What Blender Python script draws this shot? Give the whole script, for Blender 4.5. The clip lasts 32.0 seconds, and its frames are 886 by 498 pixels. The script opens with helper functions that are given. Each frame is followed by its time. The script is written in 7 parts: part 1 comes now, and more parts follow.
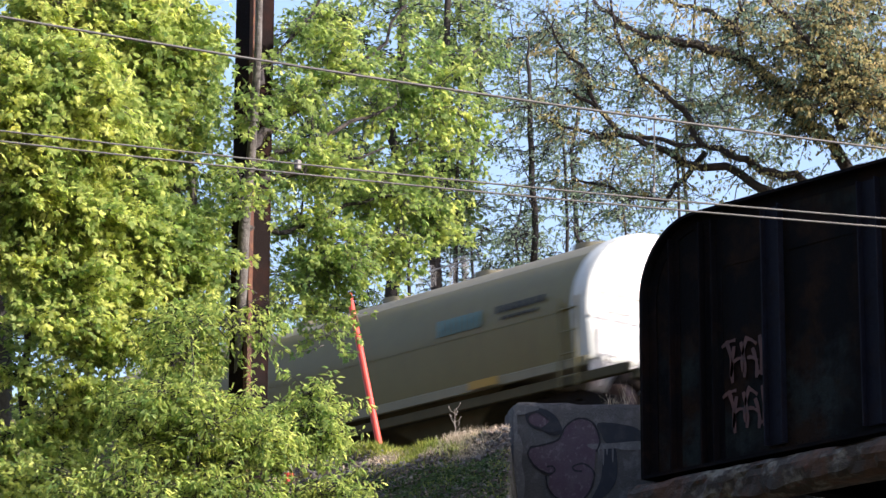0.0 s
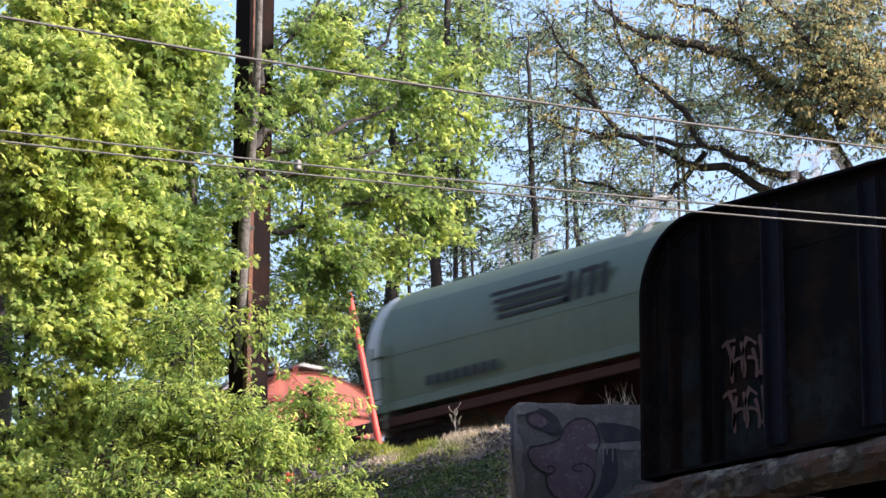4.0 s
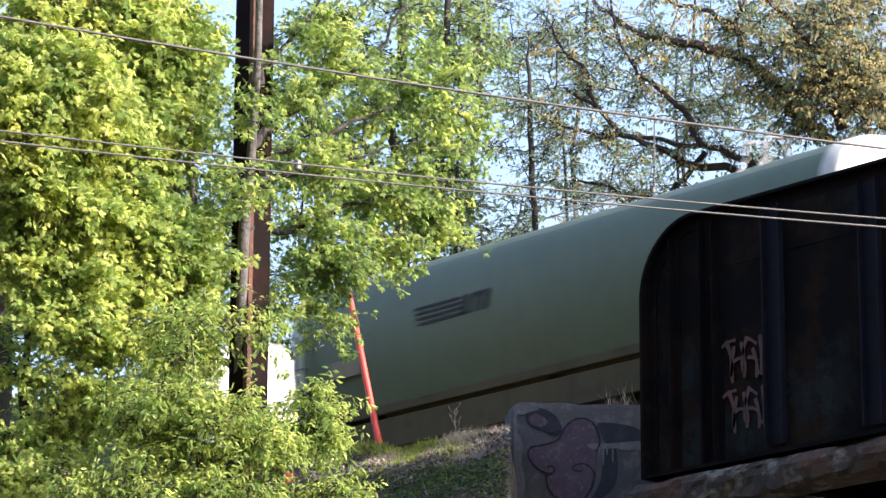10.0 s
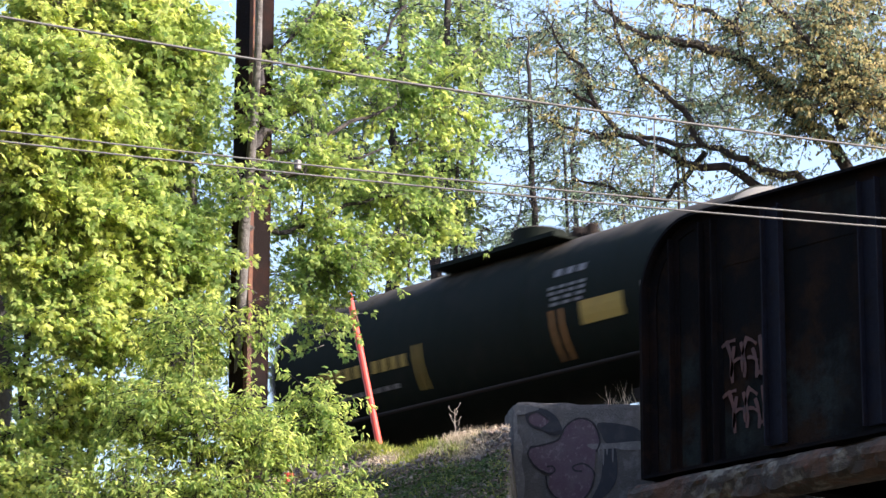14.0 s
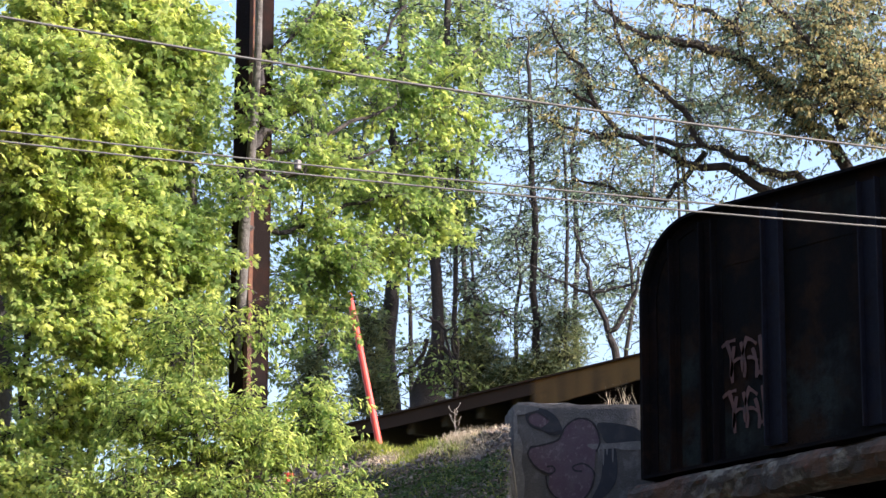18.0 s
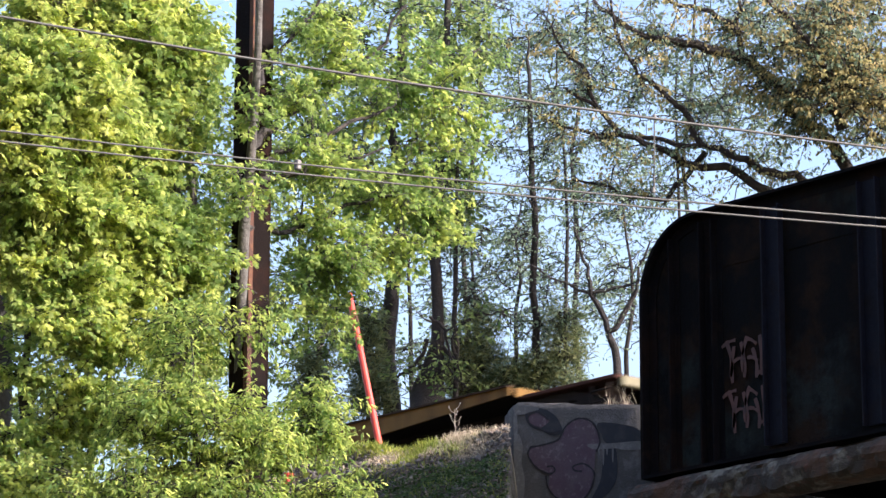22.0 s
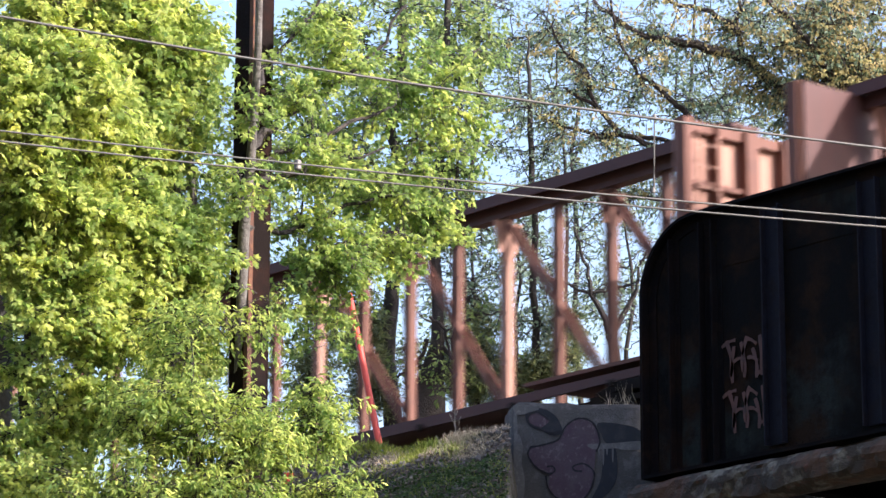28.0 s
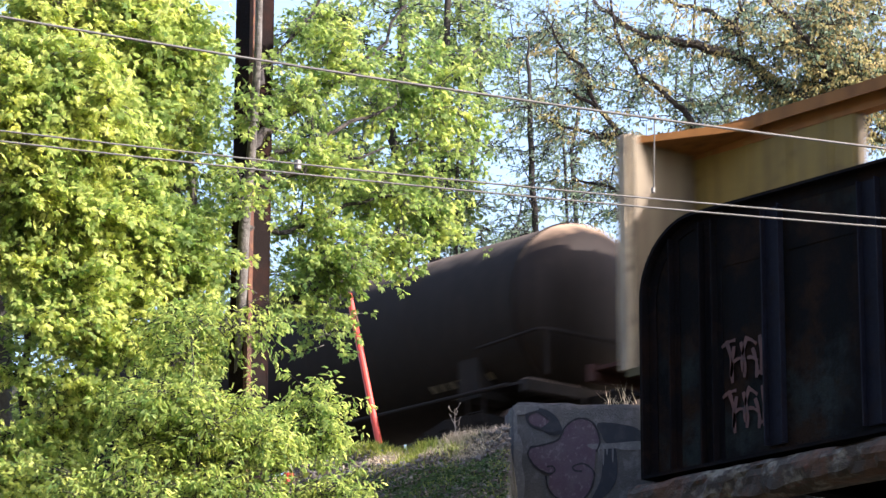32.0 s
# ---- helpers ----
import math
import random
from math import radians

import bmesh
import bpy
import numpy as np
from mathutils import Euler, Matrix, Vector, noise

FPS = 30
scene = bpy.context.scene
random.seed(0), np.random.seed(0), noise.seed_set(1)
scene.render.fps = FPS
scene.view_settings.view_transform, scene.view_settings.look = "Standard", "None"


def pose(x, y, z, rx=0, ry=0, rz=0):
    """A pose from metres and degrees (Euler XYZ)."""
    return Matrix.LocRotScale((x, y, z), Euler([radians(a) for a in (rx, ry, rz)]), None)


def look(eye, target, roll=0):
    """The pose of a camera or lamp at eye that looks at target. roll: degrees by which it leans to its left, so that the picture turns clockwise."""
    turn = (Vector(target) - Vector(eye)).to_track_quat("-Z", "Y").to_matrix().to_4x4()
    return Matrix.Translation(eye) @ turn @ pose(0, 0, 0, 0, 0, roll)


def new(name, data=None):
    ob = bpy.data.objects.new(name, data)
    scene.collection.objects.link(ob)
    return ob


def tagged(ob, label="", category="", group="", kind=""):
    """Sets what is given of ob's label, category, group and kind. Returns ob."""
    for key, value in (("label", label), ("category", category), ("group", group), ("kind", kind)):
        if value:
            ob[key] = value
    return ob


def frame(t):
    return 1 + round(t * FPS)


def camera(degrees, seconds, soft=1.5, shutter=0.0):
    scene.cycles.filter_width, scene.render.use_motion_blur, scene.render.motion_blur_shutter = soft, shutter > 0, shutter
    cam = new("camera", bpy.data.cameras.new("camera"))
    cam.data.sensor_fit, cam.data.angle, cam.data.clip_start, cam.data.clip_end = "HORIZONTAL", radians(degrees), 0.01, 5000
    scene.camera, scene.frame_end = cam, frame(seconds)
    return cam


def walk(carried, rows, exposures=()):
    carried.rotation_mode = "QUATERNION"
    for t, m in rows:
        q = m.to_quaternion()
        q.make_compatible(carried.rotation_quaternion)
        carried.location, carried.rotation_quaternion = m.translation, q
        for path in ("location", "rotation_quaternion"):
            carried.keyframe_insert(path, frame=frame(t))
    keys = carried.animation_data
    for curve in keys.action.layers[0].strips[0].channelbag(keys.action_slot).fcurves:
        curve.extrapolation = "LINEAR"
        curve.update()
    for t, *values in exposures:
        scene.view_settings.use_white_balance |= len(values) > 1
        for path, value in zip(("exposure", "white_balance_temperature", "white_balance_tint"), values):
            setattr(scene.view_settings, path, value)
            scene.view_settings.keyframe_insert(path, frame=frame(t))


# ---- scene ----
# ---------------------------------------------------------------- camera
EYE = Vector((0.0, -33.646, -9.421))
AIM = EYE + 50 * Vector((-0.74434, 0.61995, 0.24826))
cam = camera(15.51, 32.0, soft=1.47, shutter=0.42)
walk(cam, [(0.0, look(EYE, AIM, 0.19)), (32.0, look(EYE, AIM, 0.19))], [
    (0.0, 1.05, 5740, 25), (1.0, 1.32, 5740, 25), (2.0, 1.42, 5740, 25), (3.0, 1.10, 5740, 25), (6.0, 1.42, 5740, 25), (7.0, 1.45, 5740, 25), (8.0, 1.00, 5740, 25), (9.0, 1.34, 5740, 25), (10.0, 1.42, 5740, 25), (11.0, 1.18, 5740, 25), (12.0, 1.37, 5740, 25), (13.0, 1.18, 5740, 25), (14.0, 1.45, 5740, 25), (17.0, 1.30, 5740, 25), (20.0, 1.24, 5740, 25), (24.0, 1.25, 5740, 25), (25.0, 1.31, 5740, 25), (28.0, 1.38, 5740, 25), (29.0, 1.35, 5740, 25), (30.0, 0.95, 5740, 25), (31.0, 1.15, 5740, 25), (32.0, 1.57, 5740, 25)])

# ---------------------------------------------------------------- sky and sun
TO_SUN = Vector((0.81, 0.35, 0.50)).normalized()
world = bpy.data.worlds.new("sky")
scene.world = world
world.use_nodes = True
wn = world.node_tree
sky = wn.nodes.new("ShaderNodeTexSky")
sky.sky_type = 'NISHITA'
sky.sun_disc = False
sky.sun_elevation = math.asin(TO_SUN.z)
sky.sun_rotation = math.atan2(TO_SUN.x, TO_SUN.y)
sky.air_density, sky.dust_density, sky.ozone_density = 1.5, 3.6, 1.9
wn.nodes["Background"].inputs["Strength"].default_value = 0.15
wn.links.new(sky.outputs["Color"], wn.nodes["Background"].inputs["Color"])
sun = new("sun", bpy.data.lights.new("sun", "SUN"))
sun.data.energy, sun.data.angle, sun.data.color = 5.0, radians(0.53), (1.0, 0.90, 0.72)
sun.matrix_world = look(TO_SUN * 60, (0, 0, 0))


# ---------------------------------------------------------------- materials
def material(name, base, rough=0.7, metal=0.0, spots=(), grain=30.0, grain_mix=0.25, bump=0.15, streak=0.0, streak_col=(0.08, 0.06, 0.04), vary=0.0, island=0.0, gloss=0.5):
    """A procedural surface: base colour, patches of other colours at given scales, fine grain, streaks that run down, bump."""
    m = bpy.data.materials.new(name)
    m.use_nodes = True
    nt = m.node_tree
    b = nt.nodes["Principled BSDF"]
    b.inputs["Roughness"].default_value = rough
    b.inputs["Metallic"].default_value = metal
    b.inputs["Specular IOR Level"].default_value = gloss
    tc = nt.nodes.new("ShaderNodeTexCoord")
    rgb = nt.nodes.new("ShaderNodeRGB")
    rgb.outputs[0].default_value = (*base, 1)
    col = rgb.outputs[0]

    def mix(fac, c, kind="MIX"):
        n = nt.nodes.new("ShaderNodeMix")
        n.data_type, n.blend_type = "RGBA", kind
        nt.links.new(fac, n.inputs[0])
        nt.links.new(col, n.inputs[6])
        n.inputs[7].default_value = (*c, 1)
        return n.outputs[2]

    def noise_fac(scale, lo, hi, stretch=(1, 1, 1), detail=5.0, amount=1.0):
        mp = nt.nodes.new("ShaderNodeMapping")
        mp.inputs["Scale"].default_value = stretch
        nt.links.new(tc.outputs["Object"], mp.inputs["Vector"])
        n = nt.nodes.new("ShaderNodeTexNoise")
        n.inputs["Scale"].default_value, n.inputs["Detail"].default_value, n.inputs["Roughness"].default_value = scale, detail, 0.62
        nt.links.new(mp.outputs[0], n.inputs["Vector"])
        r = nt.nodes.new("ShaderNodeMapRange")
        r.inputs[1].default_value, r.inputs[2].default_value, r.inputs[4].default_value = lo, hi, amount
        nt.links.new(n.outputs["Fac"], r.inputs[0])
        return r.outputs[0]

    for scale, lo, hi, c, amount in spots:
        col = mix(noise_fac(scale, lo, hi, amount=amount), c)
    if streak:
        col = mix(noise_fac(1.0, 0.46, 0.72, (6, 6, 0.5), amount=streak), streak_col)
    if grain_mix:
        col = mix(noise_fac(grain, 0.35, 0.7, amount=grain_mix), tuple(0.45 * v for v in base))
    if vary or island:
        src = nt.nodes.new("ShaderNodeObjectInfo").outputs["Random"] if vary else nt.nodes.new("ShaderNodeNewGeometry").outputs["Random Per Island"]
        hs = nt.nodes.new("ShaderNodeHueSaturation")
        amt = vary or island
        r = nt.nodes.new("ShaderNodeMapRange")
        r.inputs[3].default_value, r.inputs[4].default_value = 1 - amt, 1 + amt
        nt.links.new(src, r.inputs[0])
        nt.links.new(r.outputs[0], hs.inputs["Value"])
        nt.links.new(col, hs.inputs["Color"])
        col = hs.outputs[0]
    nt.links.new(col, b.inputs["Base Color"])
    if bump:
        bp = nt.nodes.new("ShaderNodeBump")
        bp.inputs["Strength"].default_value, bp.inputs["Distance"].default_value = bump, 0.02
        nt.links.new(noise_fac(grain, 0.2, 0.8), bp.inputs["Height"])
        nt.links.new(bp.outputs[0], b.inputs["Normal"])
    return m


def leaf_material(name, c0, c1, through_light=0.45):
    """Leaves: the colour runs from c0 to c1 leaf by leaf, and light passes through the blade."""
    m = bpy.data.materials.new(name)
    m.use_nodes = True
    nt = m.node_tree
    b = nt.nodes["Principled BSDF"]
    b.inputs["Roughness"].default_value = 0.55
    b.inputs["Specular IOR Level"].default_value = 0.18
    geo = nt.nodes.new("ShaderNodeNewGeometry")
    ramp = nt.nodes.new("ShaderNodeValToRGB")
    ramp.color_ramp.elements[0].color = (*c0, 1)
    ramp.color_ramp.elements[1].color = (*c1, 1)
    nt.links.new(geo.outputs["Random Per Island"], ramp.inputs[0])
    # boughs differ from each other: a slow change of hue and value over the crown
    co = nt.nodes.new("ShaderNodeTexCoord")
    nz = nt.nodes.new("ShaderNodeTexNoise")
    nz.inputs["Scale"].default_value, nz.inputs["Detail"].default_value = 1.7, 2.0
    nt.links.new(co.outputs["Object"], nz.inputs["Vector"])
    mh = nt.nodes.new("ShaderNodeMapRange")
    mh.inputs["From Min"].default_value, mh.inputs["From Max"].default_value = 0.3, 0.7
    mh.inputs["To Min"].default_value, mh.inputs["To Max"].default_value = 0.484, 0.521
    mv = nt.nodes.new("ShaderNodeMapRange")
    mv.inputs["From Min"].default_value, mv.inputs["From Max"].default_value = 0.3, 0.7
    mv.inputs["To Min"].default_value, mv.inputs["To Max"].default_value = 1.2, 0.75
    patch = nt.nodes.new("ShaderNodeHueSaturation")
    for q, name_in in ((mh, "Hue"), (mv, "Value")):
        nt.links.new(nz.outputs["Fac"], q.inputs["Value"])
        nt.links.new(q.outputs[0], patch.inputs[name_in])
    nt.links.new(ramp.outputs[0], patch.inputs["Color"])
    ramp = patch
    nt.links.new(ramp.outputs[0], b.inputs["Base Color"])
    tr = nt.nodes.new("ShaderNodeBsdfTranslucent")
    hs = nt.nodes.new("ShaderNodeHueSaturation")
    hs.inputs["Hue"].default_value, hs.inputs["Saturation"].default_value, hs.inputs["Value"].default_value = 0.487, 1.07, 1.55
    nt.links.new(ramp.outputs[0], hs.inputs["Color"])
    nt.links.new(hs.outputs[0], tr.inputs["Color"])
    mx = nt.nodes.new("ShaderNodeMixShader")
    mx.inputs[0].default_value = through_light
    nt.links.new(b.outputs[0], mx.inputs[1])
    nt.links.new(tr.outputs[0], mx.inputs[2])
    nt.links.new(mx.outputs[0], nt.nodes["Material Output"].inputs["Surface"])
    return m


M = {}
M["soil"] = material("soil", (0.065, 0.05, 0.036), 0.95, spots=((0.6, 0.42, 0.62, (0.05, 0.07, 0.02), 0.85), (2.3, 0.48, 0.66, (0.12, 0.10, 0.07), 0.8), (9.0, 0.5, 0.7, (0.05, 0.04, 0.03), 0.7)), grain=40, bump=0.8)
M["ballast"] = material("ballast", (0.13, 0.12, 0.105), 0.95, spots=((3.0, 0.45, 0.65, (0.12, 0.09, 0.07), 0.8),), grain=22, grain_mix=0.7, bump=1.0)
M["asphalt"] = material("asphalt", (0.05, 0.05, 0.052), 0.9, spots=((0.8, 0.45, 0.7, (0.08, 0.08, 0.08), 0.6),), grain=60, bump=0.3)
M["girder"] = material("girder_paint", (0.0058, 0.0056, 0.0062), 0.75, spots=((1.1, 0.5, 0.68, (0.017, 0.0095, 0.006), 0.9), (4.0, 0.56, 0.7, (0.02, 0.012, 0.008), 0.7), (0.7, 0.55, 0.7, (0.010, 0.012, 0.012), 0.7)), grain=25, bump=0.35, streak=0.5, streak_col=(0.010, 0.007, 0.006), gloss=0.03)
M["girder_blue"] = material("blue_black_girder_paint", (0.010, 0.011, 0.017), 0.6, spots=((2.0, 0.5, 0.68, (0.014, 0.010, 0.009), 0.7), (6.0, 0.5, 0.7, (0.006, 0.006, 0.008), 0.7)), grain=25, bump=0.3, streak=0.3, streak_col=(0.006, 0.006, 0.008), gloss=0.08)
M["patina"] = material("faded_green_paint", (0.005, 0.0055, 0.0055), 0.8, spots=((0.55, 0.50, 0.62, (0.024, 0.030, 0.027), 0.7), (1.3, 0.46, 0.60, (0.020, 0.011, 0.006), 0.9), (6.0, 0.5, 0.7, (0.006, 0.005, 0.005), 0.7)), grain=25, bump=0.4, streak=0.6, streak_col=(0.008, 0.006, 0.005), gloss=0.04)
M["rust"] = material("rusty_steel", (0.10, 0.042, 0.022), 0.9, spots=((3.0, 0.45, 0.65, (0.05, 0.028, 0.02), 0.8), (8.0, 0.55, 0.7, (0.17, 0.07, 0.03), 0.7)), grain=40, bump=0.4)
M["pole_steel"] = material("brown_weathered_steel", (0.0075, 0.0048, 0.004), 0.85, spots=((2.0, 0.48, 0.64, (0.026, 0.0095, 0.006), 0.7), (7.0, 0.5, 0.7, (0.012, 0.008, 0.007), 0.7)), grain=40, bump=0.4, gloss=0.08)
M["concrete"] = material("weathered_concrete", (0.062, 0.060, 0.056), 0.92, spots=((1.4, 0.45, 0.62, (0.055, 0.054, 0.05), 0.85), (5.0, 0.52, 0.66, (0.13, 0.128, 0.12), 0.7), (12.0, 0.58, 0.7, (0.09, 0.085, 0.08), 0.8)), grain=35, bump=0.6, streak=0.5, streak_col=(0.10, 0.09, 0.08))
M["ledge"] = material("stained_bridge_seat", (0.045, 0.036, 0.025), 0.92, spots=((1.5, 0.48, 0.62, (0.02, 0.016, 0.013), 0.9), (3.0, 0.50, 0.62, (0.20, 0.185, 0.14), 0.9), (1.1, 0.52, 0.62, (0.10, 0.05, 0.025), 0.8), (9.0, 0.55, 0.7, (0.12, 0.05, 0.03), 0.8)), grain=35, bump=0.7)
M["post_red"] = material("orange_red_post_paint", (0.50, 0.05, 0.022), 0.5, spots=((6.0, 0.55, 0.72, (0.42, 0.05, 0.03), 0.6),), grain=60, grain_mix=0.12, bump=0.08)
M["graf_pink"] = material("faded_pink_spray_paint", (0.085, 0.036, 0.026), 0.8, spots=((5.0, 0.48, 0.66, (0.04, 0.025, 0.022), 0.7),), bump=0.1)
M["graf_purple"] = material("mauve_spray_paint", (0.060, 0.036, 0.050), 0.85, spots=((3.0, 0.42, 0.66, (0.075, 0.06, 0.066), 0.8), (14.0, 0.55, 0.7, (0.17, 0.15, 0.145), 0.6)), bump=0.2)
M["graf_black"] = material("black_spray_paint", (0.008, 0.007, 0.010), 0.8, spots=((9.0, 0.5, 0.7, (0.02, 0.018, 0.02), 0.6),), bump=0.1)
M["graf_teal"] = material("teal_dark_spray_paint", (0.009, 0.011, 0.016), 0.8, spots=((5.0, 0.5, 0.7, (0.035, 0.034, 0.035), 0.6),), bump=0.1)
M["bleach"] = material("bleached_dry_stem", (0.27, 0.24, 0.19), 0.9, grain=30, grain_mix=0.3, bump=0.1)
M["wire"] = material("cable_sheath", (0.15, 0.142, 0.12), 0.6, grain_mix=0.2, bump=0.0)
M["wood"] = material("creosoted_tie", (0.05, 0.035, 0.025), 0.95, spots=((2.0, 0.4, 0.7, (0.1, 0.08, 0.06), 0.8),), grain=30, bump=0.5)
M["rail"] = material("rail_steel", (0.14, 0.09, 0.07), 0.5, 0.5, grain_mix=0.3)
M["bark_grey"] = material("pale_grey_bark", (0.135, 0.126, 0.11), 0.95, spots=((5.0, 0.45, 0.65, (0.055, 0.048, 0.042), 0.85), (1.5, 0.55, 0.7, (0.21, 0.20, 0.18), 0.7)), grain=24, grain_mix=0.5, bump=0.9)
M["bark_dark"] = material("dark_brown_bark", (0.036, 0.032, 0.029), 0.95, spots=((6.0, 0.45, 0.65, (0.035, 0.027, 0.022), 0.85), (2.0, 0.56, 0.7, (0.15, 0.125, 0.10), 0.7)), grain=24, grain_mix=0.5, bump=1.0)
M["bark_oak"] = material("oak_bark", (0.040, 0.032, 0.026), 0.95, spots=((4.0, 0.45, 0.65, (0.03, 0.024, 0.02), 0.85), (3.0, 0.56, 0.68, (0.09, 0.08, 0.05), 0.8)), grain=24, grain_mix=0.5, bump=1.0)
M["leaf_maple"] = leaf_material("maple_leaf", (0.135, 0.225, 0.055), (0.45, 0.51, 0.145), 0.65)
M["leaf_yellow"] = leaf_material("young_yellow_leaf", (0.21, 0.295, 0.073), (0.56, 0.60, 0.195), 0.65)
M["leaf_green"] = leaf_material("fresh_green_leaf", (0.105, 0.18, 0.05), (0.325, 0.41, 0.125), 0.65)
M["leaf_far"] = leaf_material("far_green_leaf", (0.08, 0.14, 0.048), (0.27, 0.34, 0.115), 0.58)
M["leaf_oak"] = leaf_material("oak_catkin_leaf", (0.22, 0.20, 0.085), (0.43, 0.375, 0.16), 0.5)
M["leaf_dark"] = leaf_material("sparse_dark_leaf", (0.07, 0.11, 0.065), (0.25, 0.32, 0.20), 0.55)
M["leaf_fir"] = leaf_material("fir_needle", (0.055, 0.078, 0.036), (0.24, 0.27, 0.12), 0.45)
M["weed"] = leaf_material("low_weed_leaf", (0.02, 0.038, 0.012), (0.07, 0.11, 0.03), 0.4)
M["lime"] = material("lime_stained_concrete", (0.10, 0.10, 0.097), 0.92, spots=((6.0, 0.45, 0.6, (0.12, 0.12, 0.115), 0.9), (16.0, 0.5, 0.65, (0.16, 0.155, 0.15), 0.8)), grain=35, bump=0.4)
M["grass"] = leaf_material("grass_blade", (0.10, 0.15, 0.025), (0.34, 0.36, 0.08), 0.4)
M["straw"] = leaf_material("dry_grass_blade", (0.34, 0.28, 0.18), (0.60, 0.52, 0.37), 0.3)
M["litter"] = leaf_material("dead_leaf", (0.05, 0.038, 0.03), (0.28, 0.22, 0.165), 0.15)


def paint(name, base, dirt=(0.10, 0.08, 0.06), rough=0.6, streak=0.45, grime=0.6, metal=0.0, lit_dust=None, gloss=0.3):
    """Weathered vehicle paint; the dust colour, if given, also paints sunlight onto surfaces that face up."""
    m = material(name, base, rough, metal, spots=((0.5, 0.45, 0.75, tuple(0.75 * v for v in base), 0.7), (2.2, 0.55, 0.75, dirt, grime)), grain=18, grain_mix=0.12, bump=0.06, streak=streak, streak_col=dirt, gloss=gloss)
    # up-facing normals get a lighter colour: sunlit tops painted in, along with dust
    if lit_dust:
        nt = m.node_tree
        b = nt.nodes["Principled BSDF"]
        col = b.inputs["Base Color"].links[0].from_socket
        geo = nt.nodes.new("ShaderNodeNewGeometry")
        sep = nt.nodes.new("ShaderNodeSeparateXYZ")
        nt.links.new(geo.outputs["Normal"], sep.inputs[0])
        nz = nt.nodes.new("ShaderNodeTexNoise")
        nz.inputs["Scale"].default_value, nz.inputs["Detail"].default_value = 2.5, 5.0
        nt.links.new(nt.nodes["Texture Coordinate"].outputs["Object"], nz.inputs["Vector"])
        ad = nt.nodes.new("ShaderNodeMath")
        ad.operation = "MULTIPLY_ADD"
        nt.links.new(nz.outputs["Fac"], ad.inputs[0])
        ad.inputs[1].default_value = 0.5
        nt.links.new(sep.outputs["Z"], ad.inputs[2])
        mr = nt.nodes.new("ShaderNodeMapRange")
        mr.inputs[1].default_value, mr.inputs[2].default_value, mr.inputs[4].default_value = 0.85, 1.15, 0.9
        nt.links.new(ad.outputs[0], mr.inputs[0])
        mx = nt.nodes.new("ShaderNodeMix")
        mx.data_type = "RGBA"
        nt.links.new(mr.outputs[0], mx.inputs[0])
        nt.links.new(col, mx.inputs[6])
        mx.inputs[7].default_value = (*lit_dust, 1)
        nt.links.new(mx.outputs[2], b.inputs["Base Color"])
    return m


P = {}
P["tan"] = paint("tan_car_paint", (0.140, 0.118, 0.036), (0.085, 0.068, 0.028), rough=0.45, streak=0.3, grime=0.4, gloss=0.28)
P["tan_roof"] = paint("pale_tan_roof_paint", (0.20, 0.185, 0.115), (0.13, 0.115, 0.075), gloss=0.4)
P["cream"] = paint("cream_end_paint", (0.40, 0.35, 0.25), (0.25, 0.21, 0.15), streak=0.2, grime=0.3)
P["brown"] = paint("dirty_brown_car_paint", (0.115, 0.088, 0.04), (0.05, 0.038, 0.022), streak=0.7, gloss=0.15)
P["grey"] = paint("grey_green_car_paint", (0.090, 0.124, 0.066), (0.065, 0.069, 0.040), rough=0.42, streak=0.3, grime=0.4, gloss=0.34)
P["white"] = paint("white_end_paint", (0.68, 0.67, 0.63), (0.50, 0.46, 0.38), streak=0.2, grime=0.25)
P["red"] = paint("oxide_red_car_paint", (0.13, 0.051, 0.030), (0.07, 0.033, 0.024))
# two sunlit copies of the oxide red, the light put into the colour
P["red_lit"] = paint("sunlit_oxide_red_paint", (0.34, 0.15, 0.085), (0.12, 0.05, 0.035), streak=0.7)
P["pink"] = paint("sunlit_pink_red_paint", (0.33, 0.178, 0.122), (0.13, 0.064, 0.048), streak=0.7)
# tops of these dark paints are coloured lighter, as if sunlit
P["black"] = paint("black_car_paint", (0.0075, 0.011, 0.0075), (0.022, 0.019, 0.014), rough=0.75, grime=0.45, streak=0.3, lit_dust=(0.085, 0.072, 0.055), gloss=0.07)
P["green_black"] = paint("very_dark_green_car_paint", (0.007, 0.009, 0.007), (0.016, 0.015, 0.011), rough=0.75, grime=0.35, streak=0.25, lit_dust=(0.10, 0.095, 0.072), gloss=0.07)
P["head_brown"] = paint("grey_brown_head_paint", (0.062, 0.053, 0.047), (0.036, 0.026, 0.022), streak=0.5, gloss=0.2)
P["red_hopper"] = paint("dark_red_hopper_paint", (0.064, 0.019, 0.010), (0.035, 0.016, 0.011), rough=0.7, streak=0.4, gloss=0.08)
# lighter copy of the hopper red: sunlight on its end plates put into the colour
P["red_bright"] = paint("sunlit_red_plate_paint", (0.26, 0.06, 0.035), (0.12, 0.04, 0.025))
P["rust_stain"] = paint("brown_rust_stain", (0.055, 0.034, 0.024), (0.04, 0.03, 0.024), streak=0.6)
# shaded copy of the oxide red, for chords and inner sheets
P["red_dark"] = paint("shaded_oxide_red_paint", (0.075, 0.030, 0.024), (0.045, 0.024, 0.02), streak=0.5)
P["head_grey"] = paint("dusty_sunlit_grey_head_paint", (0.132, 0.127, 0.108), (0.08, 0.074, 0.06), streak=0.4, lit_dust=(0.20, 0.19, 0.155), gloss=0.15)
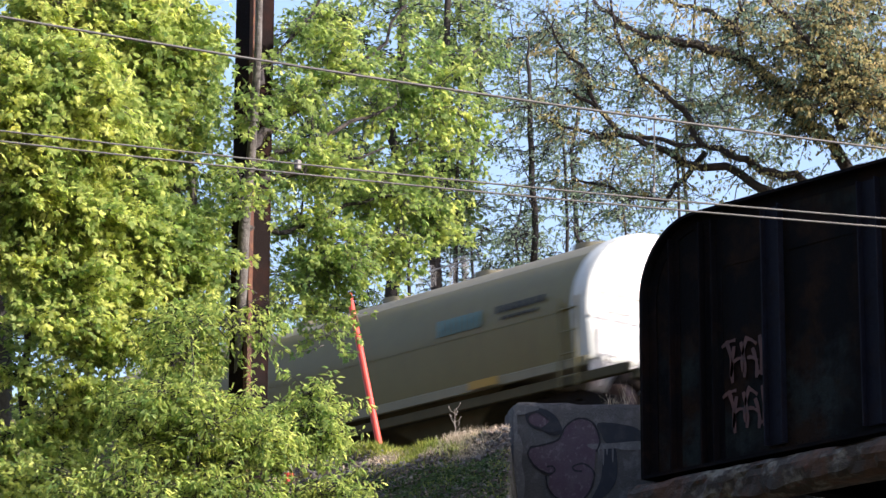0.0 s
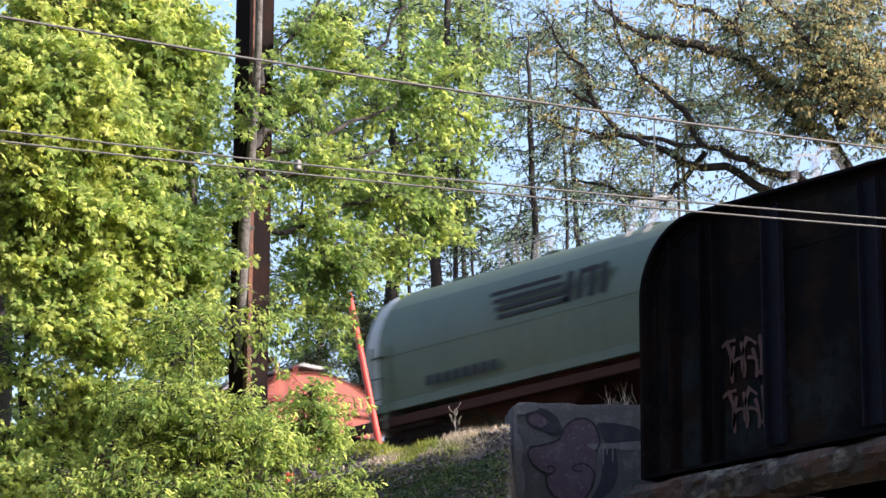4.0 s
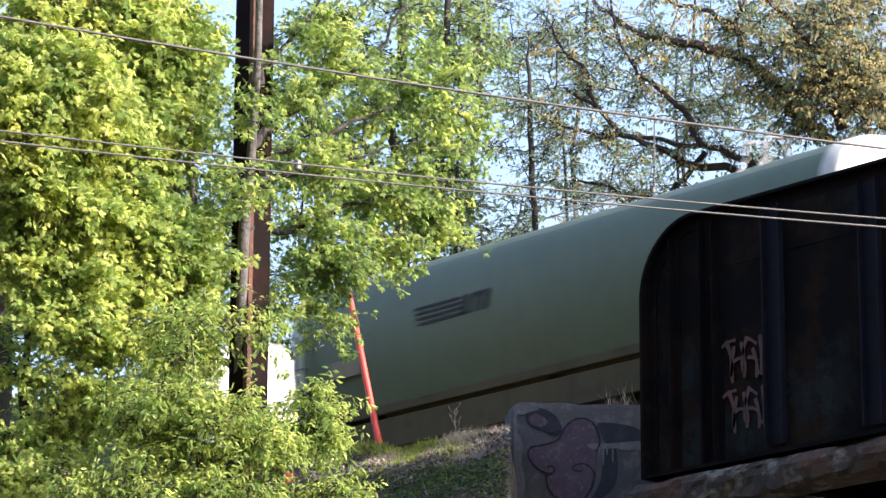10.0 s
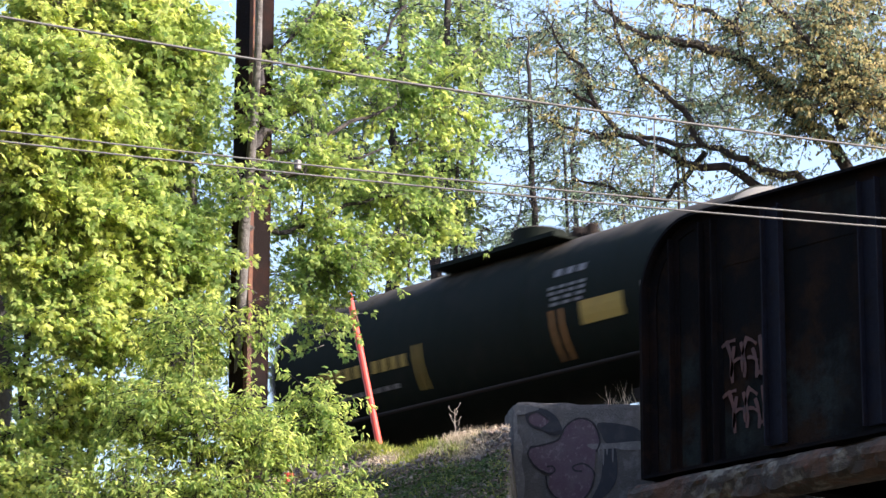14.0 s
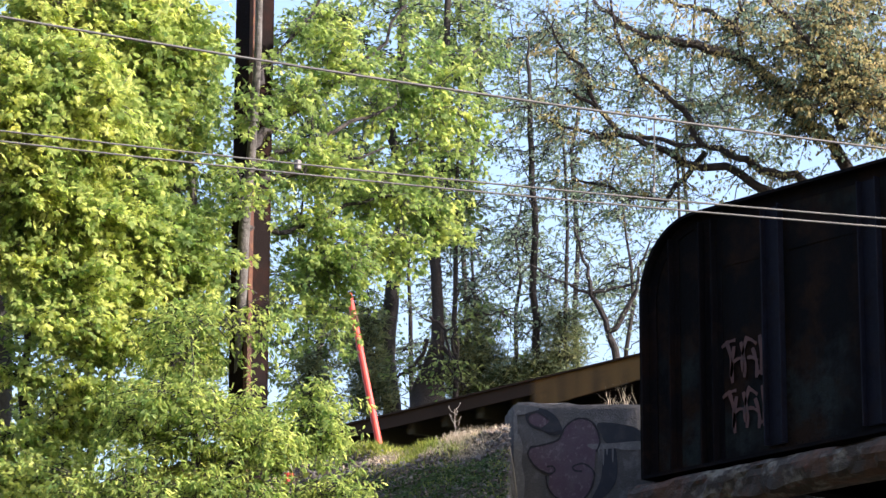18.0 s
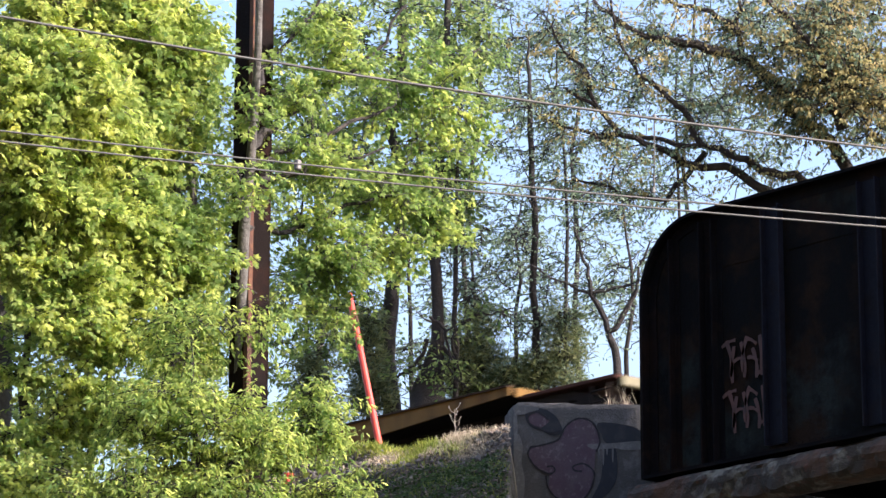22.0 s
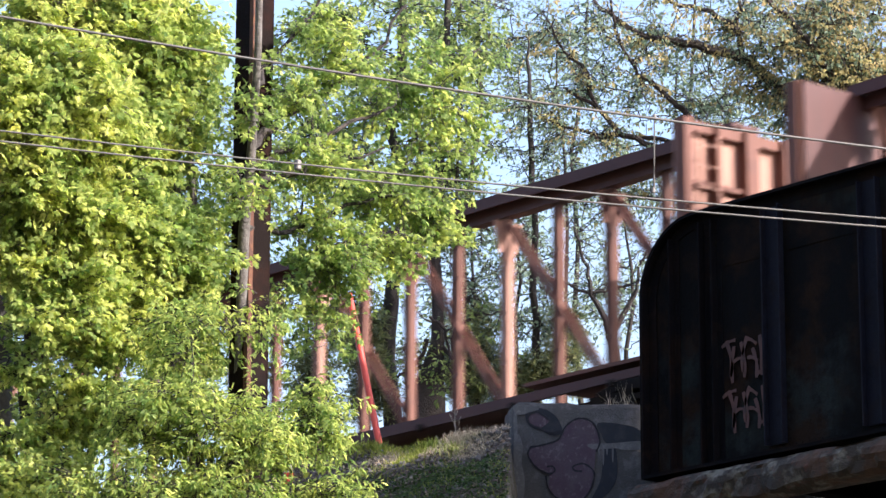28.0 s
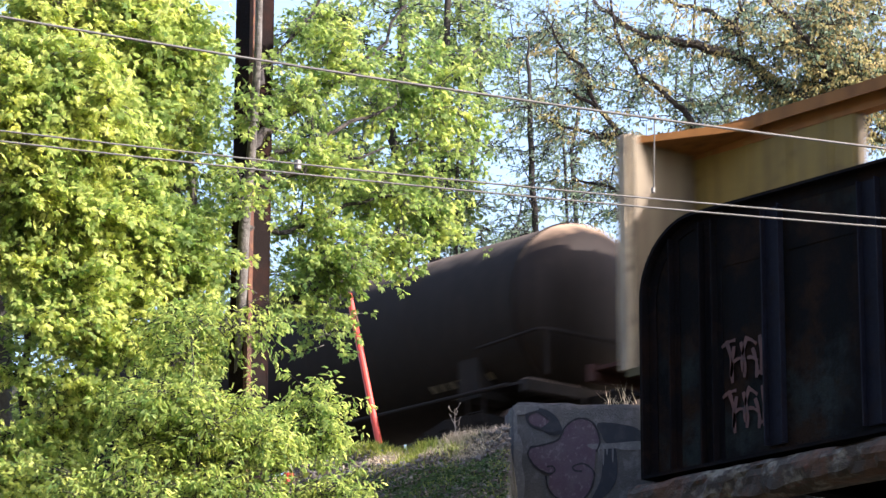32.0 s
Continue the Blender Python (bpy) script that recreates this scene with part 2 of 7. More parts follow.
P["rust_tan"] = paint("rust_stained_tan_paint", (0.33, 0.165, 0.048), (0.07, 0.03, 0.015), streak=0.85, grime=0.9, gloss=0.2)
P["tank_white"] = paint("white_tank_paint", (0.47, 0.48, 0.32), (0.30, 0.27, 0.20), rough=0.4, streak=0.35, grime=0.4)
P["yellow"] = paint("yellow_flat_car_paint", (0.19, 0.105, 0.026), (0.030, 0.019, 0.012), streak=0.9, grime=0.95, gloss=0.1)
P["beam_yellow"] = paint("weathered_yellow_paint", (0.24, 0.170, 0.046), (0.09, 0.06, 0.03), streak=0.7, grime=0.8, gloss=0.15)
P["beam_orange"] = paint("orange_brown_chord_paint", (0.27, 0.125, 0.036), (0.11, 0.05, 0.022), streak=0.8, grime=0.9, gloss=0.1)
P["under"] = paint("grimy_underframe", (0.022, 0.018, 0.015), (0.04, 0.03, 0.022), rough=0.9, gloss=0.08)
P["under_olive"] = paint("olive_brown_underframe", (0.095, 0.082, 0.043), (0.035, 0.028, 0.020), rough=0.9, gloss=0.1)
P["under_red"] = paint("rusty_underframe", (0.075, 0.034, 0.024), (0.035, 0.025, 0.02), rough=0.9, gloss=0.1)
P["sill_pale"] = paint("pale_sill_paint", (0.20, 0.18, 0.10), (0.13, 0.105, 0.07))
# near-black paints the bulkhead's shadow on the head, the tan top its sunlit rim
P["shadow_head"] = paint("shaded_brown_head_paint", (0.020, 0.015, 0.011), (0.035, 0.025, 0.018), streak=0.4, lit_dust=(0.42, 0.29, 0.18), gloss=0.1)
P["soot"] = paint("sooty_brown_tank_paint", (0.020, 0.016, 0.012), (0.035, 0.027, 0.02), rough=0.8, grime=0.5, streak=0.4, lit_dust=(0.15, 0.115, 0.08), gloss=0.1)
P["deck_edge"] = paint("dark_brown_deck_edge", (0.048, 0.032, 0.020), (0.055, 0.036, 0.022), rough=0.85, gloss=0.08)
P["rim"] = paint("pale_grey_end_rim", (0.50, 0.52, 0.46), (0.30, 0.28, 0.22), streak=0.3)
# sunlit copy of the yellow for the bulkheads, sun put into its colour
P["beam_pale"] = paint("sunlit_yellow_bulkhead", (0.45, 0.36, 0.22), (0.06, 0.04, 0.028), streak=0.95, grime=0.95)
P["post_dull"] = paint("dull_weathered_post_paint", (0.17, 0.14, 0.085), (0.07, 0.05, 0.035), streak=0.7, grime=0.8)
P["brown_roof"] = paint("grey_brown_roof_paint", (0.105, 0.088, 0.055), (0.06, 0.05, 0.033), streak=0.5, gloss=0.15)
P["brown_sill"] = paint("dull_teal_sill_paint", (0.06, 0.075, 0.065), (0.05, 0.045, 0.03), streak=0.5)
P["steel"] = paint("galvanised_grab_iron", (0.30, 0.295, 0.28), (0.22, 0.20, 0.18), rough=0.5)
P["ink"] = paint("black_stencil", (0.014, 0.014, 0.014), (0.035, 0.035, 0.035), streak=0.0)
P["chalk"] = paint("white_stencil", (0.17, 0.165, 0.155), (0.19, 0.18, 0.16), streak=0.2)
P["stencil_yellow"] = paint("yellow_stencil", (0.32, 0.22, 0.04), (0.18, 0.13, 0.04), streak=0.2)
P["teal"] = paint("faded_teal_stencil", (0.10, 0.20, 0.19), (0.2, 0.2, 0.12), streak=0.2)
P["stripe"] = paint("orange_yellow_patch", (0.36, 0.22, 0.03), (0.18, 0.12, 0.04), streak=0.3)


# ---------------------------------------------------------------- mesh helpers
def part(name, bm, mat, parent=None, label="", smooth=False):
    bmesh.ops.recalc_face_normals(bm, faces=bm.faces[:])
    me = bpy.data.meshes.new(name)
    bm.to_mesh(me)
    bm.free()
    me.materials.append(mat)
    if smooth:
        me.polygons.foreach_set("use_smooth", [True] * len(me.polygons))
        me.set_sharp_from_angle(angle=radians(38))
    ob = new(name, me)
    ob.parent = parent
    if label:
        ob["label"] = label
    return ob


def again(name, mesh, parent, loc=(0, 0, 0), turn=0.0):
    """Another part on a mesh that exists already."""
    ob = new(name, mesh)
    ob.parent = parent
    ob.location = loc
    ob.rotation_euler = (0, 0, radians(turn))
    return ob


def root(name, label, category, group="", loc=(0, 0, 0)):
    ob = new(name)
    ob.empty_display_size = 0.3
    ob.location = loc
    return tagged(ob, label, category, group)


def box(bm, c, s, m=None, bevel=0.0):
    vs = []
    for dx, dy, dz in ((-1, -1, -1), (1, -1, -1), (1, 1, -1), (-1, 1, -1), (-1, -1, 1), (1, -1, 1), (1, 1, 1), (-1, 1, 1)):
        v = Vector((dx * s[0] / 2, dy * s[1] / 2, dz * s[2] / 2))
        if m is not None:
            v = m @ v
        vs.append(bm.verts.new(v + Vector(c)))
    fs = [bm.faces.new([vs[i] for i in f]) for f in ((0, 3, 2, 1), (4, 5, 6, 7), (0, 1, 5, 4), (1, 2, 6, 5), (2, 3, 7, 6), (3, 0, 4, 7))]
    if bevel:
        es = list({e for f in fs for e in f.edges})
        bmesh.ops.bevel(bm, geom=es, offset=bevel, segments=1, affect="EDGES", profile=0.5)
    return bm


def bar(bm, a, b, w, h):
    """A straight bar of rectangular section from a to b."""
    a, b = Vector(a), Vector(b)
    d = b - a
    m = d.to_track_quat("X", "Z").to_matrix()
    return box(bm, (a + b) / 2, (d.length, w, h), m)


def tube(bm, pts, radii, seg=8, caps=True):
    pts = [Vector(p) for p in pts]
    if not isinstance(radii, (list, tuple)):
        radii = [radii] * len(pts)
    radii = [float(r) for r in radii]
    rings, ref = [], None
    for i, p in enumerate(pts):
        d = (pts[min(i + 1, len(pts) - 1)] - pts[max(i - 1, 0)]).normalized()
        if ref is None:
            ref = d.orthogonal().normalized()
        u = (ref - d * ref.dot(d)).normalized()
        w = d.cross(u)
        ref = u
        rings.append([bm.verts.new(p + radii[i] * (math.cos(k) * u + math.sin(k) * w)) for k in (2 * math.pi * j / seg for j in range(seg))])
    for r0, r1 in zip(rings, rings[1:]):
        for j in range(seg):
            bm.faces.new((r0[j], r0[(j + 1) % seg], r1[(j + 1) % seg], r1[j]))
    if caps:
        bm.faces.new(rings[0][::-1])
        bm.faces.new(rings[-1])
    return bm


def prism(bm, profile, x0, x1, cap0=True, cap1=True):
    """A profile of (y, z) drawn from x0 to x1."""
    r0 = [bm.verts.new((x0, y, z)) for y, z in profile]
    r1 = [bm.verts.new((x1, y, z)) for y, z in profile]
    n = len(profile)
    for j in range(n):
        bm.faces.new((r0[j], r0[(j + 1) % n], r1[(j + 1) % n], r1[j]))
    if cap0:
        bm.faces.new(r0[::-1])
    if cap1:
        bm.faces.new(r1)
    return bm


def loft(bm, rings, cap0=True, cap1=True):
    rr = [[bm.verts.new(v) for v in r] for r in rings]
    n = len(rr[0])
    for a, b in zip(rr, rr[1:]):
        for j in range(n):
            bm.faces.new((a[j], a[(j + 1) % n], b[(j + 1) % n], b[j]))
    if cap0:
        bm.faces.new(rr[0][::-1])
    if cap1:
        bm.faces.new(rr[-1])
    return bm


def ribbon(bm, pts, normal, w, thick=0.004):
    """A flat band along pts, lying in the plane that faces normal."""
    pts, nr = [Vector(p) for p in pts], Vector(normal).normalized()
    rings = []
    for i, p in enumerate(pts):
        d = (pts[min(i + 1, len(pts) - 1)] - pts[max(i - 1, 0)]).normalized()
        s = d.cross(nr).normalized() * w * (0.5 + 0.12 * math.sin(i * 1.7))
        rings.append([p + s, p - s, p - s - nr * thick, p + s - nr * thick])
    return loft(bm, rings)


def quick_mesh(name, verts, faces, mat, parent=None, label=""):
    """One mesh out of arrays: verts (n, 3), faces (m, k)."""
    me = bpy.data.meshes.new(name)
    n, k = faces.shape
    me.vertices.add(len(verts))
    me.vertices.foreach_set("co", verts.astype(np.float32).ravel())
    me.loops.add(n * k)
    me.loops.foreach_set("vertex_index", faces.astype(np.int32).ravel())
    me.polygons.add(n)
    me.polygons.foreach_set("loop_start", np.arange(0, n * k, k, dtype=np.int32))
    me.update(calc_edges=True)
    me.materials.append(mat)
    ob = new(name, me)
    ob.parent = parent
    if label:
        ob["label"] = label
    return ob


# ---------------------------------------------------------------- ground
VALLEY = (-33.3, -8.0)


def ground_z(x, y):
    """Height of the ground: a railway bank cut by a road valley under the bridge, a wooded rise behind it, and an added
    unseen hill behind the camera that blocks sky light.
    """
    x, y = np.asarray(x, float), np.asarray(y, float)
    low = -10.95 + 0 * x
    crest = -0.36 + 0.055 * np.clip(-35.4 - x, 0, 3.2)
    side = np.maximum(0, (x + 35.12) * 0.656 + (y + 3.12) * 0.755)
    bank = crest - 0.66 * np.maximum(0, -3.55 - y) - 0.40 * np.maximum(0, -5.5 - y) - 9.0 * side
    top = np.where(y < -2.7, bank - 0.35 * np.clip((y + 3.3) / 0.6, 0, 1), -0.50)
    top = np.where(y > 2.7, -0.50 + 0.35 * np.clip((y - 2.7) / 2, 0, 1) + 0.012 * np.maximum(0, y - 4), top)
    left = np.where((x > VALLEY[0] + 0.2) & (y > -3.5), low, np.maximum(low, top))
    left = np.where(((x + 35.07) * 0.75 - (y + 3.10) * 0.66 > -0.04) & (x > -35.12) & (y > -3.4), low, left)
    right_edge = np.hypot(np.maximum(0, -6.0 - x), np.maximum(0, -3.6 - y))
    right = np.maximum(low, np.where(np.abs(y) < 3.6, -0.50, -0.5 - 0.7 * right_edge))
    right = np.where(y > 3.6, -0.4, right)
    right = np.where((x < VALLEY[1]) & (y > -3.6), low, right)
    z = np.where(x < -20.0, left, right)
    # added hill out of view behind the camera, dims sky light on near faces
    z = z + np.clip((-44.0 - y) * 0.9, 0, 52) * np.where(y < -44, 1, 0)
    bumps = 0.09 * np.sin(x * 1.7 + y * 0.6) * np.sin(y * 2.1 - x * 0.4) + 0.05 * np.sin(x * 4.3 + 1.2) * np.sin(y * 5.1)
    return z + bumps * ((y < -3.0) | (y > 3.5)) * np.where(np.abs(x) < 150, 1, 0)


def graded(lo, hi, fine_lo, fine_hi, step):
    out = list(np.arange(fine_lo, fine_hi + 1e-6, step))
    s, v = step, fine_hi
    while v < hi:
        s *= 1.35
        v += s
        out.append(min(v, hi))
    s, v = step, fine_lo
    while v > lo:
        s *= 1.35
        v -= s
        out.insert(0, max(v, lo))
    return np.array(out)


gx = graded(-2500, 2500, -46, -26, 0.16)
gy = graded(-2500, 2500, -14, 5, 0.16)
GX, GY = np.meshgrid(gx, gy, indexing="ij")
GZ = ground_z(GX, GY)
gi = np.arange(len(gx) * len(gy)).reshape(len(gx), len(gy))
ground = quick_mesh("ground", np.stack([GX.ravel(), GY.ravel(), GZ.ravel()], 1),
                    np.stack([gi[:-1, :-1].ravel(), gi[1:, :-1].ravel(), gi[1:, 1:].ravel(), gi[:-1, 1:].ravel()], 1), M["soil"])
tagged(ground, "earthen railway bank with dead leaves, gravel and weeds", "ground", kind="structure")

bm = bmesh.new()
box(bm, (-20.5, -20, -10.90), (9.0, 240, 0.12))
tagged(part("road", bm, M["asphalt"]), "grey asphalt road passing under the railway bridge", "road", kind="structure")

# track: ballast, ties, rails
for x0, x1, nm in ((-900.0, -36.2, "ballast_bed"), (-8.0, 900.0, "ballast_bed")):
    bm = bmesh.new()
    prism(bm, [(-2.6, -0.62), (2.6, -0.62), (1.7, -0.20), (-1.7, -0.20)], x0, x1)
    tagged(part(nm, bm, M["ballast"]), "grey crushed stone ballast under the track", "ballast", kind="structure")
for s in (-0.753, 0.753):
    bm = bmesh.new()
    prism(bm, [(s - 0.07, -0.17), (s + 0.07, -0.17), (s + 0.07, -0.15), (s + 0.012, -0.13), (s + 0.012, -0.04), (s + 0.036, -0.03), (s + 0.036, 0.0), (s - 0.036, 0.0), (s - 0.036, -0.03), (s - 0.012, -0.04), (s - 0.012, -0.13), (s - 0.07, -0.15)], -900, 900)
    tagged(part("rail", bm, M["rail"]), "worn steel rail spiked to wooden ties", "rail", "track", kind="structure")
bm = bmesh.new()
for i in range(-90, 60):
    box(bm, (i * 0.55, 0, -0.25), (0.22, 2.6, 0.155))
tagged(part("ties", bm, M["wood"]), "dark creosoted wooden railway ties in ballast", "ties", kind="stuff")


# ---------------------------------------------------------------- bridge
GX0, GX1, GT, GB = -32.36, -7.5, 2.26, -1.32


def girder(y, side):
    """A through plate girder with rounded upper ends; side -1 has its outer face towards -y."""
    g = root("plate_girder", "black riveted steel plate girder with rounded end and rust patches", "bridge girder", "bridge girders")
    R = 1.05
    arc = [(GX0, GB + 0.04)]
    arc += [(GX0 + R - R * math.cos(a), GT - R + R * math.sin(a)) for a in np.linspace(0, math.pi / 2, 14)]
    far = [(GX1 - R + R * math.sin(a), GT - R + R * math.cos(a)) for a in np.linspace(0, math.pi / 2, 14)] + [(GX1, GB + 0.04)]
    line = arc + far
    bm = bmesh.new()
    loft(bm, [[(x, y - 0.008, z) for x, z in line], [(x, y + 0.008, z) for x, z in line]])
    part("web_plate", bm, M["patina"], g, "dark plate with faded green paint and rust blotches")
    bm = bmesh.new()
    w = 0.17
    rings = []
    for i, (x, z) in enumerate(line):
        a, b = line[max(i - 1, 0)], line[min(i + 1, len(line) - 1)]
        d = Vector((b[0] - a[0], 0, b[1] - a[1])).normalized()
        n = Vector((-d.z, 0, d.x))
        o, q = Vector((x, y, z)), n * 0.045
        rings.append([o + Vector((0, -w, 0)), o + Vector((0, w, 0)), o + q + Vector((0, w, 0)), o + q + Vector((0, -w, 0))])
    loft(bm, rings)
    part("top_flange", bm, M["girder"], g)
    bm = bmesh.new()
    box(bm, ((GX0 + GX1) / 2, y, GB + 0.02), (GX1 - GX0, 0.42, 0.05))
    part("bottom_flange", bm, M["girder"], g)
    # flange angles
    bm = bmesh.new()
    for i in range(len(line) - 1):
        (xa, za), (xb, zb) = line[i], line[i + 1]
        d = Vector((xb - xa, 0, zb - za)).normalized()
        n = Vector((d.z, 0, -d.x)) * 0.08
        bar(bm, Vector((xa, y + side * 0.018, za)) + n, Vector((xb, y + side * 0.018, zb)) + n, 0.02, 0.15)
    part("flange_angle", bm, M["girder"], g)
    # stiffeners: pairs of angles, with a wide splice plate
    xs = [GX0 + 0.52, GX0 + 1.12, GX0 + 1.36]
    for i, x in enumerate(xs):
        if x > GX1 - 0.4:
            continue
        top = GT - 0.06 if x > GX0 + R else GT - R + math.sqrt(max(0.0, R * R - (GX0 + R - x) ** 2)) - 0.04
        bm = bmesh.new()
        for s in (-1, 1):
            box(bm, (x, y + s * 0.075, (top + GB) / 2), (0.018, 0.13, top - GB - 0.1))
            box(bm, (x + 0.05, y + s * 0.017, (top + GB) / 2), (0.10, 0.016, top - GB - 0.12))
        part("stiffener", bm, M["girder"], g)
    for x in [GX0 + 2.48 + 1.78 * i for i in range(13)]:
        bm = bmesh.new()
        box(bm, (x, y + side * 0.030, (GT + GB) / 2), (0.33, 0.02, GT - GB - 0.3))
        plate = part("splice_plate", bm, M["girder_blue"], g)
        for dx in (-0.16, 0.16):
            bm = bmesh.new()
            box(bm, (x + dx, y + side * 0.087, (GT + GB) / 2), (0.016, 0.09, GT - GB - 0.3))
            part("splice_angle", bm, M["girder_blue"], plate)
    bm = bmesh.new()
    box(bm, ((GX0 + GX1) / 2, y + side * 0.014, 1.82), (GX1 - GX0 - 2.2, 0.012, 0.72))
    part("upper_strake", bm, M["patina"], g)
    # rivet heads along the stiffeners and the flanges
    vs, fs = [], []
    spots = [(x, z) for x in [v + 0.06 for v in xs] + [GX0 + d + 1.78 * i for i in range(5) for d in (2.27, 2.70)] for z in np.arange(GB + 0.2, GT - 0.3, 0.12)]
    spots += [(x, z) for x in np.arange(GX0 + 1.0, GX0 + 9.0, 0.12) for z in (GT - 0.10, GB + 0.12)]
    for x, z in spots:
        yy = y + side * 0.027
        k = len(vs)
        vs += [(x - 0.016, yy, z), (x, yy, z - 0.016), (x + 0.016, yy, z), (x, yy, z + 0.016), (x, yy + side * 0.014, z)]
        fs += [(k, k + 1, k + 4), (k + 1, k + 2, k + 4), (k + 2, k + 3, k + 4), (k + 3, k, k + 4)]
    quick_mesh("rivets", np.array(vs), np.array(fs), M["girder"], g)["kind"] = "stuff"
    return g


near_girder = girder(-2.9, -1)
girder(2.9, 1)

# sprayed strokes on the outer face of the near girder
tag = root("graffiti_tag", "faded pink sprayed strokes on black girder steel", "graffiti", loc=(0, 0, 0))
random.seed(5)
for row_z, shear in ((0.10, 0.0), (-0.60, 0.03)):
    for dx, top, foot_z, bend in ((0.02, 0.30, -0.22, 0.10), (0.17, 0.20, -0.30, -0.05), (0.30, 0.24, -0.26, 0.07), (0.42, 0.30, -0.18, -0.10), (0.52, 0.12, -0.30, 0.08), (0.66, 0.28, -0.28, 0.03)):
        bm = bmesh.new()
        pts = [(-30.84 + dx + bend * math.sin(2.2 * k / 6) + shear, -2.943, row_z + top + (foot_z - top) * k / 6) for k in range(7)]
        ribbon(bm, pts, (0, -1, 0), 0.055)
        part("stroke", bm, M["graf_pink"], tag)
    for x0, z0, x1, z1 in ((-0.06, 0.22, 0.20, 0.30), (0.16, -0.02, 0.36, 0.02), (0.40, 0.26, 0.60, 0.18), (0.42, 0.0, 0.62, -0.06), (0.60, -0.26, 0.76, -0.22)):
        bm = bmesh.new()
        ribbon(bm, [(-30.84 + x0 + (x1 - x0) * k / 4, -2.946, row_z + z0 + (z1 - z0) * k / 4 + 0.02 * math.sin(k)) for k in range(5)], (0, -1, 0), 0.045)
        part("stroke", bm, M["graf_pink"], tag)

# floor of the bridge
floor = root("bridge_floor", "steel floor beams and ballast pan between the girders", "bridge floor")
for i in range(12):
    bm = bmesh.new()
    x = GX0 + 0.6 + i * 2.15
    box(bm, (x, 0, -0.95), (0.02, 5.7, 0.6))
    box(bm, (x, 0, -1.26), (0.28, 5.7, 0.03))
    box(bm, (x, 0, -0.66), (0.28, 5.7, 0.03))
    part("floor_beam", bm, M["girder"], floor)
bm = bmesh.new()
box(bm, ((GX0 + GX1) / 2, 0, -0.56), (GX1 - GX0 - 0.1, 5.6, 0.16))
part("deck_pan", bm, M["rust"], floor)
bm = bmesh.new()
box(bm, (-34.35, 0, -0.56), (3.9, 2.5, 0.16))
part("approach_slab", bm, M["concrete"], floor)

# bridge seat: long stained ledge under the girder, and the abutments
def rough_block(name, corners, z0, z1, mat, label, category, kind="structure", jag=0.02, fall=0.0):
    """An upright block on a four-cornered plan with uneven faces and worn edges."""
    bm = bmesh.new()
    n = 10
    ring = []
    for i in range(4):
        a, b = Vector(corners[i]), Vector(corners[(i + 1) % 4])
        ring += [a.lerp(b, k / n) for k in range(n)]
    c = sum(ring, Vector((0, 0))) / len(ring)
    zs = [z0 + (z1 - z0) * k / 12 for k in range(12)] + [z1 - 0.06, z1]
    rings = []
    for j, z in enumerate(zs):
        r = []
        for i, v in enumerate(ring):
            w = noise.noise(Vector((v.x * 2.1, v.y * 2.1, z * 2.1))) * jag * 1.5 + noise.noise(Vector((v.x * 9, v.y * 9, z * 9))) * jag * 0.6
            out = (v - c).normalized() * w
            q = v + out
            if j == len(zs) - 1:
                q = q.lerp(c, 0.05)
            if i % n == 0:
                q = q.lerp(c, 0.03)
            r.append((q.x, q.y, z - fall * (z - z0) / (z1 - z0) * (q.x - corners[0][0]) + (noise.noise(Vector((v.x * 3, v.y * 3, 5))) * 0.05 if j >= len(zs) - 2 else 0)))
        rings.append(r)
    loft(bm, rings)
    return tagged(part(name, bm, mat, None, "", True), label, category, kind=kind)


rough_block("abutment_wing", [(-35.07, -3.10), (-32.90, -2.44), (-33.0, -2.0), (-36.72, -1.85)], -11.2, 0.19, M["concrete"], "weathered grey concrete wing wall with spray paint", "wing wall", jag=0.006, fall=0.137)
rough_block("abutment_left", [(-33.5, -3.15), (-32.0, -3.15), (-32.0, 3.15), (-33.5, 3.15)], -11.2, -1.83, M["concrete"], "weathered concrete abutment under the bridge end", "abutment")
rough_block("abutment_right", [(-8.2, -3.15), (-6.6, -3.15), (-6.6, 3.15), (-8.2, 3.15)], -11.2, -1.83, M["concrete"], "weathered concrete abutment under the bridge end", "abutment")
def ledge(y0, side):
    """A long bridge seat of broken old concrete: stepped top, chipped arris, ragged foot."""
    bm = bmesh.new()
    sect = [(-0.30, -1.72), (-0.33, -1.58), (-0.335, -1.50), (-0.31, -1.43), (-0.22, -1.415), (-0.20, -1.37), (0.0, -1.365), (0.31, -1.37), (0.31, -1.80), (-0.05, -1.84), (-0.24, -1.80)]
    rings = []
    for x in np.arange(-32.45, -7.5, 0.11):
        r = []
        for k, (dy, z) in enumerate(sect):
            a = noise.noise(Vector((x * 1.3, k * 0.35, 3.0))) * 0.085 + noise.noise(Vector((x * 4.2, k * 0.9, 9.0))) * 0.055
            if k in (0, 10, 9):
                z += 0.9 * a + 0.05 * noise.noise(Vector((x * 0.8, 7.0, 1.0)))
            r.append((float(x), y0 + side * -(dy + (a if k not in (6, 7, 8) else 0)), z + (0.5 * a if k < 6 else 0) - 0.03))
        rings.append(r)
    loft(bm, rings)
    return tagged(part("bridge_ledge", bm, M["ledge"]), "rust and lime stained ledge of broken concrete along the girder's foot", "bridge ledge", kind="structure")


ledge(-2.93, -1)
ledge(2.93, 1)

# sprayed loops on the wing wall; u runs along its face, v up
WA, WB = Vector((-35.07, -3.10, 0)), Vector((-32.90, -2.44, 0))
WU = (WB - WA).normalized()
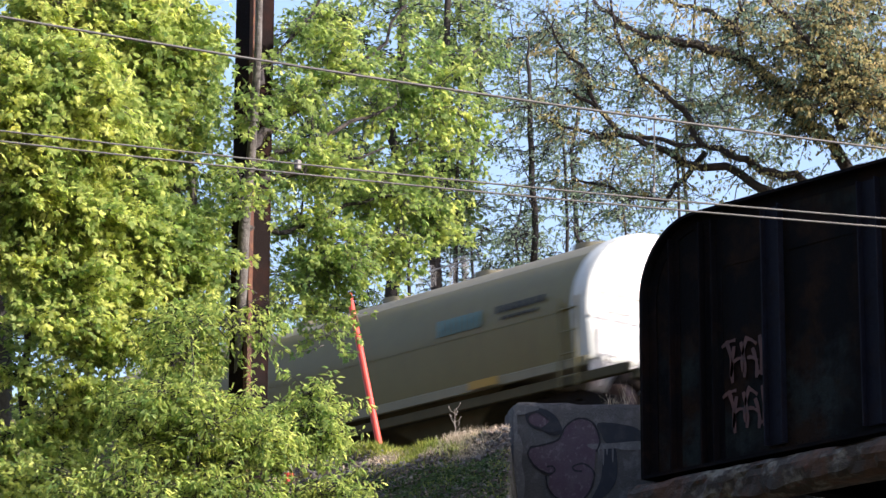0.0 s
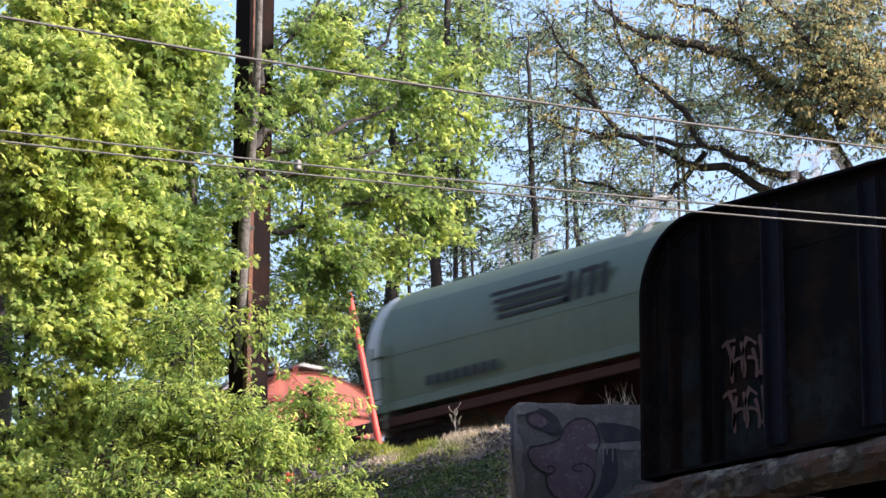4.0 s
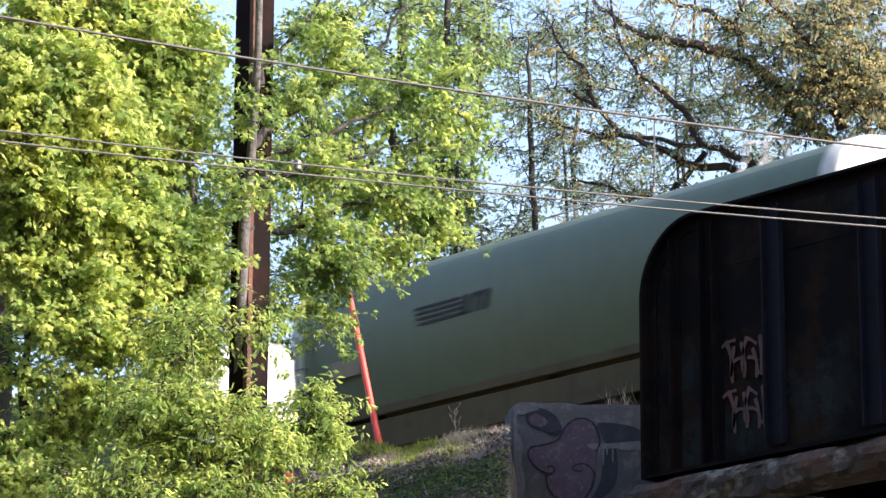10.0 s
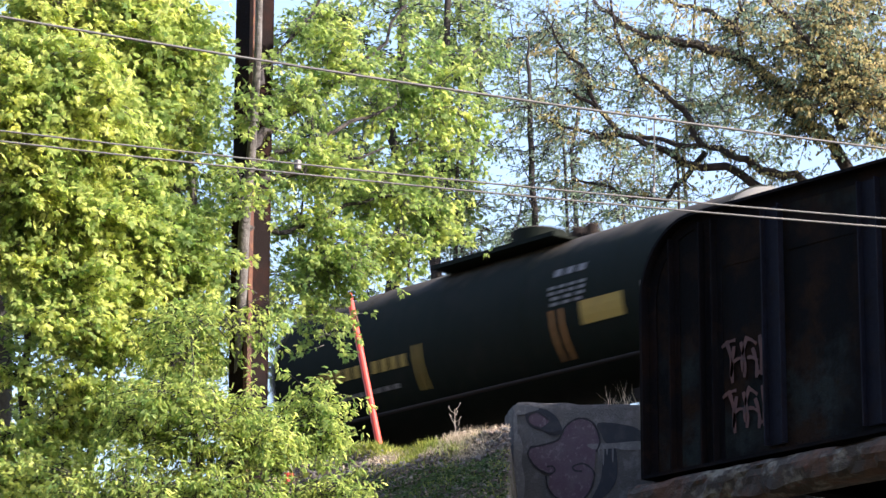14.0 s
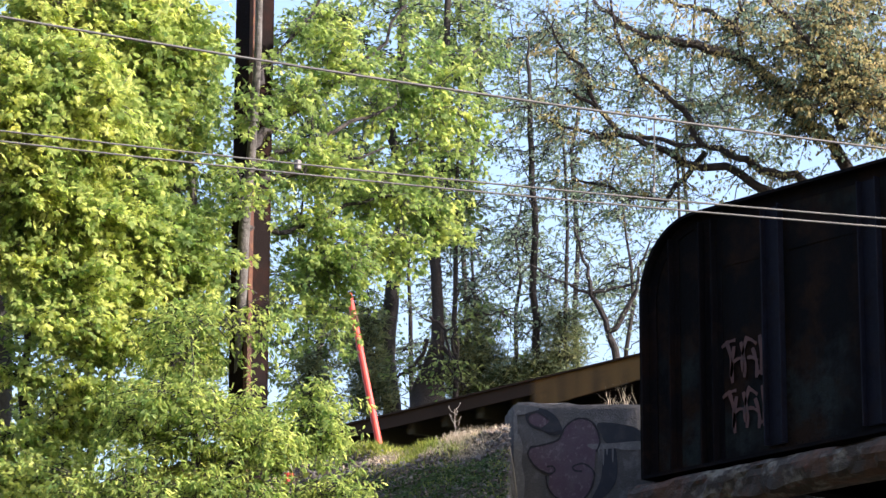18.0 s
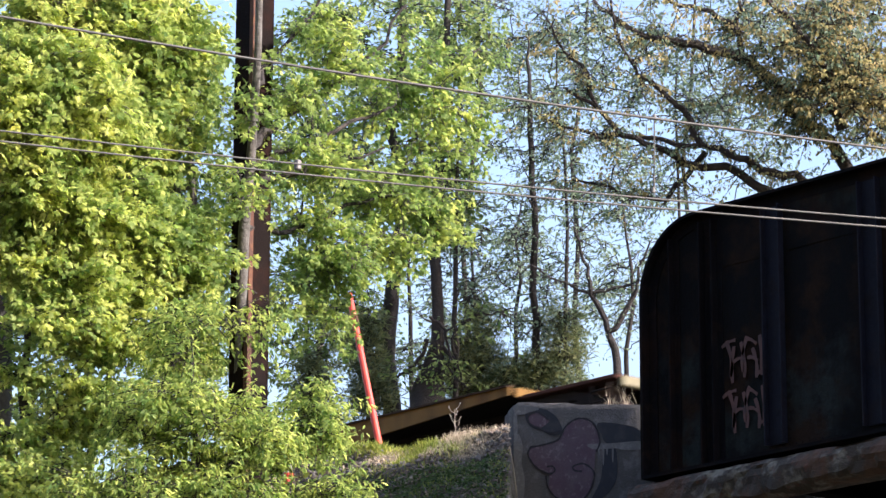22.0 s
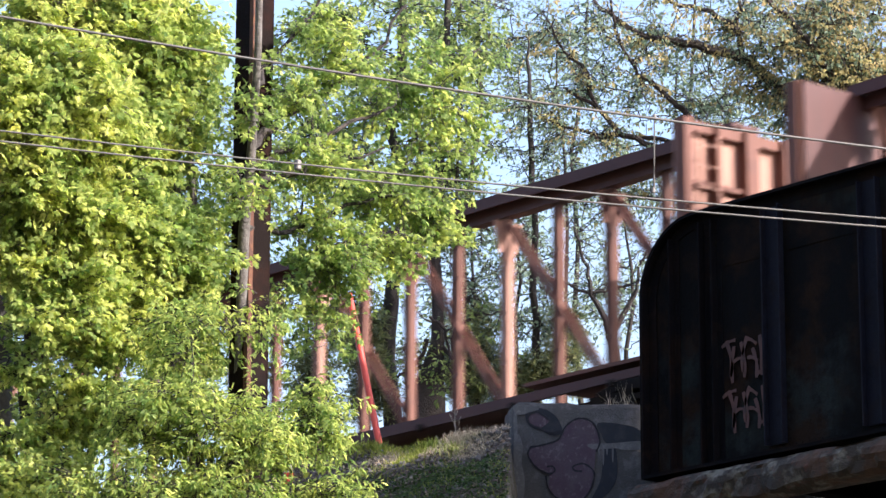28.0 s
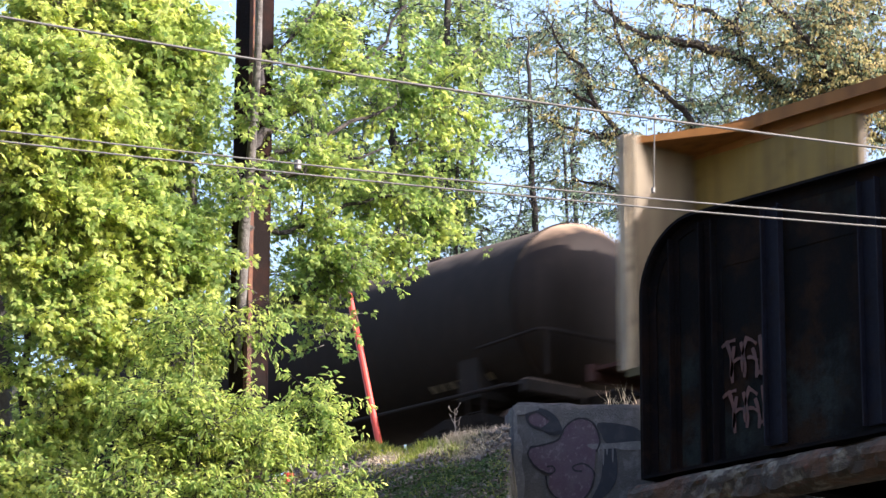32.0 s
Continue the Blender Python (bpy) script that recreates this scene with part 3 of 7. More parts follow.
WN = Vector((WU.y, -WU.x, 0))


def on_wall(u, v, off=0.03):
    p = WA + WU * (u * 1.03) + WN * off
    return (p.x, p.y, 0.15 + v - 0.131 * u)


mural = root("wall_graffiti", "mauve bubble shapes with black outlines sprayed on concrete", "graffiti")


def blob(pts, mat, name, off):
    bm = bmesh.new()
    bm.faces.new([bm.verts.new(on_wall(u, v, off)) for u, v in pts])
    r = bmesh.ops.extrude_face_region(bm, geom=bm.faces[:])
    bmesh.ops.translate(bm, vec=-WN * 0.003, verts=[e for e in r["geom"] if isinstance(e, bmesh.types.BMVert)])
    part(name, bm, mat, mural)


def outline(pts, w=0.028, off=0.040):
    bm = bmesh.new()
    ribbon(bm, [on_wall(a, b, off) for a, b in pts], WN, w)
    part("outline", bm, M["graf_black"], mural)


def smooth(pts, closed=False, n=6):
    """A rounded line through pts."""
    out, m = [], len(pts)
    for i in range(m if closed else m - 1):
        p = [Vector(pts[(i + k) % m] if closed else pts[min(max(i + k, 0), m - 1)]) for k in (-1, 0, 1, 2)]
        for s in range(n):
            t = s / n
            out.append(tuple(0.5 * (2 * p[1] + (p[2] - p[0]) * t + (2 * p[0] - 5 * p[1] + 4 * p[2] - p[3]) * t * t + (3 * p[1] - p[0] - 3 * p[2] + p[3]) * t ** 3)))
    if not closed:
        out.append(tuple(pts[-1]))
    return out


blob(smooth([(1.40, -0.24), (1.78, -0.25), (2.07, -0.33), (2.09, -0.50), (1.58, -0.54), (1.45, -0.40)], True), M["graf_teal"], "shade_patch", 0.012)
blob(smooth([(1.50, -0.56), (1.67, -0.57), (1.70, -0.98), (1.59, -1.21), (1.36, -1.38), (1.28, -1.36), (1.42, -1.10), (1.46, -0.90)], True), M["graf_teal"], "shade_patch", 0.012)
blob(smooth([(0.22, -0.12), (0.47, -0.04), (0.72, -0.16), (0.82, -0.38), (0.66, -0.44), (0.50, -0.38), (0.28, -0.30)], True), M["graf_teal"], "shade_patch", 0.013)
blob(smooth([(0.27, -0.17), (0.42, -0.10), (0.60, -0.21), (0.46, -0.33), (0.30, -0.27)], True), M["graf_purple"], "fill_patch", 0.016)
blob(smooth([(0.30, -0.64), (0.55, -0.58), (0.78, -0.49), (0.90, -0.30), (1.10, -0.19), (1.31, -0.26), (1.42, -0.49), (1.36, -0.68), (1.33, -0.95), (1.24, -1.24), (1.04, -1.38), (0.76, -1.36), (0.60, -1.20), (0.60, -1.0), (0.38, -0.90), (0.27, -0.76)], True), M["graf_purple"], "fill_patch", 0.015)
blob(smooth([(1.25, -0.55), (1.60, -0.53), (2.07, -0.49), (2.09, -0.60), (1.80, -0.62), (1.69, -0.60), (1.45, -0.62), (1.28, -0.61)], True), M["lime"], "bare_patch", 0.018)
outline(smooth([(0.60, -0.21), (0.42, -0.10), (0.27, -0.17), (0.30, -0.28), (0.46, -0.34), (0.62, -0.40), (0.80, -0.36)]), 0.027, 0.020)
outline(smooth([(0.30, -0.62), (0.55, -0.57), (0.76, -0.49), (0.88, -0.30), (1.09, -0.18), (1.32, -0.24), (1.43, -0.49), (1.37, -0.66)]), 0.027, 0.020)
outline(smooth([(0.30, -0.62), (0.26, -0.74), (0.39, -0.91), (0.60, -1.0), (0.70, -0.95), (0.66, -0.89), (0.57, -0.90)]), 0.027, 0.020)
outline(smooth([(0.55, -1.03), (0.59, -1.21), (0.75, -1.36), (1.04, -1.40), (1.24, -1.26), (1.34, -0.98), (1.18, -0.84), (1.00, -0.88), (1.02, -0.94), (1.14, -0.95)]), 0.027, 0.020)

# pale lime stains down the wall's edge and at its corner
for pts in ([(0.02, -0.01), (0.30, -0.005), (0.44, -0.05), (0.30, -0.10), (0.16, -0.14), (0.05, -0.12)],
            [(0.03, -0.50), (0.11, -0.44), (0.17, -0.62), (0.15, -0.85), (0.20, -1.10), (0.16, -1.45), (0.05, -1.45), (0.02, -0.90)],
            [(0.02, -0.16), (0.07, -0.15), (0.08, -0.40), (0.03, -0.46)]):
    blob(smooth(pts, True), M["lime"], "lime_stain", 0.017)
for u, v, h in ((1.40, -0.60, 0.13), (1.47, -0.62, 0.20), (1.53, -0.60, 0.09), (1.62, -0.62, 0.16)):
    blob(smooth([(u, v), (u + 0.028, v), (u + 0.02, v - h), (u + 0.006, v - h)], True), M["lime"], "lime_drip", 0.0185)


# ---------------------------------------------------------------- the train
SPEED = 12.0
X_REF = -38.487
CARS = []          # (car, the time at which its front passes X_REF)
TRAIN = "freight train"


def make_truck_meshes():
    bm = bmesh.new()
    for s in (-1, 1):
        y = s * 1.02
        bar(bm, (-1.15, y, 0.52), (1.15, y, 0.52), 0.16, 0.16)
        bar(bm, (-0.95, y, 0.58), (-0.35, y, 0.74), 0.14, 0.14)
        bar(bm, (0.95, y, 0.58), (0.35, y, 0.74), 0.14, 0.14)
        box(bm, (0, y, 0.62), (0.75, 0.15, 0.30))
        for x in (-0.89, 0.89):
            box(bm, (x, y, 0.46), (0.26, 0.2, 0.26))
    box(bm, (0, 0, 0.66), (0.36, 2.2, 0.26))
    me = bpy.data.meshes.new("truck")
    bm.to_mesh(me)
    bm.free()
    me.materials.append(P["under"])
    bm = bmesh.new()
    for s in (-1, 1):
        y = s * 0.75
        tube(bm, [(0, y - 0.07, 0), (0, y - 0.02, 0), (0, y + 0.05, 0), (0, y + 0.07, 0)] if s > 0 else [(0, y - 0.07, 0), (0, y - 0.05, 0), (0, y + 0.02, 0), (0, y + 0.07, 0)],
             [0.40, 0.42, 0.42, 0.40] if s > 0 else [0.40, 0.42, 0.42, 0.40], 20)
    tube(bm, [(0, -1.1, 0), (0, 1.1, 0)], 0.09, 10)
    wh = bpy.data.meshes.new("wheelset")
    bm.to_mesh(wh)
    bm.free()
    wh.materials.append(M["rail"])
    bm = bmesh.new()
    box(bm, (0.15, 0, 0.86), (0.55, 0.16, 0.18), None, 0.02)
    box(bm, (0.52, 0.03, 0.86), (0.26, 0.24, 0.28), None, 0.05)
    cp = bpy.data.meshes.new("coupler")
    bm.to_mesh(cp)
    bm.free()
    cp.materials.append(P["under"])
    return me, wh, cp


TRUCK, WHEELS, COUPLER = make_truck_meshes()


def running_gear(car, front, rear, inset=1.9):
    """Two trucks with wheelsets and a coupler at each end."""
    for x in (front - inset, rear + inset):
        t = again("truck", TRUCK, car, (x, 0, 0))
        for dx in (-0.89, 0.89):
            again("wheelset", WHEELS, t, (dx, 0, 0.42))
    again("coupler", COUPLER, car, (front, 0, 0))
    again("coupler", COUPLER, car, (rear, 0, 0), 180)


def ladder(car, x, y, z0, z1, axis="x", w=0.42, name="ladder", mat=None, n=None):
    """Two stiles and rungs; axis is the way that the rungs run."""
    bm = bmesh.new()
    d = Vector((w / 2, 0, 0)) if axis == "x" else Vector((0, w / 2, 0))
    c = Vector((x, y, 0))
    for s in (-1, 1):
        tube(bm, [c + s * d + Vector((0, 0, z0)), c + s * d + Vector((0, 0, z1))], 0.02, 6)
    k = n or max(2, int((z1 - z0) / 0.33))
    for i in range(k):
        z = z0 + (i + 0.5) * (z1 - z0) / k
        tube(bm, [c - d + Vector((0, 0, z)), c + d + Vector((0, 0, z))], 0.013, 5)
    return part(name, bm, mat or P["steel"], car)


def hoop(car, x, y, z, w, h, mat, axis="x", name="roof_grab_iron", r=0.022):
    """An inverted U of bent rod."""
    bm = bmesh.new()
    pts = [(-w / 2, 0), (-w / 2, h * 0.75), (-w * 0.32, h), (w * 0.32, h), (w / 2, h * 0.75), (w / 2, 0)]
    tube(bm, [(x + a, y, z + b) if axis == "x" else (x, y + a, z + b) for a, b in pts], r, 6)
    part(name, bm, mat, car)


def bars_of_writing(car, x, z, w, h, mat, y=-1.42, n=8, name="stencil_bar"):
    """Unreadable stencilled writing as plain bars on the side."""
    step = w / n
    bm = bmesh.new()
    box(bm, (0, 0, 0), (step * 0.62, 0.006, h))
    first = part(name, bm, mat, car)
    first.location = (x, y, z)
    for i in range(1, n):
        again(name, first.data, car, (x - i * step, y, z))


def stripes_mark(car, x, z, w, h, mat, y):
    """A railway's emblem as plain shapes: four stripes that run into a slanted block."""
    for i in range(4):
        bm = bmesh.new()
        box(bm, (x - w * 0.68 + w * 0.02 * i, y, z + h * (0.375 - 0.25 * i)), (w * 0.62, 0.006, h * 0.13))
        part("emblem_stripe", bm, mat, car)
    for dx, ww in ((0.31, 0.055), (0.22, 0.04), (0.12, 0.055), (0.02, 0.05)):
        bm = bmesh.new()
        m = Matrix.Rotation(radians(14), 3, "Y")
        box(bm, (x - w * dx, y, z), (w * ww, 0.006, h * 0.95), m)
        part("emblem_block", bm, mat, car)
    bm = bmesh.new()
    box(bm, (x - w * 0.12, y - 0.001, z + h * 0.36), (w * 0.16, 0.006, h * 0.16))
    part("emblem_block", bm, mat, car)


def round_profile(half, z_low, z_mid, z_top, n=10, power=2.0, tuck=0.94):
    """Section of a curved-side body: straight lower side, elliptical shoulders and roof."""
    turn_in = [(half * (1 - (1 - tuck) * u * u), z_mid + (z_low - z_mid) * u) for u in ((1.0,) if tuck > 0.9 else (1.0, 0.75, 0.5, 0.25))]
    pts = [(-y, z) for y, z in turn_in]
    for i in range(n + 1):
        a = math.pi * i / n
        c, s = -math.cos(a), math.sin(a)
        pts.append((half * math.copysign(abs(c) ** (2 / power), c), z_mid + (z_top - z_mid) * abs(s) ** (2 / power)))
    pts += turn_in[::-1]
    return pts


def hopper_car(T, rear_T, next_T, side, roof, end, label, prev_gap=3.2, half=1.40, z_low=1.15, z_mid=1.95, z_top=3.30, power=2.0, bays=3,
               seam=0.0, rear_side=None, split=0.0, sill=None, under=None, roof_gear=(), marks=(), board=0.0, ribs=(), rim=None, taper=0.0, tuck=0.94, skirt=0.16):
    L = SPEED * (rear_T - T)
    gap = SPEED * (next_T - rear_T)
    front, rear = prev_gap / 2 - 0.62, -(L + gap / 2 - 0.62)
    car = root("hopper_car", label, "hopper car", TRAIN)
    CARS.append((car, T))
    under = under or P["under"]
    sill = sill or side
    n = 20
    prof = round_profile(half, z_low, z_mid, z_top, n, power, tuck)
    cut = next(i for i, (y, z) in enumerate(prof) if z > z_mid + (z_top - z_mid) * 0.62 and i > 1)
    facets = [(-half * 0.98, z_low), (-half, z_mid), (-half, z_top - 0.72), (-half * 0.55, z_top - 0.06), (half * 0.55, z_top - 0.06), (half, z_top - 0.72), (half, z_mid), (half * 0.98, z_low)]
    segs = [(0.0, taper - L, side)] if not split else [(0.0, -split, side), (-split, -L, rear_side)]
    for x0, x1, mt in segs:
        bm = bmesh.new()
        prism(bm, prof if mt is side else facets, x0, x1, mt is not side, mt is not side)
        part("body_shell", bm, mt, car, "", True)
    if taper:
        # the rear of the body slopes down inside an open frame of corner posts and a top rail
        low = [(y * 0.97, z_low + (z - z_low) * 0.30) for y, z in prof]
        bm = bmesh.new()
        loft(bm, [[(taper - L, y, z) for y, z in prof], [(0.3 - L, y, z) for y, z in low]], False, True)
        part("sloped_end", bm, side, car, "", True)
        for sy in (-1, 1):
            bm = bmesh.new()
            bar(bm, (0.12 - L, sy * half * 0.95, z_low - 0.1), (0.12 - L, sy * half * 0.95, z_top - 0.02), 0.10, 0.10)
            part("corner_post", bm, side, car)
            bm = bmesh.new()
            bar(bm, (0.1 - L, sy * half * 0.93, z_top), (0.4, sy * half * 0.93, z_top), 0.08, 0.08)
            part("top_rail", bm, side, car)
            bm = bmesh.new()
            bar(bm, (0.15 - L, sy * half * 0.9, z_low + 0.5), (taper - L, sy * half * 0.9, z_top - 0.15), 0.06, 0.08)
            part("end_brace", bm, side, car)
        for xx in (0.35, 1.0):
            bm = bmesh.new()
            box(bm, (xx - L, 0, z_top - 0.02), (0.45, half * 1.8, 0.05))
            part("end_walk_plate", bm, end, car)
    # roof sheet: proud of the shell by its own thickness
    band = prof[cut:len(prof) - cut]
    bm = bmesh.new()
    loft(bm, [[(x, y * 1.0006, z + 0.0015) for y, z in band] + [(x, y * 0.99, z - 0.02) for y, z in band[::-1]] for x in ((0.02, taper - L - 0.02) if not split else (0.02, -split + 0.01))])
    part("roof_sheet", bm, roof, car, "", True)
    # end sheets, slightly dished inside a rim
    for x, s in ((0.0, 1), (-L, -1))[:1 if taper else 2]:
        bm = bmesh.new()
        c = Vector((0, (z_low + z_top) / 2))
        rings = []
        for d, k in ((0.02, 0.93), (0.035, 0.90)):
            rings.append([(x + s * d, y * k, c.y + (z - c.y) * k) for y, z in prof])
        rings.append([(x + s * 0.03, y * 0.5, c.y + (z - c.y) * 0.5) for y, z in prof])
        loft(bm, rings, False, True)
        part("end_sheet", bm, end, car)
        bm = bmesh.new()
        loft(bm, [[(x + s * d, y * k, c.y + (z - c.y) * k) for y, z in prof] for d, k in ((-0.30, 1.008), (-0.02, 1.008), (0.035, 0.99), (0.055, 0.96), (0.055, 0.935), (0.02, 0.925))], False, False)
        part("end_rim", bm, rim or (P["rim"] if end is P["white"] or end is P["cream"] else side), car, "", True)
        bm = bmesh.new()
        box(bm, (x + s * 0.05, 0, (z_low + z_top) / 2), (0.03, half * 1.72, 0.045))
        part("end_stiffener", bm, end, car)
    # lower end: sloped sheet and end sill
    for x, s in ((0.0, 1), (-L, -1)):
        bm = bmesh.new()
        loft(bm, [[(x + s * 0.02, -half * 0.92, z_low + 0.12), (x + s * 0.02, half * 0.92, z_low + 0.12), (x - s * 0.04, half * 0.92, z_low + 0.12), (x - s * 0.04, -half * 0.92, z_low + 0.12)],
                  [(x + s * 0.01, -half * 0.90, 0.98), (x + s * 0.01, half * 0.90, 0.98), (x - s * 0.05, half * 0.90, 0.98), (x - s * 0.05, -half * 0.90, 0.98)],
                  [(x - s * 0.16, -half * 0.82, 0.72), (x - s * 0.16, half * 0.82, 0.72), (x - s * 0.22, half * 0.82, 0.72), (x - s * 0.22, -half * 0.82, 0.72)]])
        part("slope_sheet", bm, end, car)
        bm = bmesh.new()
        xe = front if s > 0 else rear
        box(bm, ((xe + x) / 2 - s * 0.5, 0, 0.76), (abs(xe - x) + 1.0, 0.6, 0.30))
        part("centre_sill", bm, under, car)
        bm = bmesh.new()
        box(bm, (xe - s * 0.12, 0, 0.80), (0.20, 2.4, 0.16), None, 0.02)
        part("end_sill", bm, under, car)
        for sy in (-1.18, -0.30, 0.62, 1.18):
            bm = bmesh.new()
            box(bm, (x + s * 0.09, sy, 0.72 + (z_low - 0.2) / 2), (0.05, 0.06, z_low - 0.2), None, 0.008)
            part("end_post", bm, end, car)
        ladder(car, x + s * 0.16, -s * half * 0.62, 1.05, z_mid + 0.75, "y", 0.40, mat=end)
        bm = bmesh.new()
        tube(bm, [(x + s * 0.2, -1.3, z_low + 0.05), (x + s * 0.2, 1.3, z_low + 0.05)], 0.02, 6)
        tube(bm, [(x + s * 0.2, -1.3, z_low + 0.75), (x + s * 0.2, 1.3, z_low + 0.75)], 0.02, 6)
        part("hand_rail", bm, end, car)
        ladder(car, x - s * 0.35, -half - 0.03, 0.75, z_mid + 0.2, "x", 0.40, mat=side if s > 0 or not rear_side else rear_side)
        ladder(car, x - s * 0.35, half + 0.03, 0.75, z_mid + 0.2, "x", 0.40, mat=side)
    # side sills and lower rail
    for s in (-1, 1):
        bm = bmesh.new()
        box(bm, (-L / 2, s * (half * tuck + 0.02), z_low - 0.02), (L, 0.07, 0.16), None, 0.015)
        part("side_sill", bm, sill, car)
        bm = bmesh.new()
        box(bm, ((front + rear) / 2, s * 1.25, 0.98 - skirt / 2), (front - rear - 0.3, 0.10, skirt), None, 0.015)
        part("lower_rail", bm, under, car)
        if power < 3 and not split:
            bm = bmesh.new()
            box(bm, (-L / 2, s * (half + 0.001), z_mid + 0.02), (L * 0.985, 0.010, 0.03))
            part("side_seam", bm, side, car)
    bw = (L - 4.0) / bays
    for i in range(bays):
        xc = -2.0 - bw * (i + 0.5)
        bm = bmesh.new()
        loft(bm, [[(xc - bw / 2, -1.25, 1.1), (xc + bw / 2, -1.25, 1.1), (xc + bw / 2, 1.25, 1.1), (xc - bw / 2, 1.25, 1.1)],
                  [(xc - 0.45, -0.92, 0.40), (xc + 0.45, -0.92, 0.40), (xc + 0.45, 0.92, 0.40), (xc - 0.45, 0.92, 0.40)]])
        part("hopper_bay", bm, under, car)
        bm = bmesh.new()
        box(bm, (xc, 0, 0.32), (0.8, 1.3, 0.12), None, 0.02)
        part("outlet_gate", bm, under, car)
    # running board and hatches on the roof
    bm = bmesh.new()
    box(bm, (-L / 2 + taper / 2, -0.1 if board else 0.32, z_top + 0.02 + board), (L - 0.2 - taper, 0.5 if board else 0.36, 0.05))
    if board:
        for i in range(12):
            xb = -0.8 - i * (L - taper - 1.6) / 11
            for yb in (-0.3, 0.1):
                box(bm, (xb, yb, z_top + board / 2), (0.06, 0.05, board + 0.1))
    part("running_board", bm, P["steel"], car)
    for i in range(bays * 2):
        xc = -(L - taper) * (i + 0.5) / (bays * 2)
        bm = bmesh.new()
        tube(bm, [(xc, -0.1, z_top - 0.06), (xc, -0.1, z_top + 0.03), (xc, -0.1, z_top + 0.05)], [0.34, 0.34, 0.24], 14)
        part("roof_hatch", bm, roof, car)
    if seam:
        bm = bmesh.new()
        ring = [[(x, y * k, z_low + (z - z_low) * k + 0.004) for y, z in prof] for x, k in ((-seam + 0.09, 1.012), (-seam - 0.09, 1.012))]
        loft(bm, ring, False, False)
        part("joint_band", bm, side, car, "", True)
    for dx in ribs:
        for k in (0.0, 0.24):
            bm = bmesh.new()
            loft(bm, [[(x, y * g, z_low + (z - z_low) * g) for y, z in prof] for x, g in ((-dx - k + 0.035, 1.002), (-dx - k + 0.02, 1.014), (-dx - k - 0.02, 1.014), (-dx - k - 0.035, 1.002))], False, False)
            part("weld_rib", bm, roof, car, "", True)
    for dx, kind in roof_gear:
        if kind == "hood":
            for k in range(3):
                hoop(car, -dx - 0.42 * k, -0.35 + 0.35 * (k % 2), z_top + 0.02, 0.36, 0.36, P["steel"], "x", r=0.014)
            bm = bmesh.new()
            tube(bm, [(-dx + 0.4, -0.45, z_top + 0.26), (-dx - 1.3, -0.45, z_top + 0.26)], 0.013, 6)
            part("roof_hand_rail", bm, P["steel"], car)
        else:
            for k in (0, 0.42):
                bm = bmesh.new()
                x = -dx - k
                i0 = next(i for i, (y, z) in enumerate(prof) if z > z_mid + (z_top - z_mid) * 0.72)
                (ya, za), (yb, zb) = prof[i0], prof[i0 + 2]
                tube(bm, [(x, ya - 0.06, za - 0.15), (x, yb - 0.12, zb + 0.05), (x, yb - 0.05, z_top + 0.30), (x, yb + 0.25, z_top + 0.34), (x, yb + 0.4, z_top + 0.04)], 0.021, 6)
                part("roof_grab_iron", bm, P["steel"], car)
    for kind, dx, z, w, h, mt in marks:
        y = -half - 0.012
        if kind == "emblem":
            stripes_mark(car, -dx, z, w, h, mt, y)
        elif kind == "patch":
            bm = bmesh.new()
            box(bm, (-dx - w / 2, y - 0.001, z), (w, 0.006, h))
            part("paint_patch", bm, mt, car)
        else:
            bars_of_writing(car, -dx, z, w, h, mt, y)
    bm = bmesh.new()
    tube(bm, [(0.30, 0.35, z_low + 0.02), (0.34, 0.35, z_low + 0.02)], 0.27, 16)
    part("brake_wheel", bm, under, car)
    bm = bmesh.new()
    tube(bm, [(-0.05, -0.75, 0.92), (0.0, -0.8, 0.92), (0.0, 0.1, 0.92), (-0.05, 0.15, 0.92)], [0.10, 0.17, 0.17, 0.10], 14)
    part("brake_cylinder", bm, P["under"], car, "", True)
    running_gear(car, front, rear)
    return car


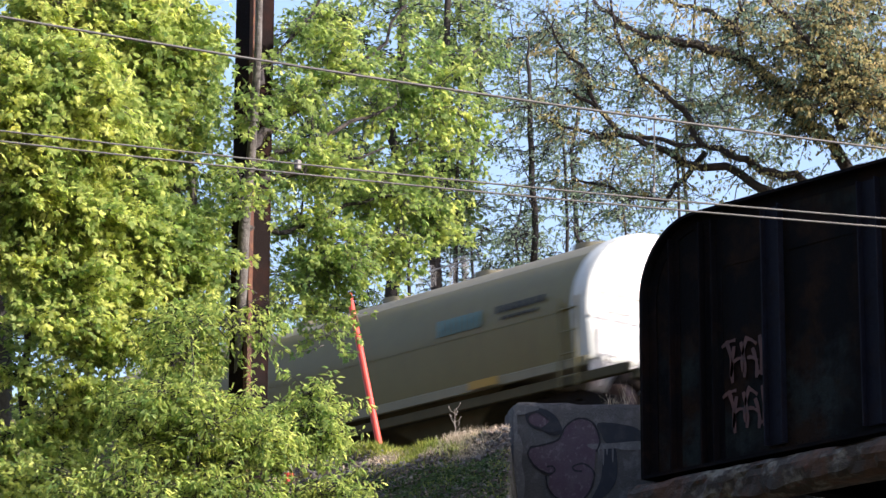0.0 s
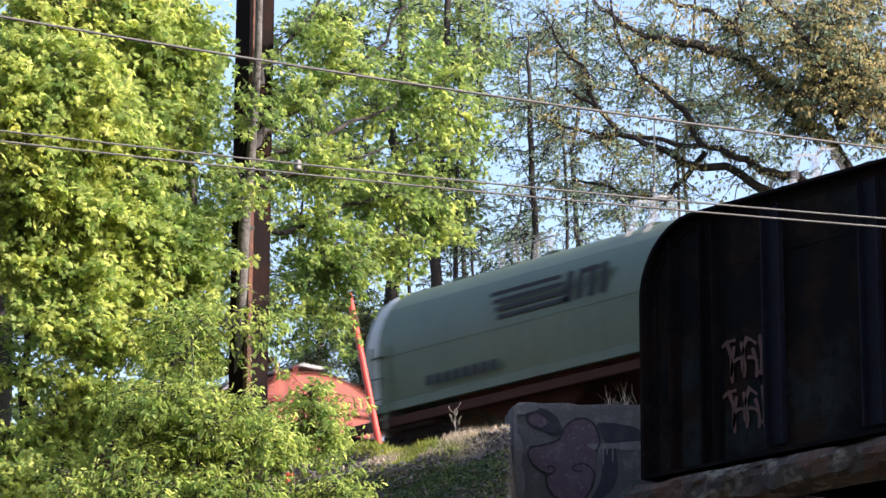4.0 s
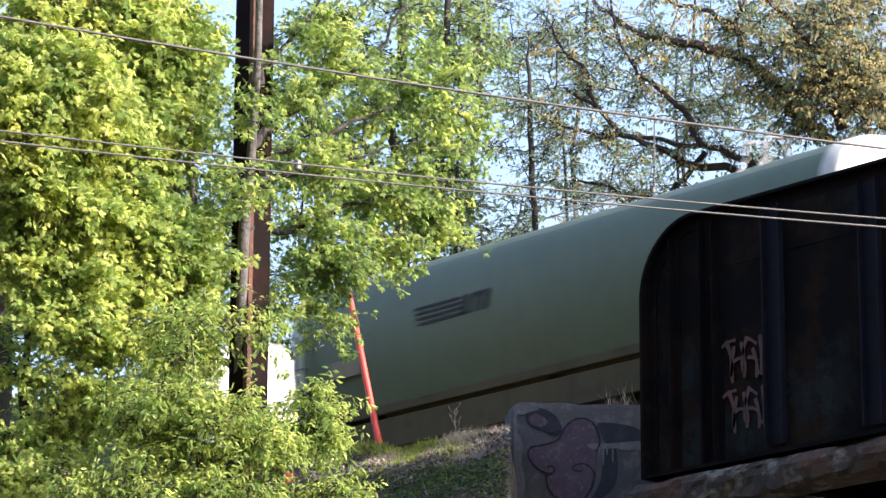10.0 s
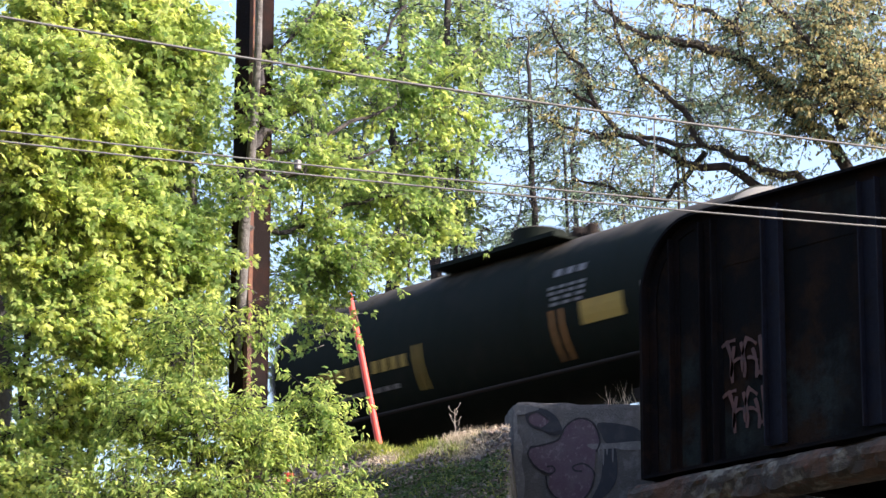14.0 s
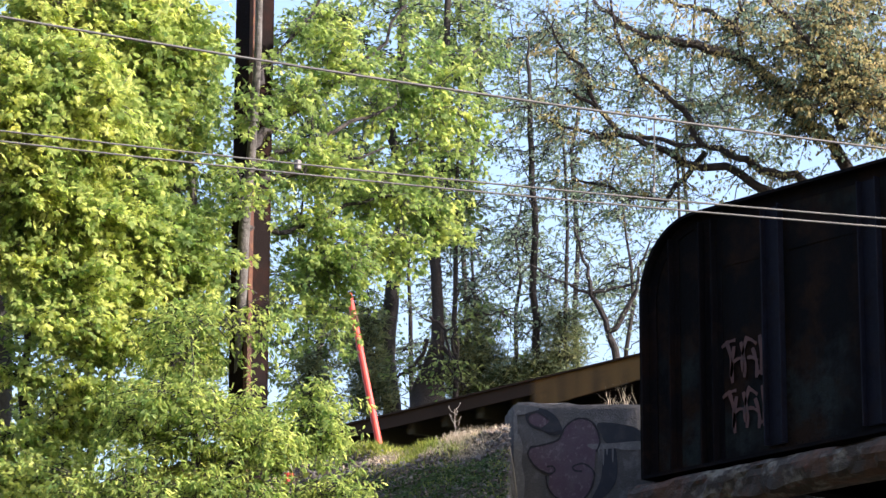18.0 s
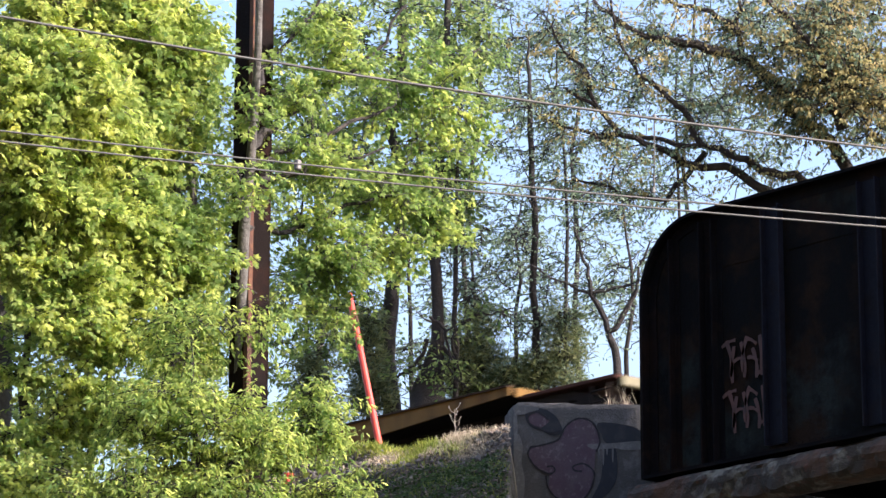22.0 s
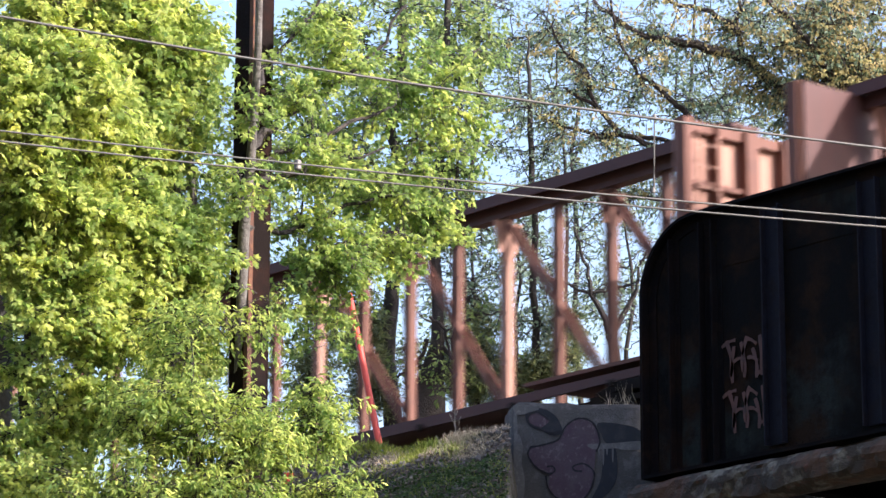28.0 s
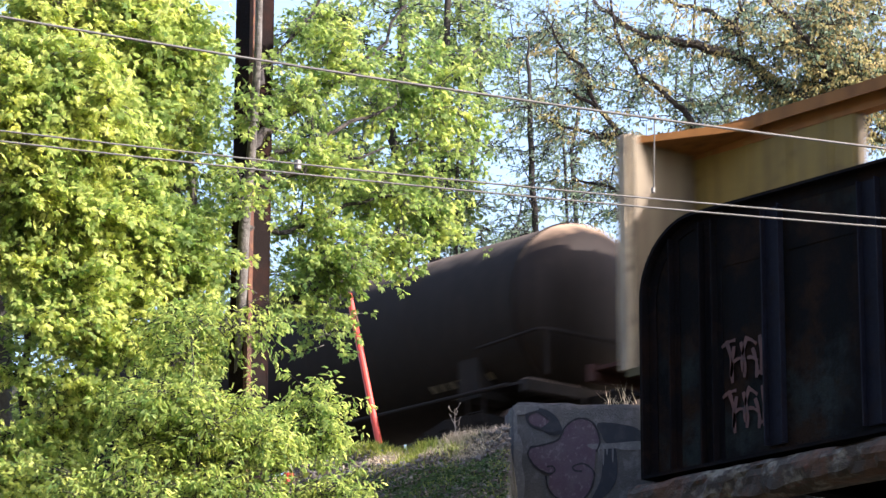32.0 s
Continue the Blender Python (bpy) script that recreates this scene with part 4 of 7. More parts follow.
def tank_car(T, rear_T, next_T, shell, head, label, R=1.35, zc=2.35, prev_gap=3.0, platform=True, rail_mat=None, marks=(), bands=(), rail_drop=0.42):
    L = SPEED * (rear_T - T)
    gap = SPEED * (next_T - rear_T)
    front, rear = prev_gap / 2 - 0.62, -(L + gap / 2 - 0.62)
    car = root("tank_car", label, "tank car", TRAIN)
    CARS.append((car, T))
    rail_mat = rail_mat or P["steel"]
    seg = 40

    def ring(x, r):
        return [(x, r * math.cos(2 * math.pi * j / seg), zc + r * math.sin(2 * math.pi * j / seg)) for j in range(seg)]

    bm = bmesh.new()
    loft(bm, [ring(0, R), ring(-L, R)], False, False)
    part("tank_shell", bm, shell, car, "", True)
    for x, s in ((0, 1), (-L, -1)):
        bm = bmesh.new()
        rings = [ring(x, R * 1.004), ring(x + s * 0.05, R * 1.004)]
        for a in np.linspace(8, 82, 9):
            rings.append(ring(x + s * (0.05 + 0.62 * math.sin(radians(a))), R * math.cos(radians(a)) ** 0.8))
        loft(bm, rings, False, True)
        part("tank_head", bm, head, car, "", True)
        bm = bmesh.new()
        wide = 0.16 if rail_drop < 0.2 else 0.05
        loft(bm, [ring(x - s * 0.02, R), ring(x - s * 0.02, R + 0.03), ring(x + s * wide, R + 0.03), ring(x + s * wide, R - 0.03)], False, False)
        part("head_flange", bm, head if rail_drop < 0.2 else shell, car)
    for k in range(1, 5):
        bm = bmesh.new()
        x = -L * k / 5
        loft(bm, [ring(x + 0.02, R + 0.004), ring(x, R + 0.012), ring(x - 0.02, R + 0.004)], False, False)
        part("weld_seam", bm, shell, car, "", True)
    # underframe
    for x, s in ((0, 1), (-L, -1)):
        xe = front if s > 0 else rear
        bm = bmesh.new()
        box(bm, ((x - s * 1.6 + xe) / 2, 0, 0.84), (abs(xe - x) + 1.6, 0.62, 0.36), None, 0.02)
        part("stub_sill", bm, P["under"], car)
        bm = bmesh.new()
        box(bm, (xe - s * 0.1, 0, 0.98), (0.2, 2.7, 0.22), None, 0.02)
        box(bm, (xe - s * 0.55, 0, 1.05), (0.9, 2.6, 0.04))
        part("end_platform", bm, P["under"] if platform else head, car)
        bm = bmesh.new()
        loft(bm, [[(x - s * 1.0, -1.2, 1.0), (x - s * 1.5, -1.2, 1.0), (x - s * 1.5, 1.2, 1.0), (x - s * 1.0, 1.2, 1.0)],
                  [(x - s * 1.0, -R * 0.86, zc - R * 0.5), (x - s * 1.5, -R * 0.86, zc - R * 0.5), (x - s * 1.5, R * 0.86, zc - R * 0.5), (x - s * 1.0, R * 0.86, zc - R * 0.5)]])
        part("saddle", bm, shell, car)
        # end rail that bends round the head
        bm = bmesh.new()
        zr = zc - R * (0.12 if platform else rail_drop)
        xo = x + s * 0.78
        tube(bm, [(x - s * 0.7, -R - 0.08, zr - 0.08), (xo - s * 0.1, -R - 0.06, zr), (xo, -R + 0.1, zr), (xo, R - 0.1, zr), (xo - s * 0.1, R + 0.06, zr), (x - s * 0.7, R + 0.08, zr - 0.08)], 0.028, 8)
        for yy in (-R + 0.05, R - 0.05):
            tube(bm, [(xo, yy, zr), (xo + s * 0.0, yy, 1.05)], 0.024, 6)
        if rail_drop < 0.2 and s > 0:
            tube(bm, [(x - s * 0.5, -R - 0.06, zr + 0.30), (xo - s * 0.1, -R - 0.04, zr + 0.34), (xo, -R + 0.15, zr + 0.34), (xo, R - 0.15, zr + 0.34), (xo - s * 0.1, R + 0.04, zr + 0.34)], 0.022, 8)
        part("end_hand_rail", bm, rail_mat if s > 0 else P["under"], car)
        ladder(car, x - s * 0.9, -1.36, 0.55, 1.2, "x", 0.4, "step", rail_mat, 2)
    for s in (-1, 1):
        bm = bmesh.new()
        tube(bm, [(front - 0.4, s * 1.42, 1.02), (rear + 0.4, s * 1.42, 1.02)], 0.035, 8)
        part("side_rail", bm, rail_mat if platform else P["under"], car)
    xm = -L / 2
    bm = bmesh.new()
    tube(bm, [(xm, 0, zc + R - 0.1), (xm, 0, zc + R + 0.34), (xm, 0, zc + R + 0.40)], [0.48, 0.48, 0.30], 20)
    part("manway_dome", bm, shell, car, "", True)
    for dx in (-0.85, 0.8, 1.15):
        bm = bmesh.new()
        tube(bm, [(xm + dx, 0.1, zc + R - 0.05), (xm + dx, 0.1, zc + R + 0.26), (xm + dx, 0.1, zc + R + 0.30)], [0.13, 0.13, 0.07], 12)
        part("valve", bm, rail_mat, car)
    bm = bmesh.new()
    zp = zc + R * 0.90
    for s in (-1, 1):
        box(bm, (xm, s * 0.80, zp), (3.0, 0.5, 0.04))
        box(bm, (xm, s * 1.03, zp + 0.02), (3.0, 0.03, 0.14 if platform else 0.07))
    part("top_platform", bm, M["rust"] if platform else shell, car)
    if platform:
        for s in (-1, 1):
            bm = bmesh.new()
            for k in range(6):
                x = xm - 1.45 + 0.58 * k
                tube(bm, [(x, s * 1.0, zp), (x, s * 1.0, zp + 0.80)], 0.022, 6)
            for h in (0.42, 0.80):
                tube(bm, [(xm - 1.45, s * 1.0, zp + h), (xm + 1.45, s * 1.0, zp + h)], 0.02, 6)
            part("platform_rail", bm, rail_mat, car)
        for s in (-1, 1):
            bm = bmesh.new()
            for dx in (-0.22, 0.22):
                pts = [(xm + dx, s * (R + 0.10), 0.75), (xm + dx, s * (R + 0.10), zc + 0.1)]
                pts += [(xm + dx, s * (R + 0.10) * math.cos(a), zc + (R + 0.10) * math.sin(a)) for a in np.linspace(0.15, 0.95, 6)]
                tube(bm, pts, 0.02, 6)
            for k in range(5):
                tube(bm, [(xm - 0.22, s * (R + 0.10), 0.9 + 0.3 * k), (xm + 0.22, s * (R + 0.10), 0.9 + 0.3 * k)], 0.014, 5)
            for k in range(4):
                a = 0.2 + 0.22 * k
                tube(bm, [(xm - 0.22, s * (R + 0.10) * math.cos(a), zc + (R + 0.10) * math.sin(a)), (xm + 0.22, s * (R + 0.10) * math.cos(a), zc + (R + 0.10) * math.sin(a))], 0.014, 5)
            part("side_ladder", bm, rail_mat, car)
    for kind, dx, z, w, h, mt in marks:
        # markings follow the curve of the shell
        if kind == "ring":
            bm = bmesh.new()
            loft(bm, [ring(-dx, R + 0.006), ring(-dx - w, R + 0.006)], False, False)
            part("band", bm, mt, car, "", True)
            continue
        k = max(1, int(w / 0.22)) if kind == "text" else 1
        step = w / k
        rr = R + 0.012
        for i in range(k):
            if kind == "text" and k > 9 and h > 0.15 and i == k // 2 - 1:
                continue
            bm = bmesh.new()
            xa, xb = -dx - i * step, -dx - i * step - step * (0.58 if kind == "text" else 1.0)
            rows = []
            for zz in np.linspace(z - h / 2, z + h / 2, 4):
                yy = -math.sqrt(max(0.05, rr * rr - (zz - zc) ** 2))
                rows.append((yy, zz))
            va = [bm.verts.new((xa, y, zz)) for y, zz in rows]
            vb = [bm.verts.new((xb, y, zz)) for y, zz in rows]
            for j in range(3):
                bm.faces.new((va[j], vb[j], vb[j + 1], va[j + 1]))
            part("stencil_bar" if kind == "text" else "placard", bm, mt, car)
    for kind, y, z, w, h in bands:
        for i in range(kind):
            bm = bmesh.new()
            box(bm, (0.655, y + i * w / kind, z), (0.03, w / kind * 0.7, h * 0.6))
            part("stencil_bar", bm, P["rim"], car)
    running_gear(car, front, rear)
    return car


def flat_car(T_body, label, tail=22.5):
    """A long empty flat car; its full-depth side sills stand between low end platforms."""
    car = root("flat_car", label, "flat car", TRAIN)
    CARS.append((car, T_body))
    f, r = 2.35, -tail - 2.35
    third = (7.2, 15.0)
    for s in (-1, 1):
        for x0, x1, mt, deep in ((0.0, -third[0], P["yellow"], True), (-third[0], -third[1], P["deck_edge"], False), (-third[1], -tail, P["yellow"], True)):
            bm = bmesh.new()
            zt, lo = 0.99, (0.62 if deep else 0.78)
            e = 0.98
            if deep:
                a, b = (x0, x1)
                outer_end = a if x0 == 0.0 else b
                inner_end = b if x0 == 0.0 else a
                plan = [(outer_end, 0.86), (outer_end, zt), (inner_end, zt), (inner_end, lo - 0.08), (inner_end + (outer_end - inner_end) * 0.45, lo + 0.04)]
            else:
                plan = [(x0, lo), (x0, zt), (x1, zt), (x1, lo)]
            loft(bm, [[(x, s * 1.40, z) for x, z in plan], [(x, s * 1.36, z) for x, z in plan]])
            part("side_sill", bm, mt, car)
            bm = bmesh.new()
            box(bm, ((x0 + x1) / 2, s * 1.37, zt + 0.01), (abs(x1 - x0), 0.14, 0.025))
            part("top_flange", bm, P["deck_edge"], car)
    bm = bmesh.new()
    box(bm, (-tail / 2, 0, 0.94), (tail, 2.66, 0.06))
    part("deck", bm, P["under"], car, "worn steel deck plates")
    bm = bmesh.new()
    box(bm, (-tail / 2, 0, 0.72), (tail + 4.2, 0.5, 0.42))
    part("centre_sill", bm, P["under"], car)
    for i in range(9):
        bm = bmesh.new()
        box(bm, (-third[0] - 0.5 - 0.85 * i, 0, 0.80), (0.10, 2.6, 0.34))
        part("cross_bearer", bm, P["under_olive"], car)
    for x, s in ((0, 1), (-tail, -1)):
        bm = bmesh.new()
        box(bm, (x + s * 1.1, 0, 0.84), (2.2, 2.4, 0.06), None, 0.01)
        part("end_platform", bm, P["under_red"], car)
        bm = bmesh.new()
        box(bm, (x + s * 2.2, 0, 0.77), (0.10, 2.2, 0.16), None, 0.02)
        part("end_sill", bm, P["sill_pale"], car)
        for k in range(3):
            bm = bmesh.new()
            box(bm, (x + s * (0.4 + 0.55 * k), -0.6 + 0.6 * k, 0.90), (0.35, 0.30, 0.07), None, 0.01)
            part("deck_bracket", bm, P["sill_pale"], car)
        bm = bmesh.new()
        box(bm, (x + s * 0.02, 0, 0.91), (0.05, 2.6, 0.14))
        part("body_end_plate", bm, P["yellow"], car)
        ladder(car, x + s * 1.9, -1.24, 0.40, 0.74, "x", 0.4, "step", P["under"], 2)
    running_gear(car, f, r, 1.7)
    return car


def centerbeam_car(T, main, chord, lit, label, body=23.45, gap=2.3, panel=0.5, diagonals=True, post_step=1.22, inner=None):
    """An empty lumber car: low deck, a tall central truss along it, a bulkhead at each end."""
    car = root("centerbeam_car", label, "lumber car", TRAIN)
    CARS.append((car, T))
    front, rear = gap / 2 - 0.2, -body - gap / 2 + 0.2
    zt, zd = 4.60, 0.82
    # deck
    bm = bmesh.new()
    box(bm, (-body / 2, 0, zd - 0.05), (body - 7.6, 2.7, 0.06))
    for x in (-1.9, -body + 1.9):
        box(bm, (x, 0, 1.03), (3.8, 2.3, 0.06))
    part("deck", bm, main, car)
    for s in (-1, 1):
        bm = bmesh.new()
        plan = [(0.0, zd - 0.12), (0.0, zd), (-body, zd), (-body, zd - 0.12), (-body + 5.5, zd - 0.17), (-5.5, zd - 0.17)]
        loft(bm, [[(x, s * 1.40, z) for x, z in plan], [(x, s * 1.35, z) for x, z in plan]])
        part("side_sill", bm, chord if diagonals else P["under_olive"], car)
    bm = bmesh.new()
    box(bm, (-body / 2, 0, 0.68), (body, 0.4, 0.30))
    part("centre_sill", bm, P["under"], car)
    # top chord
    bm = bmesh.new()
    box(bm, (-body / 2, 0, zt - 0.03), (body, 0.56, 0.05))
    part("top_chord", bm, chord, car)
    bm = bmesh.new()
    box(bm, (-body / 2, 0, zt - 0.21), (body, 0.22, 0.305))
    part("chord_web", bm, chord, car)
    for s in (-1, 1):
        bm = bmesh.new()
        box(bm, (-body / 2, s * 0.27, zt - 0.125), (body, 0.03, 0.14))
        part("chord_lip", bm, chord, car)
    # posts, alternately wide and narrow
    n = int((body - 2 * panel) / post_step)
    for i in range(n + 1):
        x = -panel - (body - 2 * panel) * i / n
        bm = bmesh.new()
        wide = i % 2 == 0
        w = 0.13 if wide else 0.10
        zc, h = (zd + zt) / 2 - 0.2, zt - zd - 0.35
        for dx in (-0.06, 0.06):
            for s in (-1, 1):
                box(bm, (x + dx, s * w / 2, zc), (0.05, 0.016, h))
            box(bm, (x + dx, 0, zc), (0.02, w, h))
        for k in range(5):
            for s in (-1, 1):
                box(bm, (x, s * (w / 2 + 0.004), zd + 0.18 + 0.82 * k), (0.16, 0.012, 0.07 if k else 0.35))
        if wide:
            for s in (-1, 1):
                loft(bm, [[(x + 0.01, s * 0.10, zt - 0.42), (x + 0.01, s * 0.30, zt - 0.42), (x - 0.01, s * 0.30, zt - 0.42), (x - 0.01, s * 0.10, zt - 0.42)],
                          [(x + 0.01, s * 0.10, zt - 0.95), (x + 0.01, s * 0.17, zt - 0.95), (x - 0.01, s * 0.17, zt - 0.95), (x - 0.01, s * 0.10, zt - 0.95)]])
        # every second wide post takes the paler tone that paints in sunlight
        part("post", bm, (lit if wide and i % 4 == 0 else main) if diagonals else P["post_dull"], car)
    if diagonals:
        span = post_step * 2
        for i in range(int((body - 2 * panel) / span)):
            x = -panel - span * i
            if 2 <= i % 6 <= 3 or i < 2 or i > n // 2 - 3:
                bm = bmesh.new()
                for s in (-0.09, 0.09):
                    bar(bm, (x, s, zd + 0.1), (x - span, s, zt - 0.5), 0.03, 0.09)
                part("diagonal_brace", bm, main, car)
    # solid panels next to the bulkheads
    for x0, s in ((0.0, -1), (-body, 1)):
        if panel < 1:
            continue
        bm = bmesh.new()
        box(bm, (x0 + s * panel / 2, 0, (zd + zt) / 2), (panel, 0.20, zt - zd - 0.1))
        part("end_panel", bm, main, car)
        for zz in (1.95, 2.95) if not diagonals else ():
            for yy in (-0.112, 0.112):
                bm = bmesh.new()
                box(bm, (x0 + s * panel / 2, yy, zz), (panel, 0.03, 0.07))
                part("panel_rail", bm, chord, car)
        for k in range(4):
            bm = bmesh.new()
            box(bm, (x0 + s * panel * (k + 0.6) / 4.2, -0.11, (zd + zt) / 2 - 0.05), (0.05, 0.03, zt - zd - 0.5))
            part("panel_rib", bm, main, car)
        bm = bmesh.new()
        loft(bm, [[(x0 + s * 0.1, -1.3, zt - 0.20), (x0 + s * 0.1, 1.3, zt - 0.20), (x0 + s * 0.1, 1.3, zt - 0.30), (x0 + s * 0.1, -1.3, zt - 0.30)],
                  [(x0 + s * 1.6, -0.28, zt - 0.08), (x0 + s * 1.6, 0.28, zt - 0.08), (x0 + s * 1.6, 0.28, zt - 0.22), (x0 + s * 1.6, -0.28, zt - 0.22)]])
        part("top_gusset", bm, chord, car)
    # bulkheads with ribs on their outer face
    for x, s in ((0.0, 1), (-body, -1)):
        b = None
        bm = bmesh.new()
        zb = zt - 0.16
        box(bm, (x - s * 0.10, 0, (zd + zb) / 2), (0.08, 2.74, zb - zd))
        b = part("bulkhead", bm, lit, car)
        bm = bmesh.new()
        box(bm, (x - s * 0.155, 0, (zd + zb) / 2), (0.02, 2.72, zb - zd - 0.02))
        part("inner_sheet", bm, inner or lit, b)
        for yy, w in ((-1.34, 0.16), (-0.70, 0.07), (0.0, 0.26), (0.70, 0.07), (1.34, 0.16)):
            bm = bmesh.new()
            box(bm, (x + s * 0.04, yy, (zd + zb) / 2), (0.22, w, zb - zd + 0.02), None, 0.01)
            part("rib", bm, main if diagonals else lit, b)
        for zz in (1.55, 2.55, 3.5, 4.36):
            bm = bmesh.new()
            box(bm, (x + s * 0.0, 0, zz), (0.11, 2.62, 0.07 if zz < 4.3 else 0.16))
            part("cross_rib", bm, main if diagonals else lit, b)
        ladder(car, x + s * 0.22, -s * 1.02, 0.9, 4.2, "y", 0.42, mat=lit)
        bm = bmesh.new()
        box(bm, (x + s * 0.45, 0, 0.98), (1.0, 2.6, 0.06))
        box(bm, (front - 0.1 if s > 0 else rear + 0.1, 0, 0.92), (0.16, 2.7, 0.26))
        part("end_platform", bm, P["under_red"], car)
        for k in range(3):
            bm = bmesh.new()
            box(bm, (x + s * 0.03, 0.35 - 0.02 * k, 1.7 + 0.75 * k), (0.05, 0.5, 0.32))
            part("strap_winch_box", bm, main, b)
    for k in range(10):
        bm = bmesh.new()
        tube(bm, [(-1.5 - k * body / 10.5, -1.46, 0.66), (-1.5 - k * body / 10.5, -1.38, 0.66)], 0.06, 10)
        part("strap_winch", bm, P["under"], car)
    running_gear(car, front, rear, 2.2)
    return car


# the cars, in the order in which they pass
hopper_car(-1.80, -0.55, -0.26, P["brown"], P["brown"], P["red"], "reddish brown covered hopper car with roof hatches", roof_gear=((2.0, "hood"), (9, "grab")))
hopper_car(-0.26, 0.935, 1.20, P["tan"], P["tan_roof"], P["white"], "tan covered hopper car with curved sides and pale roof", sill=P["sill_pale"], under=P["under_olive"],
           roof_gear=((4.2, "hood"), (12.5, "grab")), marks=(("text", 0.95, 2.25, 1.2, 0.11, P["ink"]), ("text", 1.1, 2.10, 0.9, 0.05, P["ink"]), ("text", 2.45, 2.18, 1.1, 0.26, P["teal"]), ("patch", 2.0, 1.14, 0.7, 0.13, P["stripe"]), ("patch", 6.7, 1.14, 0.7, 0.13, P["stripe"]), ("patch", 9.0, 1.14, 0.7, 0.13, P["stripe"]), ("text", 10.8, 1.12, 1.8, 0.18, P["ink"])))
hopper_car(1.20, 2.42, 2.665, P["brown"], P["brown_roof"], P["cream"], "dirty olive-brown covered hopper car with welded ribs", sill=P["brown_sill"], ribs=(1.6, 3.2, 4.6, 5.9, 7.0, 8.0, 9.0, 9.9, 11.4, 13.0),
           roof_gear=((5.3, "hood"), (6.2, "hood"), (10.9, "grab"), (11.4, "grab")), marks=(("emblem", 11.1, 1.85, 2.6, 0.42, P["ink"]), ("text", 10.7, 1.06, 1.8, 0.2, P["chalk"]), ("patch", 13.2, 1.25, 0.5, 0.3, P["stripe"])))
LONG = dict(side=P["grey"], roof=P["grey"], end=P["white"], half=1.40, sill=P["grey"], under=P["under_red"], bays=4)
hopper_car(2.665, 4.18, 4.435, label="long grey covered hopper car with black stripes and a joint band", seam=9.3, power=2.3,
           roof_gear=((2.2, "grab"), (5.4, "hood"), (8.6, "grab"), (12.0, "grab"), (15.0, "hood")), marks=(("emblem", 3.3, 2.32, 3.0, 0.50, P["ink"]), ("emblem", 12.4, 2.32, 2.7, 0.5, P["ink"]), ("patch", 8.0, 1.40, 0.7, 0.16, P["stripe"]), ("text", 15.0, 1.40, 1.8, 0.16, P["ink"])), **LONG)
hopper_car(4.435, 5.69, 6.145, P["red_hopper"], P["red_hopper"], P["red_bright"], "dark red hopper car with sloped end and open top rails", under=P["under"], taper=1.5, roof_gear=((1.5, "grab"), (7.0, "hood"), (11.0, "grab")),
           z_top=2.48, z_mid=1.75, board=0.10, marks=(("text", 11.2, 1.75, 1.1, 0.07, P["chalk"]), ("text", 9.2, 1.72, 1.3, 0.05, P["chalk"]), ("text", 9.2, 1.62, 1.3, 0.05, P["chalk"]), ("text", 9.2, 1.52, 1.2, 0.05, P["chalk"]), ("text", 12.3, 1.62, 0.6, 0.10, P["chalk"]), ("text", 12.2, 1.48, 0.7, 0.10, P["chalk"]), ("text", 12.3, 1.34, 0.9, 0.08, P["chalk"]), ("text", 6.0, 1.6, 1.6, 0.12, P["chalk"])))
black_hopper = hopper_car(6.145, 7.49, 7.78, P["black"], P["black"], P["head_brown"], "black covered hopper car with rust-tan rear half", prev_gap=4.6, split=7.9, rear_side=P["rust_tan"], under=P["under"],
           roof_gear=((2.4, "grab"), (5.6, "grab"), (8.6, "grab"), (11.0, "hood")), z_top=3.28, marks=(("emblem", 2.75, 1.55, 2.3, 0.36, P["chalk"]), ("patch", 0.6, 1.56, 1.8, 0.34, P["stripe"]), ("text", 0.9, 1.02, 1.2, 0.14, P["chalk"]), ("text", 13.6, 1.05, 1.9, 0.2, P["chalk"])))
for y, w in ((-0.27, 0.10), (-0.12, 0.10), (0.06, 0.08), (0.20, 0.12)):
    bm = bmesh.new()
    box(bm, (0.046, y, 2.78), (0.012, w, 0.24))
    part("stencil_bar", bm, P["chalk"], black_hopper)
for y, z, w, h in ((-0.95, 2.3, 0.30, 0.9), (-0.5, 3.02, 0.55, 0.16), (0.9, 1.8, 0.2, 0.7)):
    bm = bmesh.new()
    box(bm, (0.046, y, z), (0.008, w, h))
    part("rust_patch", bm, P["rust_stain"], black_hopper)
hopper_car(7.78, 8.97, 9.297, P["grey"], P["grey"], P["white"], "grey-green covered hopper car with black stripes near its rear", under=P["under_olive"], tuck=0.89, skirt=0.32, sill=P["under_olive"],
           roof_gear=((3.2, "grab"), (6.4, "hood"), (10.0, "grab")), power=2.2, z_top=3.3, marks=(("emblem", 10.75, 1.66, 2.15, 0.40, P["ink"]),))
hopper_car(9.297, 10.335, 10.575, P["grey"], P["grey"], P["white"], "tall square-shouldered grey hopper car with black stripes", half=1.52, z_mid=2.45, z_top=3.62, power=3.2, under=P["under_olive"], bays=2, tuck=0.84, skirt=0.5, sill=P["under_olive"],
           roof_gear=((1.8, "grab"), (6.0, "hood"), (10.4, "grab")), marks=(("emblem", 7.4, 2.44, 1.85, 0.34, P["ink"]), ("text", 2.4, 1.05, 0.5, 0.2, P["chalk"]), ("patch", 10.6, 1.9, 0.8, 0.3, P["sill_pale"])))
